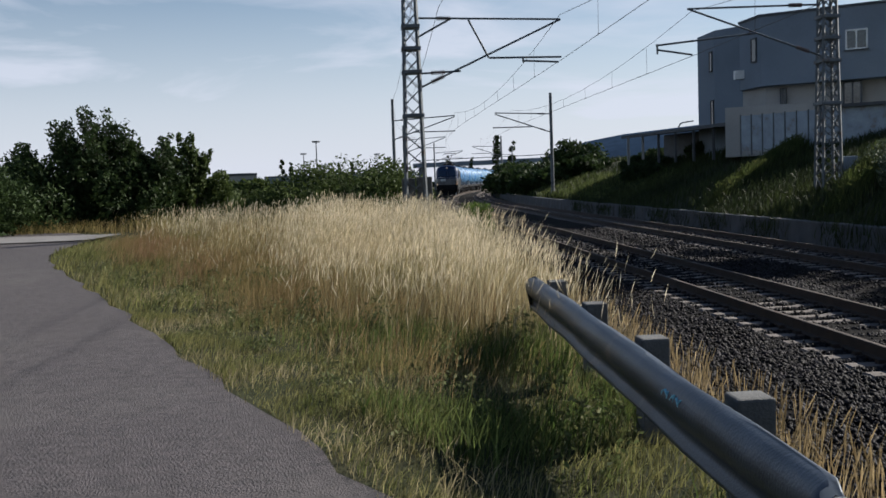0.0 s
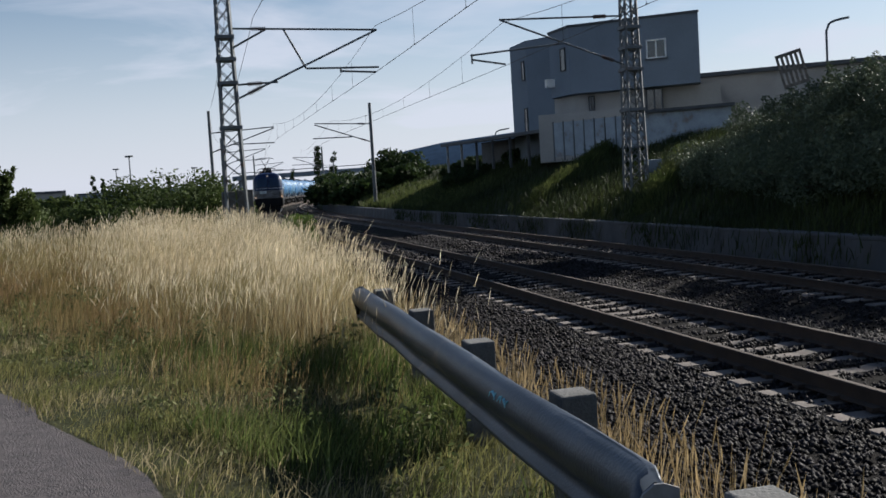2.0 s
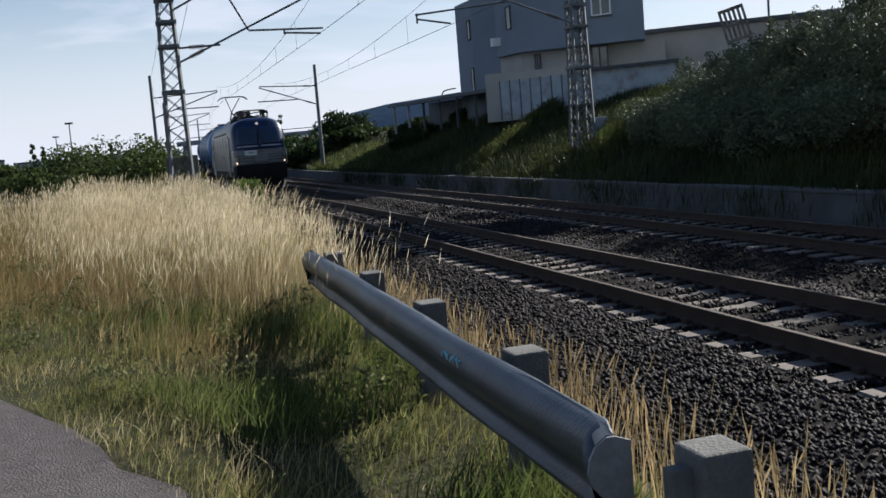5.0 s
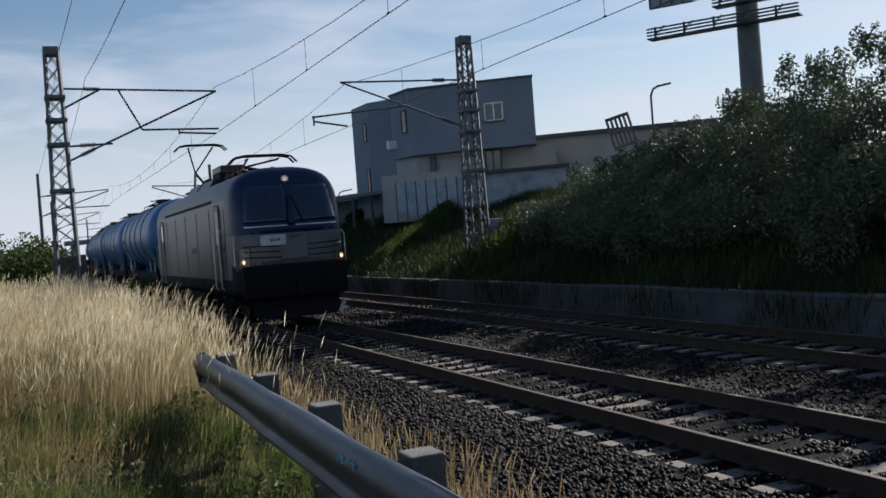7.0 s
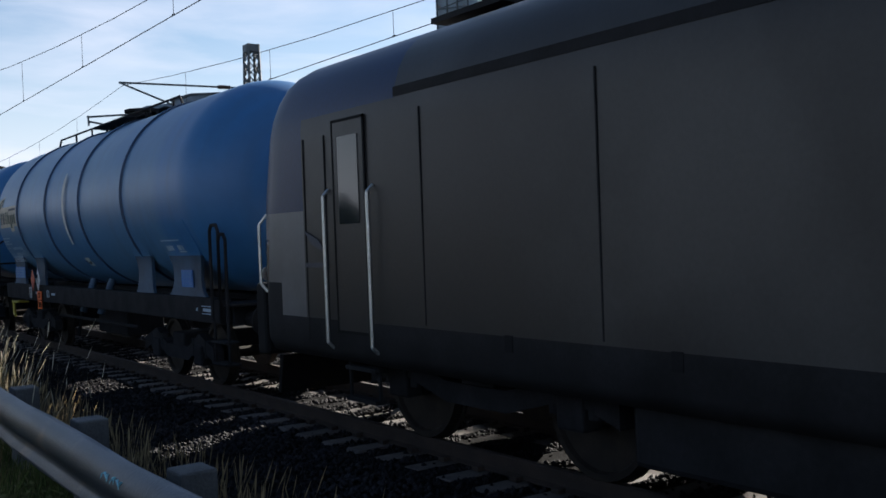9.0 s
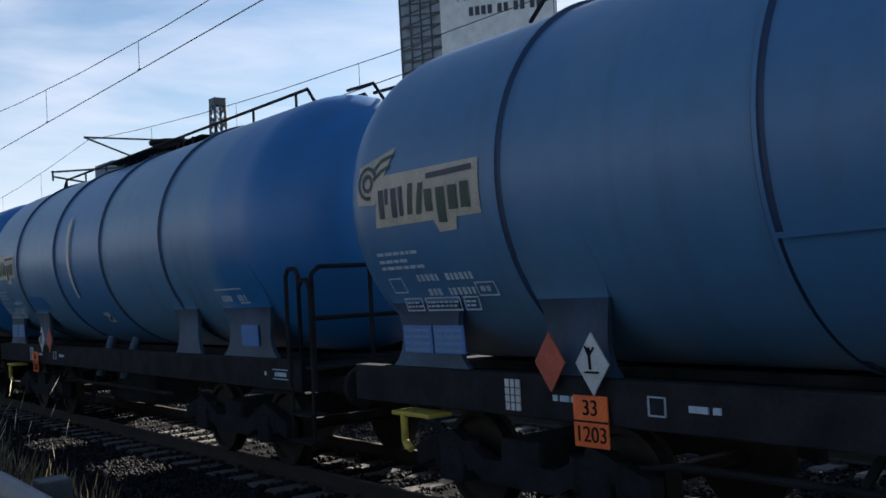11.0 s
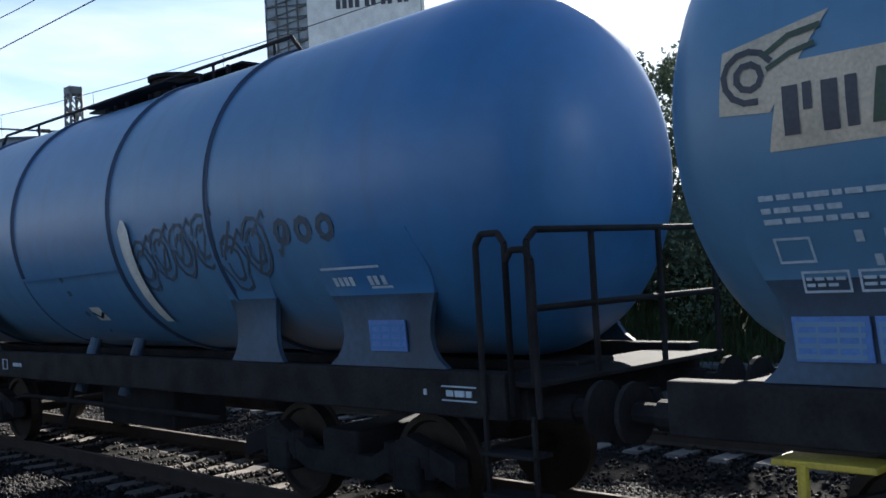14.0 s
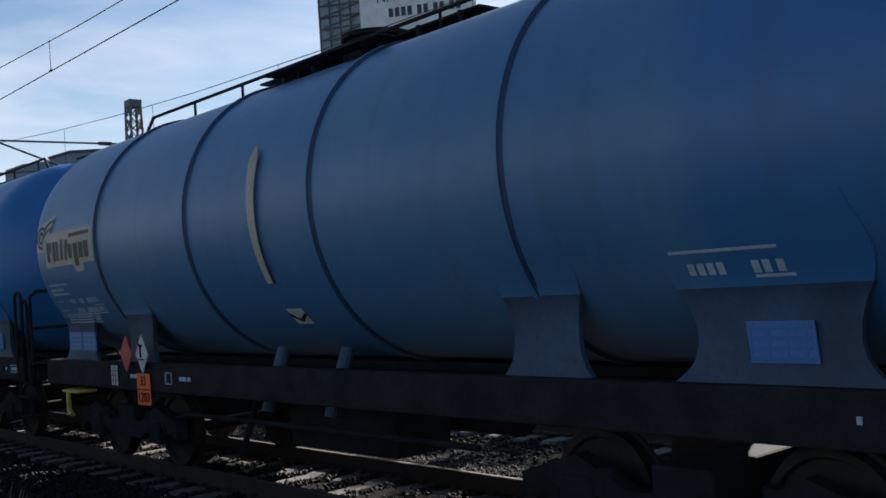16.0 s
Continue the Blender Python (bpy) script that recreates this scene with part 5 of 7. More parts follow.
    # cab doors with their handrails, on both sides at both ends
    for sx in (-1, 1):
        for s in (-1, 1):
            yc = s * 5.9
            bm = bmesh.new()
            box(bm, sx * 1.498 - 0.012, yc - 0.3, 1.15, sx * 1.498 + 0.012, yc + 0.3, 3.3, 0.0)
            dr = part("cab_door", bm, M_LOCO, w)
            bm = bmesh.new()
            for a, b, c, d in ((-0.33, -0.3, 1.12, 3.33), (0.3, 0.33, 1.12, 3.33), (-0.33, 0.33, 3.3, 3.33), (-0.33, 0.33, 1.12, 1.15)):
                box(bm, sx * 1.505 - 0.008, yc + a, c, sx * 1.505 + 0.008, yc + b, d)
            part("door_seal", bm, M_BLACK, dr)
            bm = bmesh.new()
            box(bm, sx * 1.512 - 0.006, yc - 0.2, 2.25, sx * 1.512 + 0.006, yc + 0.2, 3.15, 0.0)
            part("door_window", bm, M_WHITE if s < 0 and sx < 0 else M_GLASS, dr, "bright door window" if s < 0 and sx < 0 else "")
            for dy in (-0.45, 0.45):
                bm = bmesh.new()
                tube(bm, [(sx * 1.50, yc + dy, 0.95), (sx * 1.57, yc + dy, 1.02), (sx * 1.57, yc + dy, 2.55), (sx * 1.50, yc + dy, 2.62)], 0.018, 6)
                part("handrail", bm, M_CHROME, w)
            bm = bmesh.new()
            box(bm, sx * 1.4 - 0.06, yc - 0.3, 0.42, sx * 1.4 + 0.06, yc + 0.3, 0.46)
            box(bm, sx * 1.4 - 0.06, yc - 0.3, 0.74, sx * 1.4 + 0.06, yc + 0.3, 0.78)
            bar(bm, (sx * 1.4, yc - 0.29, 0.42), (sx * 1.4, yc - 0.29, 0.9), 0.03)
            bar(bm, (sx * 1.4, yc + 0.29, 0.42), (sx * 1.4, yc + 0.29, 0.9), 0.03)
            part("cab_step", bm, M_LOCODARK, w)
            for yy in (6.42, 6.9):
                bm = bmesh.new()
                box(bm, sx * 1.498 - 0.004, s * yy - 0.01, 1.0, sx * 1.498 + 0.004, s * yy + 0.01, 3.2)
                part("seam", bm, M_LOCODARK, w)
            bm = bmesh.new()
            flat(bm, [(s * 6.42, 1.95), (s * 6.75, 2.05), (s * 6.9, 2.2), (s * 6.6, 2.1)], sx * 1.512 - 0.006)
            part("side_emblem", bm, M_INK2, w)
            bm = bmesh.new()
            flat(bm, [(s * 6.4, 1.8), (s * 6.9, 1.8), (s * 6.9, 1.85), (s * 6.4, 1.85)], sx * 1.512 - 0.006)
            part("side_line", bm, M_INK2, w)
        # panel joints along the side
        for y in (-4.6, -2.3, 0.0, 2.3, 4.6):
            bm = bmesh.new()
            box(bm, sx * 1.497 - 0.005, y - 0.008, 1.28, sx * 1.497 + 0.005, y + 0.008, 3.28)
            part("seam", bm, M_LOCODARK, w)
        # gutter line, louvres and lower vents
        bm = bmesh.new()
        box(bm, sx * 1.455 - 0.025, -5.05, 3.43, sx * 1.455 + 0.025, 5.05, 3.52)
        part("gutter", bm, M_LOCODARK, w)
        bm = bmesh.new()
        box(bm, sx * 1.502 - 0.004, -2.0, 2.02, sx * 1.502 + 0.004, -1.1, 2.2)
        part("side_lettering_bar", bm, M_INK2, w)
        for y in (-3.2, -3.0, -0.9, -0.7, 1.6, 3.4):
            bm = bmesh.new()
            box(bm, sx * 1.502 - 0.004, y - 0.05, 1.12, sx * 1.502 + 0.004, y + 0.05, 1.26)
            part("vent", bm, M_BLACK, w)
        bm = bmesh.new()
        box(bm, sx * 1.2 - 0.14, -2.2, 0.35, sx * 1.2 + 0.14, 2.2, 0.9, 0.05)
        part("underfloor_box", bm, M_LOCODARK, w)
    # roof: raised covers, gear and pantographs
    for y0, y1, hgt in ((-5.0, -2.9, 0.06), (-2.5, -0.2, 0.3), (0.0, 2.4, 0.3), (3.0, 5.0, 0.06)):
        bm = bmesh.new()
        loft(bm, [[(-1.1, y0, 3.98), (1.1, y0, 3.98), (1.1, y1, 3.98), (-1.1, y1, 3.98)], [(-0.85, y0 + 0.15, 4.02 + hgt), (0.85, y0 + 0.15, 4.02 + hgt), (0.85, y1 - 0.15, 4.02 + hgt), (-0.85, y1 - 0.15, 4.02 + hgt)]])
        part("roof_cover", bm, M_LOCO, w)
    for y in np.arange(-4.9, 5.0, 0.9):
        for sx in (-0.55, 0.5):
            bm = bmesh.new()
            rod(bm, (sx, y, 4.05), (sx, y, 4.42), 0.04, 8)
            for j in range(4):
                rod(bm, (sx, y, 4.12 + j * 0.07), (sx, y, 4.145 + j * 0.07), 0.085, 10)
            tagged(part("roof_insulator", bm, M_INSUL, w), kind="stuff")
    bm = bmesh.new()
    tube(bm, [(-0.55, -5.0, 4.43), (-0.5, -2.0, 4.5), (-0.55, 0.5, 4.43), (-0.45, 4.6, 4.46)], 0.028, 6)
    tube(bm, [(0.5, -4.6, 4.44), (0.4, 0.0, 4.48), (0.5, 4.6, 4.43)], 0.028, 6)
    part("busbar", bm, M_LOCODARK, w)
    bm = bmesh.new()
    box(bm, -0.45, 1.2, 4.25, 0.3, 2.3, 4.6, 0.04)
    part("breaker_box", bm, M_LOCODARK, w)
    bm = bmesh.new()
    box(bm, -0.35, -0.9, 4.3, 0.5, 0.7, 4.88, 0.04)
    part("resistor_box", bm, M_LOCO, w, "grey roof equipment box")
    bm = bmesh.new()
    box(bm, -0.7, -2.6, 4.2, 0.2, -1.3, 4.55, 0.04)
    part("converter_box", bm, M_LOCODARK, w)
    bm = bmesh.new()
    rod(bm, (0.1, -6.4, 4.08), (0.1, -6.4, 4.32), 0.04, 8)
    part("antenna", bm, M_LOCODARK, w)

    def pantograph(y, top, up):
        p = None
        bm = bmesh.new()
        box(bm, -0.55, y - 0.6, 4.32, 0.55, y + 0.6, 4.38)
        p = part("pantograph", bm, M_LOCODARK, w, "raised black pantograph" if up else "folded black pantograph")
        knee = (0, y + 1.2, 5.2) if up else (0, y + 1.35, 4.62)
        head = (0, y - 0.35, top) if up else (0, y - 1.45, top)
        bm = bmesh.new()
        tube(bm, [(-0.3, y - 0.2, 4.38), knee], 0.05, 8)
        tube(bm, [(0.3, y - 0.2, 4.38), knee], 0.05, 8)
        part("lower_arm", bm, M_LOCODARK, p)
        bm = bmesh.new()
        for sx in (-1, 1):
            tube(bm, [knee, (sx * 0.45, head[1], head[2] - 0.12)], 0.03, 8)
        part("upper_arm", bm, M_LOCODARK, p)
        bm = bmesh.new()
        for dy in (-0.18, 0.18):
            tube(bm, [(-0.98, head[1] + dy, head[2] - 0.22), (-0.8, head[1] + dy, head[2] - 0.05), (-0.5, head[1] + dy, head[2]), (0.5, head[1] + dy, head[2]), (0.8, head[1] + dy, head[2] - 0.05), (0.98, head[1] + dy, head[2] - 0.22)], 0.03, 8)
        tube(bm, [(-0.45, head[1] - 0.18, head[2] - 0.1), (-0.45, head[1] + 0.18, head[2] - 0.1)], 0.025, 6)
        tube(bm, [(0.45, head[1] - 0.18, head[2] - 0.1), (0.45, head[1] + 0.18, head[2] - 0.1)], 0.025, 6)
        part("collector_head", bm, M_LOCODARK, p)

    pantograph(5.1, 6.15, True)
    pantograph(-4.1, 4.72, False)
    for s in (-1, 1):
        bogie(w, s * 4.4, 0.6, 2.6)
    return w


MOVING.append((locomotive(), 8.12))


# ---- vegetation ----
def leaf_cloud(name, centres, radii, n, size, mat, seed, parent=None, squash=1.0):
    """Many small leaves filling uneven lumps; denser towards their skins."""
    rng = np.random.default_rng(seed)
    C, Rr = np.asarray(centres, float), np.asarray(radii, float)
    wgt = Rr ** 2
    pick = rng.choice(len(C), n, p=wgt / wgt.sum())
    d = rng.normal(size=(n, 3))
    d /= np.linalg.norm(d, axis=1)[:, None]
    rad = Rr[pick] * rng.uniform(0.45, 1.08, n) ** 0.6
    P = C[pick] + d * rad[:, None] * [1, 1, squash]
    a = rng.normal(size=(n, 3))
    a /= np.linalg.norm(a, axis=1)[:, None]
    b = np.cross(a, rng.normal(size=(n, 3)))
    b /= np.linalg.norm(b, axis=1)[:, None]
    s = size * rng.uniform(0.5, 1.3, n)[:, None]
    V = np.stack([P - a * s, P + b * s * 0.45, P + a * s, P - b * s * 0.45], 1).reshape(-1, 3)
    Q = np.arange(n * 4).reshape(-1, 4)
    return np_mesh(name, V, quads=Q, mat=mat, parent=parent)


def lumps(rng, box0, box1, n, r0, r1, top=None):
    out, rad = [], []
    for _ in range(n):
        p = [rng.uniform(a, b) for a, b in zip(box0, box1)]
        out.append(p)
        rad.append(rng.uniform(r0, r1))
    return out, rad


def tree(x, y, z, h, spread, mat, seed, leaves, size, label, category="tree", group=""):
    t = empty("tree", label, category, group, at=(x, y, z))
    rng = random.Random(seed)
    bm = bmesh.new()
    p = Vector((0, 0, -0.2))
    top = Vector((rng.uniform(-0.2, 0.2), rng.uniform(-0.2, 0.2), h * 0.8))
    rod(bm, p, p.lerp(top, 0.5), h * 0.028, 8, h * 0.02)
    rod(bm, p.lerp(top, 0.5), top, h * 0.02, 8, h * 0.008)
    C, Rr = [], []
    for k in range(int(22 + 2 * h)):
        f = rng.uniform(0.0, 0.9)
        a = rng.uniform(0, 6.28)
        reach = spread * (1.05 - 0.75 * f) * rng.uniform(0.35, 1.0)
        b0 = p.lerp(top, max(f - 0.1, 0.04))
        q = Vector((math.cos(a) * reach, math.sin(a) * reach, h * min(f + rng.uniform(0.06, 0.3), 1.08)))
        rod(bm, b0, q, h * 0.008, 5, h * 0.002)
        r0 = rng.uniform(0.14, 0.24) * spread
        for g in (0.45, 0.62, 0.78, 0.9, 1.0, 1.08):
            C.append(b0.lerp(q, g) + Vector((rng.uniform(-.05, .05), rng.uniform(-.05, .05), rng.uniform(-.03, .06))) * spread)
            Rr.append(r0 * (1.25 - g) + 0.05)
    for k in range(22):
        a, reach = rng.uniform(0, 6.28), spread * rng.uniform(0.1, 0.95)
        C.append(Vector((math.cos(a) * reach, math.sin(a) * reach, h * rng.uniform(0.04, 0.62))))
        Rr.append(rng.uniform(0.2, 0.34) * spread)
    part("trunk", bm, M_BARK, t)
    leaf_cloud("crown", C, Rr, leaves, size, mat, seed, t)
    return t


# dark trees and bushes beyond the crossing road
for k, (az, dist, h, sp) in enumerate([(-20.5, 44, 3.2, 3.0), (-18.2, 47, 4.0, 2.6), (-16.3, 46, 5.3, 2.6), (-14.6, 47, 5.5, 2.5), (-12.8, 46, 4.8, 2.3), (-11.2, 48, 4.2, 1.9), (-10.0, 47, 4.4, 1.3), (-23, 42, 3.2, 3.2), (-25.5, 40, 3.5, 3.2)]):
    tree(dist * math.sin(radians(az)), dist * math.cos(radians(az)), 0, h * 0.84, sp * 1.15, M_LEAF_DARK if k != 6 else M_LEAF, 20 + k, 15000, 0.10, "dark dense deciduous tree beyond the road" if k != 6 else "slender lighter green young tree", group="trees beyond the road")


def bush(x, y, z, w, d, h, mat, seed, n, size, label, group=""):
    t = empty("bush", label, "bush", group, at=(x, y, z))
    rng = random.Random(seed)
    C, Rr = [], []
    bm = bmesh.new()
    for k in range(26):
        p = Vector((rng.uniform(-w, w), rng.uniform(-d, d), 0))
        f = 1 - 0.5 * (p.x / w) ** 2
        top = Vector((p.x, p.y, h * f * rng.uniform(0.45, 0.85)))
        rod(bm, p * 0.6 + Vector((0, 0, -0.1)), top, 0.03, 5, 0.012)
        C.append(top)
        Rr.append(rng.uniform(0.25, 0.42) * h)
        C.append(Vector((p.x, p.y, h * f * 0.3)))
        Rr.append(0.35 * h)
    part("woody_stem", bm, M_BARK, t)
    leaf_cloud("leaves", C, Rr, n, size, mat, seed, t)


for k, (az, dist, w, h, mat) in enumerate([(-5.6, 45, 1.8, 1.7, M_LEAF), (-3.3, 42, 2.2, 2.3, M_LEAF), (-1.0, 40, 2.2, 2.6, M_LEAF), (0.9, 38, 1.0, 2.3, M_LEAF), (-9.0, 54, 1.6, 1.6, M_LEAF), (5.6, 33, 0.4, 0.9, M_LEAF_LIGHT)]):
    bush(dist * math.sin(radians(az)), dist * math.cos(radians(az)), -0.1, w, 1.5, h, mat, 50 + k, 15000 if w >= 1 else 2500, 0.085, "leafy green bush behind the dry grass", "bushes behind the grass")


def build_hedge():
    """Overgrown dark hedge on the bank, rising towards the camera's right."""
    # (y along the line, distance from the line's axis of the world, top height)
    spans = [(32.8, 19.6, 3.2), (30.3, 19.0, 3.5), (27.5, 18.6, 3.7), (25.5, 18.0, 3.85), (23.0, 17.6, 4.0), (20.5, 17.4, 4.4), (18.0, 17.2, 4.9), (15.5, 17.2, 5.1), (13.0, 17.4, 5.3), (10.5, 17.6, 5.6), (8.0, 17.8, 5.9), (5.5, 18, 6.1), (3, 18, 6.3), (0, 18, 6.3), (-4, 18, 6.3), (-8, 18, 6.3), (-12, 18, 6.3)]
    rnd = random.Random(9)
    for k, (y, x, top) in enumerate(spans):
        z = float(land(x, y))
        t = empty("hedge_bush", "tall dark overgrown hedge bush on the railway bank", "hedge", "hedge on the bank", at=(x, y, z))
        h = top - z
        C, Rr = [], []
        bm = bmesh.new()
        for j in range(46):
            dx, dy = rnd.uniform(-2.6, 2.4), rnd.uniform(-1.8, 1.8)
            slope = np.interp(dx, [-2.6, -0.5, 2.4], [0.35, 0.95, 1.0])
            q = Vector((dx, dy, (h * slope - 0.45) * rnd.uniform(0.1, 1.0) + 0.15 * dx))
            C.append(q)
            Rr.append(rnd.uniform(0.4, 0.75))
            if j % 3 == 0:
                rod(bm, (dx * 0.5, dy * 0.6, -0.3), q, 0.04, 5, 0.015)
        for j in range(10):
            q = Vector((rnd.uniform(-0.6, 1.5), rnd.uniform(-1.8, 1.8), h - 0.25))
            for s in range(4):
                C.append(q + Vector((rnd.uniform(-.1, .1), rnd.uniform(-.1, .1), s * 0.16)))
                Rr.append(0.26 - s * 0.055)
        part("woody_stem", bm, M_BARK, t)
        leaf_cloud("leaves", C, Rr, 25000 if y > 4 else 2500, 0.055 if y > 4 else 0.2, M_HEDGE, 100 + k, t)


build_hedge()


def build_bank_shrubs():
    rnd = random.Random(31)
    for k in range(9):
        y = rnd.uniform(64, 82)
        x = rnd.uniform(17.5, 24)
        h = rnd.uniform(0.5, 1.15)
        bush(x, y, float(land(x, y)), rnd.uniform(0.9, 2.0), 1.0, h, M_LEAF_DARK, 300 + k, 2600, 0.14, "low dark shrub on the railway bank", "shrubs on the bank")
    for k, (y, d, h) in enumerate([(96, 15.5, 1.8), (101, 16.5, 2.2), (108, 15.5, 2.6), (116, 16, 2.8), (126, 15, 3.0), (138, 16, 3.2), (92, 19, 1.6), (112, 21, 3.0)]):
        x = d + float(bend(y))
        bush(x, y, float(land(x, y)), 3.0, 2.0, h, M_LEAF_DARK, 340 + k, 3000, 0.3, "dark thicket beside the bend of the line", "thickets at the bend")


build_bank_shrubs()


def blades(name, P, height, width, mat, seed, lean=0.35, heads=None, base_z=None):
    """Grass: each blade a bent tapering strip of two pieces; heads adds a seed head to that share of them."""
    rng = np.random.default_rng(seed)
    n = len(P)
    h = height * rng.uniform(0.65, 1.2, n)
    a = rng.uniform(0, 2 * np.pi, n)
    side = np.stack([np.cos(a), np.sin(a), np.zeros(n)], 1) * (width * rng.uniform(0.6, 1.3, n))[:, None]
    b = rng.normal(0.4, 1.2, n)
    ld = np.stack([np.cos(b), np.sin(b), np.zeros(n)], 1) * (h * lean * rng.uniform(0.1, 1.0, n))[:, None]
    up = np.array([0, 0, 1.0])
    z = land(P[:, 0], P[:, 1]) if base_z is None else base_z
    p0 = np.stack([P[:, 0], P[:, 1], z - 0.02], 1)
    p1 = p0 + ld * 0.35 + up * (h * 0.55)[:, None]
    p2 = p0 + ld + up * h[:, None]
    V = np.stack([p0 - side, p0 + side, p1 + side * 0.8, p1 - side * 0.8, p2], 1)
    i = np.arange(n)[:, None] * 5
    Q = i + np.array([[0, 1, 2, 3]])
    T = i + np.array([[3, 2, 4]])
    V = V.reshape(-1, 3)
    if heads is not None:
        k = rng.uniform(size=n) < heads
        c, hh = p2[k], h[k]
        m = len(c)
        ln = (0.09 + 0.08 * rng.uniform(size=m))[:, None]
        wd = (rng.uniform(1.0, 1.9, m) * width)[:, None]
        d = (p2[k] - p1[k])
        d /= np.linalg.norm(d, axis=1)[:, None]
        s = side[k] / np.linalg.norm(side[k], axis=1)[:, None]
        s2 = np.cross(d, s)
        H = np.concatenate([np.stack([c - d * ln * 0.7, c + s * wd, c + d * ln * 0.6, c - s * wd], 1), np.stack([c - d * ln * 0.7, c + s2 * wd, c + d * ln * 0.6, c - s2 * wd], 1)])
        top = np_mesh("seed_heads", H.reshape(-1, 3), quads=np.arange(len(H) * 4).reshape(-1, 4), mat=M_HEAD if mat is M_GRASS_PALE else mat)
        tagged(top, "bleached seed heads of dry grass", "grass", kind="stuff")
    return np_mesh(name, V, quads=Q, tris=T, mat=mat)


def scatter(n, x0, x1, y0, y1, seed, keep):
    rng = np.random.default_rng(seed)
    P = np.stack([rng.uniform(x0, x1, n), rng.uniform(y0, y1, n)], 1)
    return P[rng.uniform(size=n) < keep(P[:, 0], P[:, 1])]


def wave(x, y, s, ph):
    return 0.5 + 0.25 * np.sin(x * s + ph + 1.7 * np.sin(y * s * 0.6 + ph)) + 0.25 * np.sin(y * s * 0.9 - ph * 2 + 1.3 * np.sin(x * s * 0.7))


def from_edge(x, y):
    return x - path_edge(y)


def build_grass():
    # tall pale oat-like grass, thick along the crest beside the line and thin towards the road
    crest = lambda x, y: np.clip((x + 0.075 * y + 1.3) / 2.0, 0.22, 1)
    tall = lambda x, y: np.clip((2.45 - x) / 0.9, 0.25, 1) * np.clip((from_edge(x, y) - 1.6) / 2.4, 0.0, 1) * np.clip((y - 7.2 - 0.6 * (1.4 - x)) / 3.5, 0, 1) * (x < 2.2) * (0.45 + 0.55 * wave(x, y, 1.4, 1)) * crest(x, y)
    lift = lambda P: np.clip(0.42 + from_edge(P[:, 0], P[:, 1]) / 6.0, 0.45, 1.0) * (0.68 + 0.55 * wave(P[:, 0], P[:, 1], 2.6, 5)) * (0.82 + 0.18 * crest(P[:, 0], P[:, 1]))
    P = scatter(125000, -12, 2.6, 7, 22, 1, tall)
    o = blades("tall_grass", P, 0.82 * lift(P), 0.0022, M_GRASS_PALE, 1, 0.5, 0.7)
    tagged(o, "tall pale dry grass with seed heads", "grass", kind="stuff")
    P = scatter(75000, -18, 2.4, 22, 46, 2, tall)
    o = blades("tall_grass", P, 0.86 * lift(P), 0.0042, M_GRASS_PALE, 2, 0.42, 0.65)
    tagged(o, "tall pale dry grass with seed heads", "grass", kind="stuff")
    # reddish patches and olive meadow grass on the slope towards the path
    band = lambda x, y: np.clip((from_edge(x, y) - 0.9) / 1.2, 0, 1) * np.clip((y - 6) / 2, 0, 1) * (x < 1.35)
    red = lambda x, y: band(x, y) * np.clip(1.7 - from_edge(x, y) / 3.6, 0, 1) * np.clip(2.6 * wave(x, y, 1.5, 4) - 0.8, 0, 1)
    P = scatter(95000, -9, 1.35, 6, 26, 3, red)
    o = blades("reddish_grass", P, 0.22 + 0.26 * wave(P[:, 0], P[:, 1], 3.4, 3), 0.0022, M_GRASS_RED, 3, 0.55, 0.6)
    tagged(o, "reddish brown dry meadow grass", "grass", kind="stuff")
    olive = lambda x, y: band(x, y) * np.clip(0.35 + wave(x, y, 2.7, 9), 0, 1) * (1.15 - 0.5 * crest(x, y))
    P = scatter(85000, -13, 1.4, 6, 26, 16, olive)
    o = blades("meadow_grass", P, (0.16 + 0.30 * wave(P[:, 0], P[:, 1], 4.1, 6)) * np.clip(from_edge(P[:, 0], P[:, 1]) / 2.4, 0.5, 1), 0.0028, M_GRASS_OLIVE, 16, 0.6, 0.3)
    tagged(o, "olive half-dry meadow grass", "grass", kind="stuff")
    # short turf near the path and the barrier
    green = lambda x, y: (from_edge(x, y) > 0.02) * (x < 1.75) * np.clip(1.5 * wave(x, y, 3.1, 2) * (0.4 + wave(x, y, 1.2, 6)), 0.45, 1) * np.clip(1.2 - (from_edge(x, y) - 2.5) / 5, 0.35, 1)
    P = scatter(190000, -8, 1.8, 2.0, 13, 5, green)
    o = blades("green_grass", P, 0.05 + 0.15 * wave(P[:, 0], P[:, 1], 3.9, 8) ** 2, 0.0032, M_GRASS_GREEN, 5, 1.0)
    tagged(o, "short yellow-green verge grass", "grass", kind="stuff")
    P = scatter(50000, -14, 1.8, 13, 30, 6, green)
    o = blades("green_grass", P, 0.17 + 0.1 * wave(P[:, 0], P[:, 1], 3.0, 2), 0.007, M_GRASS_GREEN, 6, 0.9)
    tagged(o, "short yellow-green verge grass", "grass", kind="stuff")
    tuft = lambda x, y: (from_edge(x, y) > 0.6) * np.clip((x + 0.5) / 1.4, 0.06, 1) * np.clip(wave(x, y, 2.3, 3) * 1.6 - 0.5, 0, 1)
    P = scatter(42000, -1.2, 1.75, 2.0, 11, 7, tuft)
    o = blades("green_grass", P, 0.26, 0.004, M_GRASS_LUSH, 7, 0.9)
    tagged(o, "lush green grass under the barrier", "grass", kind="stuff")
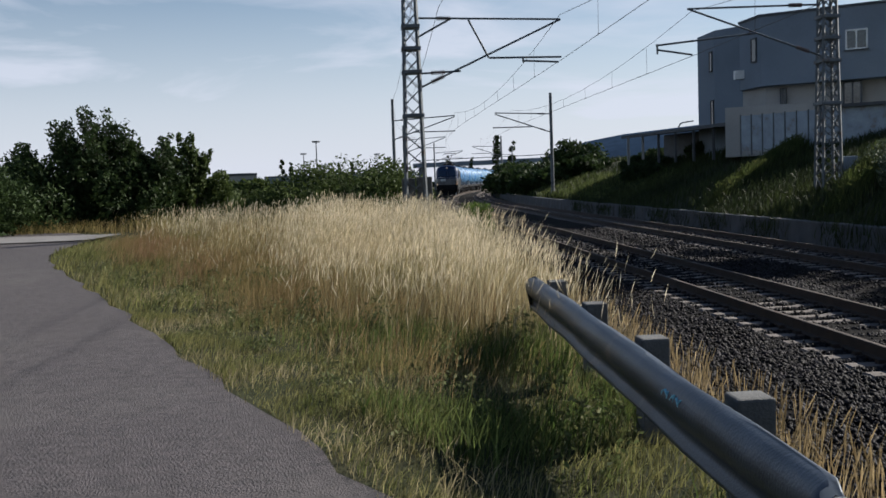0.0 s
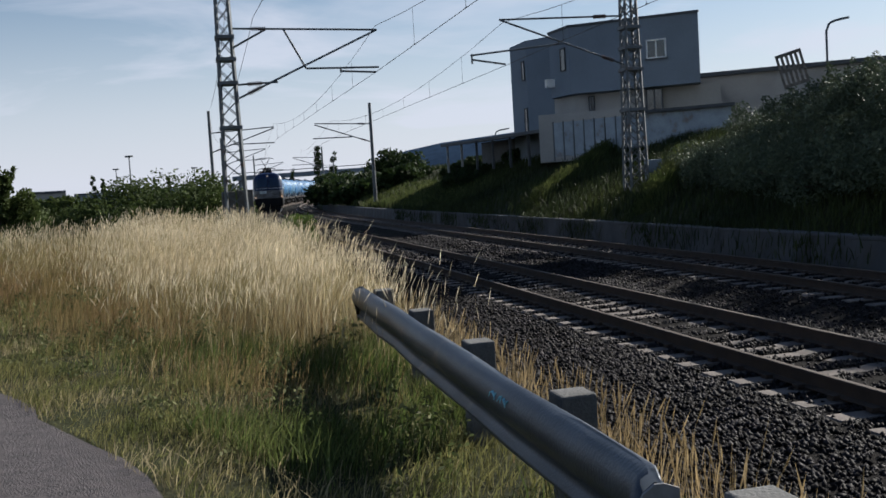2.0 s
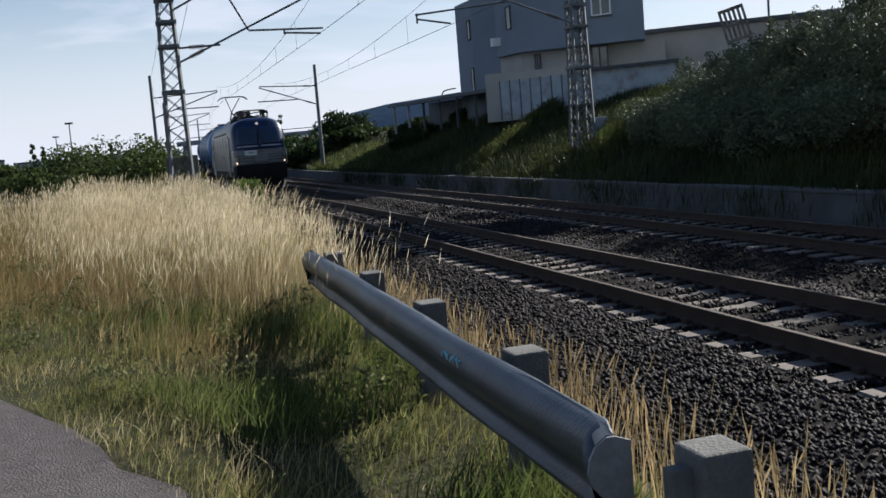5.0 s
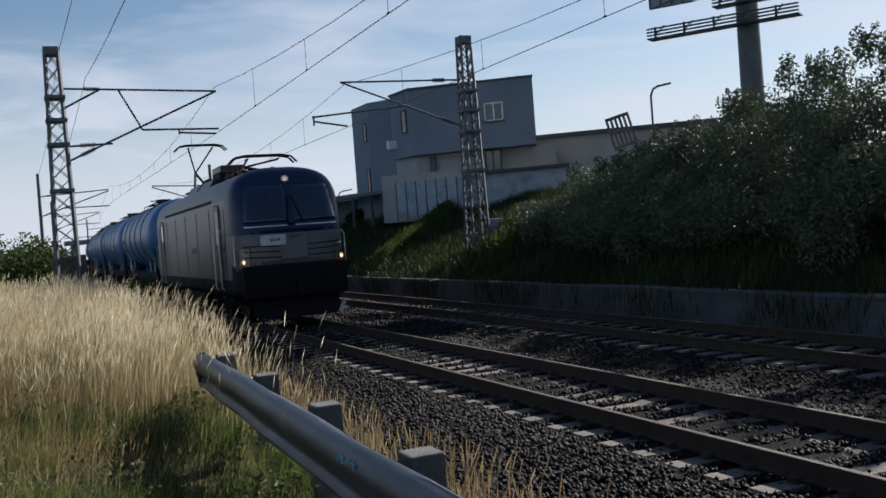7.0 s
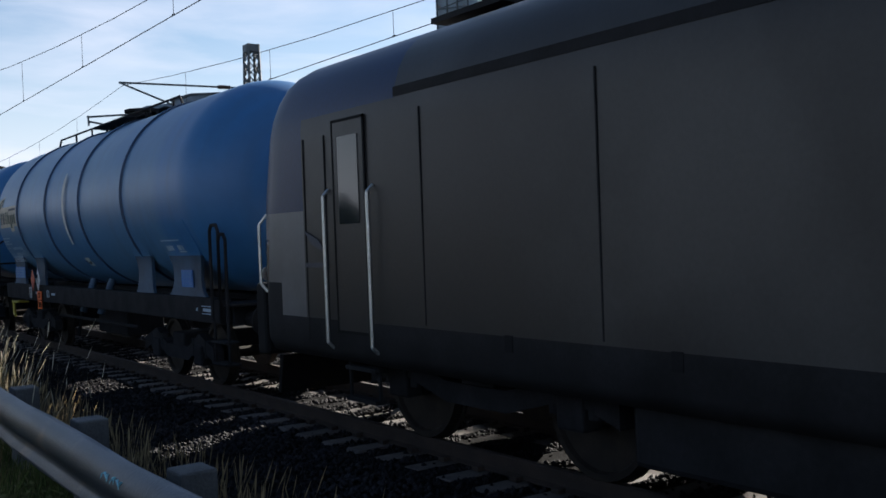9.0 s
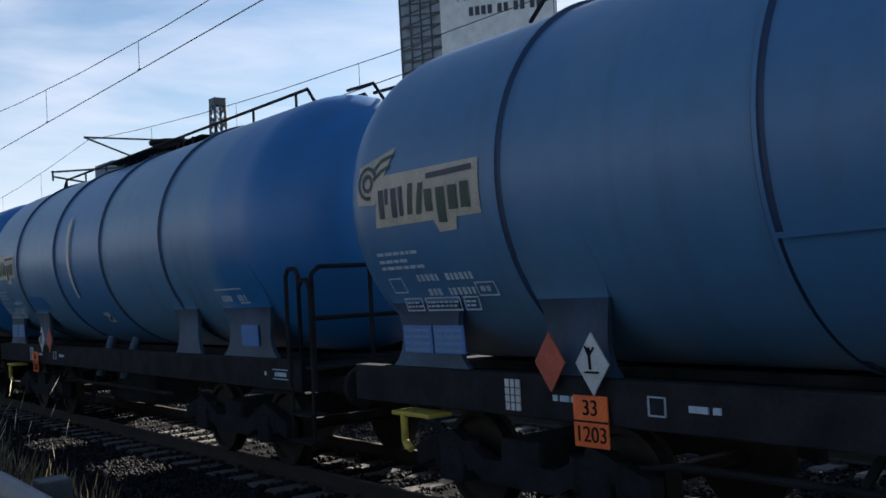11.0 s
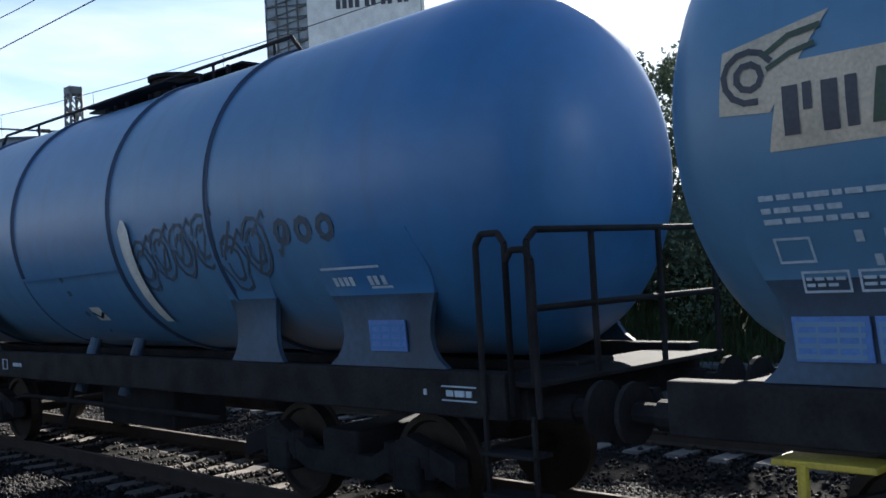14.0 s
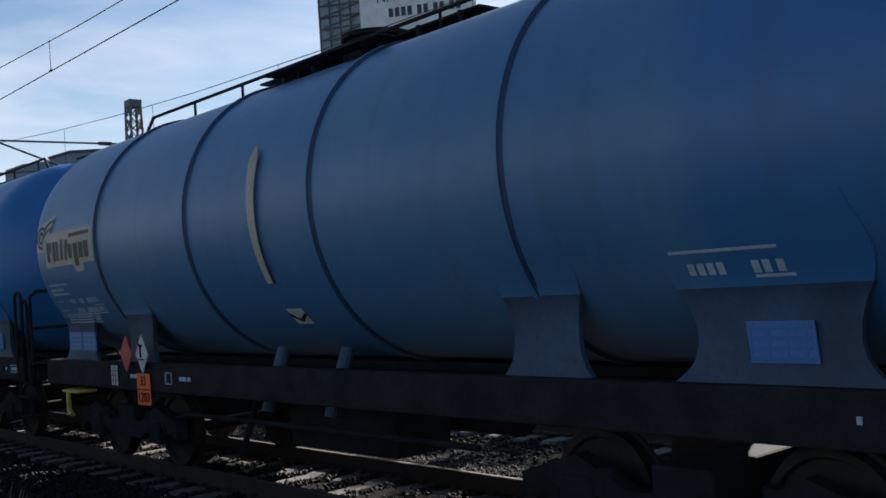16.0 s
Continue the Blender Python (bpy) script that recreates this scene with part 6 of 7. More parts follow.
    P = scatter(60000, -9, 1.7, 2.2, 18, 8, lambda x, y: (from_edge(x, y) > -0.06) * np.clip(1.4 * wave(x, y, 2.1, 7) - 0.15, 0, 1) * np.clip(1.35 - x, 0.35, 1))
    o = blades("dry_grass", P, 0.07 + 0.13 * wave(P[:, 0], P[:, 1], 3.3, 1), 0.0028, M_GRASS_PALE, 8, 1.3)
    tagged(o, "short straw among the turf", "grass", kind="stuff")
    # leafy weeds scattered through the slope
    rng = np.random.default_rng(61)
    C, Rr = [], []
    while len(C) < 900:
        x, y = rng.uniform(-7, 1.4), rng.uniform(5, 20)
        if from_edge(x, y) > 0.4 and rng.uniform() < wave(x, y, 1.9, 5) - 0.15:
            h = rng.uniform(0.05, 0.3) * min(1, from_edge(x, y) / 2)
            for g in (0.4, 1.0):
                C.append((x, y, float(land(x, y)) + h * g + 0.03))
                Rr.append(rng.uniform(0.05, 0.12))
    o = leaf_cloud("meadow_weeds", C, Rr, 20000, 0.022, M_LEAF_WEED, 61)
    tagged(o, "small leafy weeds among the meadow grass", "weeds", kind="stuff")
    # rank dry grass on the far side of the road
    P = scatter(9000, -24, -8.5, 39.5, 45, 17, lambda x, y: np.clip(wave(x, y, 1.2, 3), 0.2, 1))
    o = blades("verge_grass", P, 0.25 + 0.45 * wave(P[:, 0], P[:, 1], 1.5, 2), 0.011, M_GRASS_OLIVE, 17, 0.5, 0.4)
    tagged(o, "rank half-dry grass beyond the road", "grass", kind="stuff")
    # dry yellow stalks between barrier and ballast
    dry = lambda x, y: np.clip(1.3 - np.abs(x - 2.25) / 0.55, 0, 1) * (0.4 + 0.6 * wave(x, y, 2.5, 5))
    P = scatter(3000, 1.55, 3.0, 2.4, 13, 9, dry)
    o = blades("dry_stalks", P, 0.55, 0.003, M_STALK, 9, 0.35, 0.6)
    tagged(o, "dry yellow stalks beside the ballast", "grass", kind="stuff")
    P = scatter(3500, 1.55, 3.2, 13, 40, 10, dry)
    o = blades("dry_stalks", P, 0.58, 0.0055, M_STALK, 10, 0.35, 0.6)
    tagged(o, "dry yellow stalks beside the ballast", "grass", kind="stuff")
    # weeds hanging over the wall's coping
    P = scatter(8000, 13.36, 13.95, -4, 70, 14, lambda x, y: np.clip(wave(x, y, 0.9, 3) * 1.5 - 0.35, 0, 1))
    o = blades("wall_weeds", P, 0.34, 0.014, M_BANK_SHADED, 14, 1.2, base_z=np.full(len(P), -0.08))
    tagged(o, "weeds hanging over the retaining wall", "weeds", kind="stuff")
    P = scatter(4500, 13.18, 13.35, -4, 70, 15, lambda x, y: np.clip(wave(x, y, 1.1, 6) * 1.7 - 0.5, 0, 1))
    o = blades("wall_weeds", P, 0.34, 0.012, M_BANK_SHADED, 15, 0.7, base_z=np.random.default_rng(15).uniform(-0.75, -0.2, len(P)))
    tagged(o, "weeds growing up the retaining wall", "weeds", kind="stuff")
    # grass over the bank, coloured dark for the shade it lies in
    bank = lambda x, y: np.clip(wave(x, y, 0.35, 2) * 1.4 - 0.1, 0, 1)
    P = scatter(44000, 13.75, 24, 24, 75, 11, bank)
    P[:, 0] += bend(P[:, 1])
    o = blades("bank_grass", P, 0.5, 0.02, M_BANK_SHADED, 11, 0.7)
    tagged(o, "rank green grass on the railway bank, darkened as shaded", "grass", kind="stuff")
    # lit strips on the spurs, drawn in the lighter grass
    for (xa, ya), (xb, yb), sd in (((13.9, 41.5), (20.5, 48.0), 18), ((14.3, 30.6), (18.6, 35.6), 19)):
        rng = np.random.default_rng(sd)
        u, v = rng.uniform(0, 1, 4200), rng.normal(0, 0.28, 4200)
        P = np.stack([xa + (xb - xa) * u + 0.7 * v, ya + (yb - ya) * u - 0.7 * v], 1)
        o = blades("spur_grass", P, 0.5, 0.012, M_BANK_SUNLIT, sd, 0.6, 0.2)
        tagged(o, "grass on a spur of the bank, lightened as sunlit", "grass", kind="stuff")
    # the sunlit far slope, also in the lighter grass
    P = scatter(12000, 13.9, 18.5, 60, 95, 20, lambda x, y: np.clip(wave(x, y, 0.5, 4) + 0.2, 0, 1))
    P[:, 0] += bend(P[:, 1])
    o = blades("slope_grass", P, 0.5, 0.028, M_BANK_SUNLIT, 20, 0.6)
    tagged(o, "grass on the open slope of the bank, lightened as sunlit", "grass", kind="stuff")
    P = scatter(20000, 13.75, 40, 75, 150, 12, bank)
    P[:, 0] += bend(P[:, 1])
    o = blades("bank_grass", P, 0.6, 0.05, M_BANK_SHADED, 12, 0.7)
    tagged(o, "rank green grass on the railway bank, darkened as shaded", "grass", kind="stuff")
    P = scatter(15000, 13.75, 18.5, -4, 24, 13, lambda x, y: np.full(len(x), 0.8))
    o = blades("bank_grass", P, 0.45, 0.016, M_BANK_SHADED, 13, 0.7)
    tagged(o, "rank green grass on the railway bank, darkened as shaded", "grass", kind="stuff")


build_grass()


# ---- buildings on the bank ----
def at(az, d):
    return Vector((d * math.sin(radians(az)), d * math.cos(radians(az)), 0))


def prism(bm, corners, z0, z1):
    loft(bm, [[(p.x, p.y, z0) for p in corners], [(p.x, p.y, z1) for p in corners]])


def build_house():
    h = empty("office_building", "flat-roofed grey and cream office building above the railway", "building")
    A, B = at(28.45, 60), at(21.4, 61.5)
    n = Vector((B.y - A.y, A.x - B.x, 0)).normalized()
    if n.dot(A) < 0:
        n = -n                      # away from the camera
    C2, B2, L = at(20.3, 64), at(18.1, 70), at(18.1, 82)
    bm = bmesh.new()
    prism(bm, [A, at(28.1, 76), B + n * 16, C2 + n * 14, C2, B], 6.45, 10.45)
    part("upper_storey", bm, M_RENDER, h, "grey rendered overhanging upper storey")
    bm = bmesh.new()
    A1, B1 = A + n * 0.8, B + n * 0.9
    prism(bm, [at(29.5, 61.5), at(29.5, 75), C2 + n * 13, C2 + n * 0.6, B1], 2.5, 6.45)
    part("ground_storey", bm, M_RENDER2, h, "cream rendered ground storey")
    bm = bmesh.new()
    prism(bm, [C2 + n * 1.5, C2 + n * 12, L, B2, at(19.0, 67)], 2.5, 10.55)
    part("stair_tower", bm, M_RENDER, h, "pale grey rounded stair tower")
    d = (A - B).normalized()
    bm = bmesh.new()
    for p, q, z in ((B - d * 0.05, A + d * 0.05, 10.45),):
        bar(bm, (p.x, p.y, z + 0.02) , (q.x, q.y, z + 0.02), 0.16, 0.14)
    bar(bm, (C2.x, C2.y, 10.47), (B.x, B.y, 10.47), 0.16, 0.14)
    part("roof_edge", bm, M_ROOFTRIM, h)

    def window(c, w, z0, z1, name="window", trim=M_WHITE, label="white framed window"):
        m = Matrix.Translation((c.x, c.y, 0)) @ Matrix.Rotation(math.atan2(d.y, d.x), 4, "Z")
        bm = bmesh.new()
        for x0, x1, a, b in ((-w / 2, w / 2, z0, z0 + 0.08), (-w / 2, w / 2, z1 - 0.08, z1), (-w / 2, -w / 2 + 0.08, z0, z1), (w / 2 - 0.08, w / 2, z0, z1), (-0.04, 0.04, z0, z1)):
            box(bm, x0, -0.06, a, x1, 0.04, b, m=m)
        f = part(name, bm, trim, h, label)
        for sx in (-1, 1):
            bm = bmesh.new()
            box(bm, min(0, sx * w / 2), -0.02, z0, max(0, sx * w / 2), 0.0, z1, m=m)
            part("pane", bm, M_GLASS, f)
        bm = bmesh.new()
        box(bm, -w / 2 - 0.08, -0.12, z0 - 0.07, w / 2 + 0.08, 0.0, z0, m=m)
        part("sill", bm, M_ROOFTRIM, f)

    f = lambda az: A + (B - A) * ((28.45 - az) / (28.45 - 21.4)) - n * 0.03
    window(f(26.2), 1.15, 8.05, 9.15)
    window(f(25.85) + n * 0.85, 1.0, 5.1, 6.4, trim=M_ROOFTRIM, label="dark framed window")
    window(f(22.35) + n * 0.85, 0.35, 5.0, 6.3, trim=M_ROOFTRIM, label="narrow dark window")
    # windows and an air conditioner on the tower and the side of the upper storey
    def side_window(p, q, g, w, z0, z1):
        c, e = p.lerp(q, g), (q - p).normalized()
        o = Vector((e.y, -e.x, 0))
        o = o if o.dot(c) < 0 else -o
        m = Matrix.Translation((c.x + o.x * 0.03, c.y + o.y * 0.03, 0)) @ Matrix.Rotation(math.atan2(e.y, e.x), 4, "Z")
        bm = bmesh.new()
        for x0, x1, a, b in ((-w / 2, w / 2, z0, z0 + 0.07), (-w / 2, w / 2, z1 - 0.07, z1), (-w / 2, -w / 2 + 0.07, z0, z1), (w / 2 - 0.07, w / 2, z0, z1)):
            box(bm, x0, -0.05, a, x1, 0.05, b, m=m)
        fr = part("window", bm, M_ROOFTRIM, h, "narrow dark window")
        bm = bmesh.new()
        box(bm, -w / 2, -0.02, z0, w / 2, 0.02, z1, m=m)
        part("pane", bm, M_GLASS, fr)

    side_window(C2, B, 0.7, 0.7, 7.9, 9.3)
    T2 = at(19.0, 67)
    side_window(B2, T2, 0.8, 0.5, 8.0, 9.3)
    side_window(B2, T2, 0.85, 0.5, 4.6, 6.2)
    bm = bmesh.new()
    c = C2.lerp(B, 0.1) - n * 0.2
    bar(bm, (c.x, c.y, 7.1), (c.x, c.y, 7.6), 0.8, 0.35)
    part("air_conditioner", bm, M_WHITE, h, "white air conditioner on the wall")
    # the long lower hall behind
    bm = bmesh.new()
    prism(bm, [at(28.3, 66), at(28.3, 90), at(45, 90), at(45, 66)], 2.5, 7.2)
    hall = part("hall", bm, M_RENDER2, h, "long low cream hall")
    bm = bmesh.new()
    prism(bm, [at(28.0, 65.7), at(28.0, 90), at(45, 90), at(45, 65.7)], 7.2, 7.45)
    part("roof", bm, M_ROOFTRIM, h)
    # low annexe in front
    bm = bmesh.new()
    prism(bm, [at(19.5, 58), at(19.5, 63.5), at(24.0, 61), at(24.0, 57)], 2.4, 5.1)
    part("annexe", bm, M_RENDER2, h, "cream low annexe")


build_house()


def build_yard():
    # sheet metal fence and sheds along the top of the bank
    f = empty("metal_fence", "weathered blue-grey sheet metal fence on the bank", "fence")
    for k in range(9):
        p0, q0 = at(20.3, 54), at(25.6, 51)
        p, q = p0.lerp(q0, k / 9), p0.lerp(q0, (k + 0.985) / 9)
        bm = bmesh.new()
        d = (q - p).normalized()
        nn = Vector((-d.y, d.x, 0)) * 0.03
        loft(bm, [[p + Vector((0, 0, 2.6)), q + Vector((0, 0, 2.6)), q + nn + Vector((0, 0, 2.6)), p + nn + Vector((0, 0, 2.6))], [p + Vector((0, 0, 4.4)), q + Vector((0, 0, 4.4)), q + nn + Vector((0, 0, 4.4)), p + nn + Vector((0, 0, 4.4))]])
        part("panel", bm, M_SHED, f)
        bm = bmesh.new()
        bar(bm, (p.x, p.y, 2.4), (p.x, p.y, 4.45), 0.06)
        part("post", bm, M_MAST, f)
    s = empty("garage", "low blue-grey sheet metal garage above the bank", "shed")
    bm = bmesh.new()
    prism(bm, [at(25.4, 50), at(25.4, 54), at(30, 53), at(30, 49)], 2.3, 4.35)
    part("wall_shell", bm, M_SHED, s)
    bm = bmesh.new()
    prism(bm, [at(25.2, 49.7), at(25.2, 54.3), at(30.2, 53.3), at(30.2, 48.7)], 4.35, 4.5)
    part("roof", bm, M_ROOFTRIM, s)
    c = empty("canopy", "long open canopy roof on posts beside the building", "shed")
    bm = bmesh.new()
    p, q = at(13.9, 74), at(19.5, 60)
    n = Vector((0.95, 0.3, 0)) * 4
    loft(bm, [[p + Vector((0, 0, 4.2)), q + Vector((0, 0, 4.2)), q + n + Vector((0, 0, 4.5)), p + n + Vector((0, 0, 4.5))], [p + Vector((0, 0, 4.4)), q + Vector((0, 0, 4.4)), q + n + Vector((0, 0, 4.7)), p + n + Vector((0, 0, 4.7))]])
    part("roof", bm, M_ROOFTRIM, c)
    for k in range(6):
        r = p.lerp(q, (k + 0.2) / 6)
        bm = bmesh.new()
        bar(bm, (r.x + 0.3, r.y, 2.3), (r.x + 0.3, r.y, 4.22), 0.14)
        # posts from the third on are coloured dark for the canopy's shade
        part("post", bm, M_RENDER2 if k < 2 else M_ROOFTRIM, c)
    bm = bmesh.new()
    prism(bm, [p + n * 0.9, p + n, q + n, q + n * 0.9], 2.2, 4.4)
    # wall coloured dark to stand for the shade under the roof
    part("back_wall", bm, M_ROOFTRIM, c)


build_yard()


def build_billboard():
    b = empty("billboard", "large billboard on a tall steel column above the hedge", "billboard")
    c = at(40.35, 45)
    P = at(35.2, 45.6)
    Q = at(44.25, 43.6)
    bm = bmesh.new()
    rod(bm, (c.x, c.y, 2.5), (c.x, c.y, 10.6), 0.5, 20, 0.46)
    part("column", bm, M_MAST, b, "blue-grey steel column")
    d = (Q - P).normalized()
    n = Vector((d.y, -d.x, 0))
    if n.dot(P) > 0:
        n = -n                    # towards the camera
    bm = bmesh.new()
    for z in (9.55,):
        for p0, p1, off, up in ((P, P.lerp(Q, 0.88), n * 0.5, 0.0), (P.lerp(Q, 0.42), Q + d * 1.0, n * 0.9, 0.8)):
            for dz in (0.0, 0.14, 0.28, 0.42):
                bar(bm, p0 + off + Vector((0, 0, z + up + dz - 0.2)), p1 + off + Vector((0, 0, z + up + dz - 0.2)), 0.1, 0.06)
            bar(bm, p0 + off - n * 0.3 + Vector((0, 0, z + up - 0.2)), p1 + off - n * 0.3 + Vector((0, 0, z + up - 0.2)), 0.7, 0.05)
            for g in range(5):
                q = p0.lerp(p1, (g + 0.3) / 5) + off
                bar(bm, q + Vector((0, 0, z + up - 0.25)), q + Vector((0, 0, z + up + 0.28)), 0.07)
                bar(bm, q - n * 0.1 + Vector((0, 0, z + up)), q - n * 1.2 + Vector((0, 0, z + up + 0.5)), 0.07)
    part("catwalk", bm, M_ZINC, b, "galvanised catwalk")
    bm = bmesh.new()
    R = P.lerp(Q, 0.27)
    loft(bm, [[R + Vector((0, 0, 10.75)), Q + Vector((0, 0, 10.75)), Q - n * 0.12 + Vector((0, 0, 10.75)), R - n * 0.12 + Vector((0, 0, 10.75))], [R + Vector((0, 0, 16.5)), Q + Vector((0, 0, 16.5)), Q - n * 0.12 + Vector((0, 0, 16.5)), R - n * 0.12 + Vector((0, 0, 16.5))]])
    part("sheet", bm, M_WHITE, b, "pale blank advertising sheet")
    bm = bmesh.new()
    for k in range(5):
        p = P.lerp(R, k / 4)
        bar(bm, p - n * 0.1 + Vector((0, 0, 10.75)), p - n * 0.1 + Vector((0, 0, 16.5)), 0.06)
    for k in range(12):
        z = 10.75 + 5.75 * k / 11
        bar(bm, P - n * 0.1 + Vector((0, 0, z)), R - n * 0.1 + Vector((0, 0, z)), 0.05)
        bar(bm, P - n * 0.16 + Vector((0, 0, z)), R - n * 0.16 + Vector((0, 0, min(z + 0.5, 16.5))), 0.05)
    tagged(part("frame", bm, M_MAST, b, "bare steel lattice frame"), kind="stuff")
    bm = bmesh.new()
    loft(bm, [[P - n * 0.2 + Vector((0, 0, z)), R - n * 0.2 + Vector((0, 0, z)), R - n * 0.26 + Vector((0, 0, z)), P - n * 0.26 + Vector((0, 0, z))] for z in (10.75, 16.5)])
    part("backing", bm, M_SHED, b, "blue-grey sheet backing")
    face = Matrix.Translation((0, 0, 0)) @ Matrix(((d.x, 0, n.x, 0), (d.y, 0, n.y, 0), (0, 1, 0, 0), (0, 0, 0, 1)))
    c = P.lerp(Q, 0.66) + n * 0.02
    letters("lettering", "NA PREN\u00c1JOM", 0.62, Matrix.Translation((c.x, c.y, 14.35)) @ face, M_INK2, b)
    x = 0
    for k, wd in enumerate((0.25, 0.25, 0.25, 0.25, 0, 0.25, 0.25, 0, 0.25, 0.25, 0, 0.25, 0.25)):
        if wd:
            bm = bmesh.new()
            a = P.lerp(Q, 0.455) + d * x + n * 0.01
            e = a + d * 0.2
            loft(bm, [[(a.x, a.y, 13.45), (e.x, e.y, 13.45), (e.x + n.x * 0.02, e.y + n.y * 0.02, 13.45), (a.x + n.x * 0.02, a.y + n.y * 0.02, 13.45)], [(a.x, a.y, 13.85), (e.x, e.y, 13.85), (e.x + n.x * 0.02, e.y + n.y * 0.02, 13.85), (a.x + n.x * 0.02, a.y + n.y * 0.02, 13.85)]])
            part("number_bar", bm, M_INK2, b)
        x += 0.29 if wd else 0.16
    return b


build_billboard()


# ---- the distance ----
def poplar(az, d, h, seed):
    t = empty("poplar", "slim dark poplar on the horizon", "tree", "poplars on the horizon", at=tuple(at(az, d)))
    bm = bmesh.new()
    rod(bm, (0, 0, -0.5), (0, 0, h * 0.9), h * 0.02, 6, h * 0.006)
    part("trunk", bm, M_BARK, t)
    rnd = random.Random(seed)
    C, Rr = [], []
    for k in range(16):
        f = rnd.uniform(0.12, 1.0)
        C.append((rnd.uniform(-.04, .04) * h, rnd.uniform(-.04, .04) * h, h * f))
        Rr.append(h * 0.10 * (1.15 - f * 0.75))
    leaf_cloud("crown", C, Rr, 3200, h * 0.022, M_LEAF_DARK, seed, t)


def lamp_mast(az, d, top, heads):
    t = empty("floodlight_mast", "tall thin floodlight mast with a round head", "lamp post", "floodlight masts", at=tuple(at(az, d)))
    bm = bmesh.new()
    rod(bm, (0, 0, -1), (0, 0, top), 0.28, 8, 0.16)
    part("mast", bm, M_MAST, t)
    bm = bmesh.new()
    rod(bm, (0, 0, top), (0, 0, top + 0.5), 1.2, 12, 1.3)
    part("head", bm, M_MAST, t)


def far_building(az0, az1, d, z0, z1, mat, label, rows=0):
    b = empty("far_building", label, "building", "buildings on the horizon")
    p, q = at(az0, d), at(az1, d)
    n = (p + q).normalized() * 14
    bm = bmesh.new()
    prism(bm, [p, p + n, q + n, q], z0, z1)
    part("wall", bm, mat, b)
    bm = bmesh.new()
    prism(bm, [p - n * 0.02, p + n * 1.02, q + n * 1.02, q - n * 0.02], z1, z1 + 0.5)
    part("roof", bm, M_ROOFTRIM, b)
    dd = (q - p).normalized()
    L = (q - p).length
    for r in range(rows):
        for k in range(max(int(L / 3.2), 1)):
            c = p + dd * (1.6 + 3.2 * k) - n.normalized() * 0.05
            z = z0 + 1.2 + 3.0 * r
            bm = bmesh.new()
            bar(bm, (c.x, c.y, z), (c.x, c.y, z + 1.5), 1.5, 0.12)
            part("window", bm, M_GLASS, b)


def build_horizon():
    for k, (az, d, h) in enumerate([(-5.2, 420, 12.5), (-4.7, 420, 11.5), (-2.0, 430, 11.5), (-1.3, 430, 11), (-0.9, 440, 10.5), (0.9, 400, 9.5), (4.1, 300, 9), (6.95, 260, 13), (7.8, 260, 11.5), (-9.2, 300, 7.5), (5.5, 340, 9.5)]):
        poplar(az, d, h, 400 + k)
    for az, d, top in ((-3.25, 330, 15.5), (-3.98, 420, 14.5), (0.14, 420, 13.5)):
        lamp_mast(az, d, top, 1)
    far_building(-8.4, -6.6, 230, -0.5, 4.4, M_RENDER2, "white flat-roofed building on the horizon", 1)
    far_building(-9.6, -8.5, 260, -0.5, 3.0, M_RENDER2, "low cream building on the horizon", 1)
    far_building(-6.2, 2.2, 420, 0, 5.5, M_RENDER, "long grey low hall on the horizon")
    v = empty("viaduct", "long pale road viaduct crossing the line", "bridge")
    p, q = at(2.2, 380), at(13, 340)
    bm = bmesh.new()
    prism(bm, [p, p + Vector((0, 9, 0)), q + Vector((0, 9, 0)), q], 7.0, 8.6)
    part("deck", bm, M_RENDER, v)
    bm = bmesh.new()
    bar(bm, p + Vector((0, 0, 9.6)), q + Vector((0, 0, 9.6)), 0.25)
    part("parapet", bm, M_MAST, v)
    for k in range(7):
        r = p.lerp(q, (k + 0.3) / 7) + Vector((0, 4.5, 0))
        bm = bmesh.new()
        rod(bm, (r.x, r.y, -1), (r.x, r.y, 7.0), 0.8, 10)
        part("pier", bm, M_RENDER, v)
    rnd = random.Random(77)
    for k in range(16):
        az = rnd.uniform(-10, 8)
        d = rnd.uniform(150, 280)
        if abs(az - 4.5) < 4:
            d = 300
        bush(*at(az, d)[:2], 0, rnd.uniform(4, 9), 3, rnd.uniform(1.8, 3.4), M_LEAF_DARK if k % 3 else M_LEAF, 500 + k, 1500, 0.5, "distant dark tree belt", "distant tree belts")


build_horizon()


def street_lamp(az, d, z0, z1, reach):
    t = empty("street_lamp", "thin grey street lamp with a curved arm", "street lamp", "street lamps", at=tuple(at(az, d)))
    e = at(az + 90, reach)
    bm = bmesh.new()
    tube(bm, [(0, 0, z0), (0, 0, z1 - 0.5), (e.x * 0.15, e.y * 0.15, z1 - 0.12), (e.x * 0.4, e.y * 0.4, z1), (e.x * 0.75, e.y * 0.75, z1 + 0.05)], 0.06, 8)
    part("column", bm, M_ZINC, t)
    bm = bmesh.new()
    bar(bm, (e.x * 0.7, e.y * 0.7, z1 + 0.05), (e.x * 1.15, e.y * 1.15, z1 + 0.1), 0.2, 0.1)
    part("lantern", bm, M_ZINC, t)


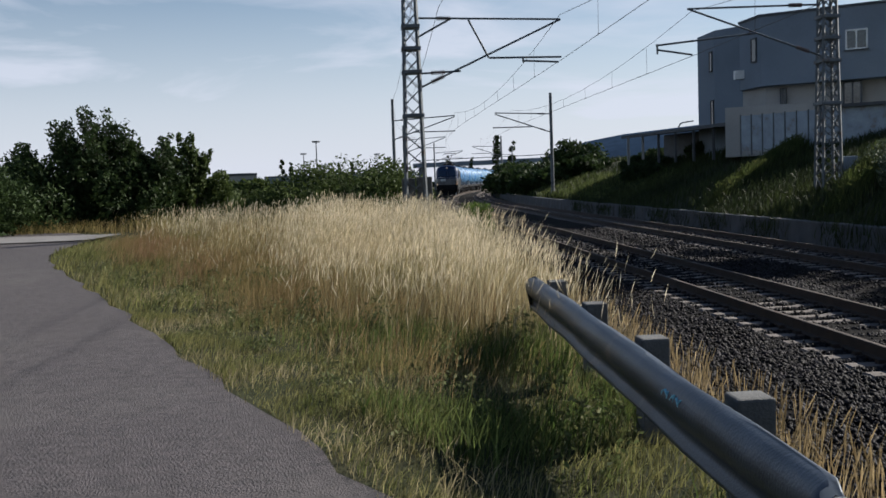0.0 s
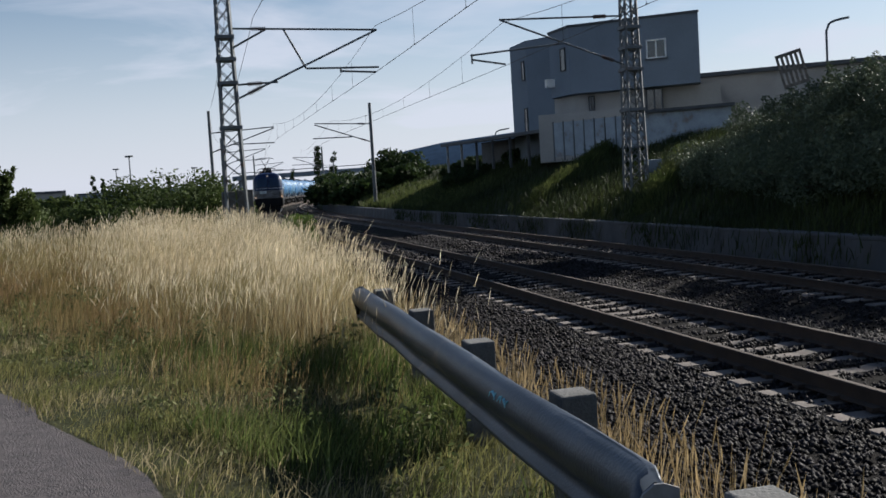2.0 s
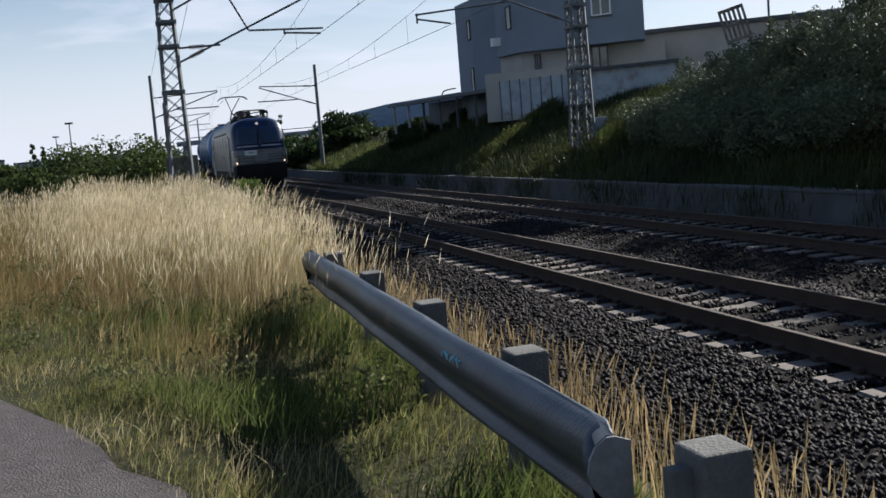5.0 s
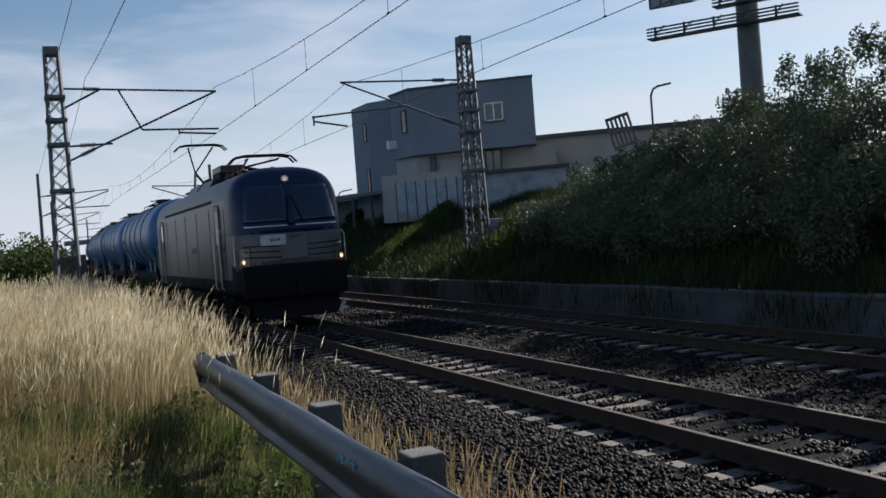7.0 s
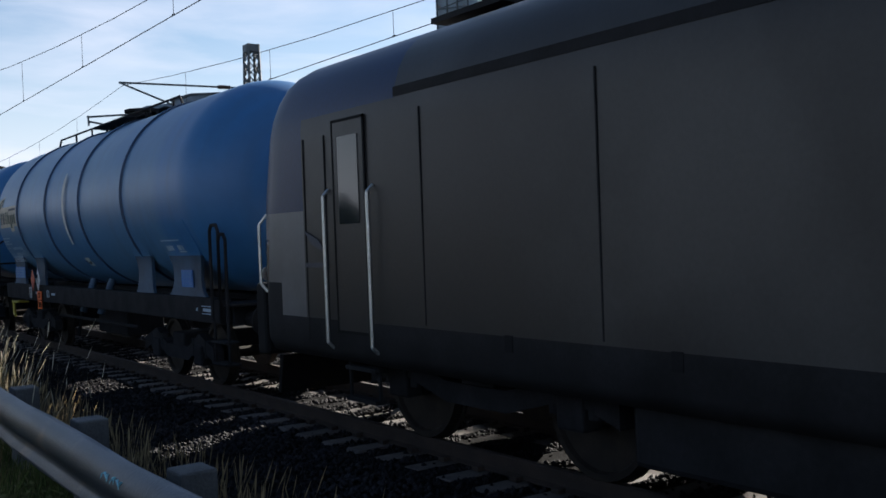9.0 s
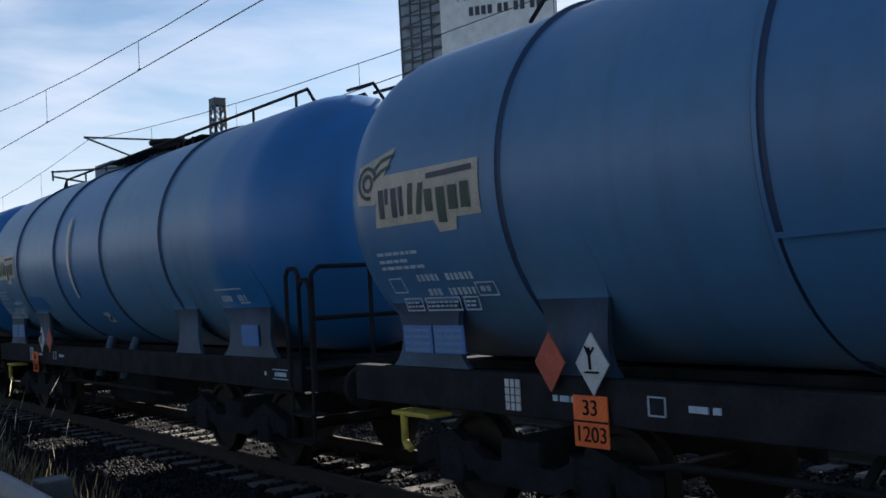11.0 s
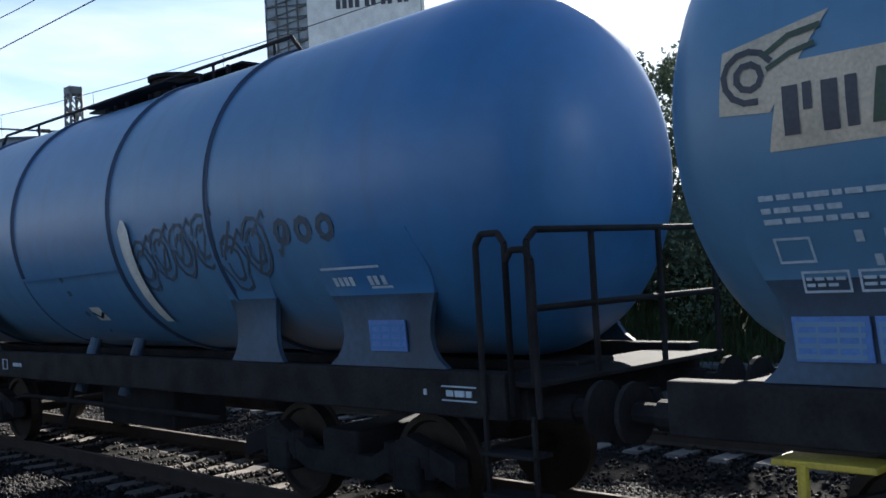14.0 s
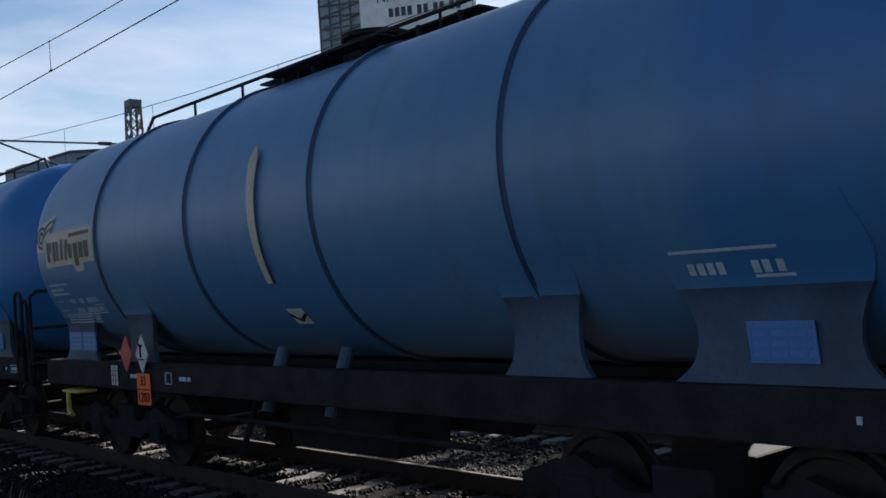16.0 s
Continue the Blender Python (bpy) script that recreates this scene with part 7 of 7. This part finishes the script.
street_lamp(34.95, 58, 3.0, 8.9, 1.0)
street_lamp(17.0, 95, 3.0, 6.2, 1.2)


def build_pallet():
    t = empty("pallet", "weathered wooden pallet propped up in the hedge", "pallet")
    t.matrix_basis = Matrix.Translation(at(33.2, 28.5) + Vector((0, 0, 4.05))) @ pose(0, 0, 0, 6, -14, -34)
    for k in range(6):
        bm = bmesh.new()
        x = -0.30 + 0.60 * k / 5
        box(bm, x - 0.035, -0.02, -0.45, x + 0.035, 0.0, 0.45, 0.003)
        part("slat", bm, M_WOOD, t)
    for z in (-0.41, 0.0, 0.41):
        bm = bmesh.new()
        box(bm, -0.335, 0.002, z - 0.045, 0.335, 0.10, z + 0.045, 0.003)
        part("bearer", bm, M_WOOD, t)


build_pallet()


def build_far():
    bm = bmesh.new()
    azs = np.arange(-60, 75, 0.5)
    prof = np.interp(azs, [-60, 6, 9, 10.3, 12, 14, 18, 24, 40, 75], [0.0, 0.0, 0.7, 1.5, 1.95, 2.27, 2.6, 3.0, 3.0, 3.0])
    lo = [bm.verts.new(at(a, 2600) + Vector((0, 0, -5))) for a in azs]
    hi = [bm.verts.new(at(a, 2900) + Vector((0, 0, 1.6 + 2900 * math.tan(radians(p))))) for a, p in zip(azs, prof)]
    bk = [bm.verts.new(at(a, 3400) + Vector((0, 0, -5))) for a in azs]
    for i in range(len(azs) - 1):
        bm.faces.new((lo[i], lo[i + 1], hi[i + 1], hi[i])).smooth = True
        bm.faces.new((hi[i], hi[i + 1], bk[i + 1], bk[i]))
    tagged(part("backdrop", bm, M_HILL), "far wooded hills with haze blue put into their colour", "hill", kind="structure")


build_far()


def motions():
    for thing, behind in MOVING:
        rows = []
        for t in TIMES:
            y = front(t) + behind
            rows.append((t, pose(XT + float(bend(y)), y, ZR, 0, 0, bend_turn(y))))
        walk(thing, rows)
    # wheels roll under 90 degrees from row to row
    steps = [i / FPS for i in range(0, 16 * FPS + 1)]
    for ob, y, r, vehicle in WHEELS:
        walk(ob, [(t, pose(0, y, r, math.degrees((front(0) - front(t)) / r) % 360.0, 0, 0)) for t in steps])


motions()
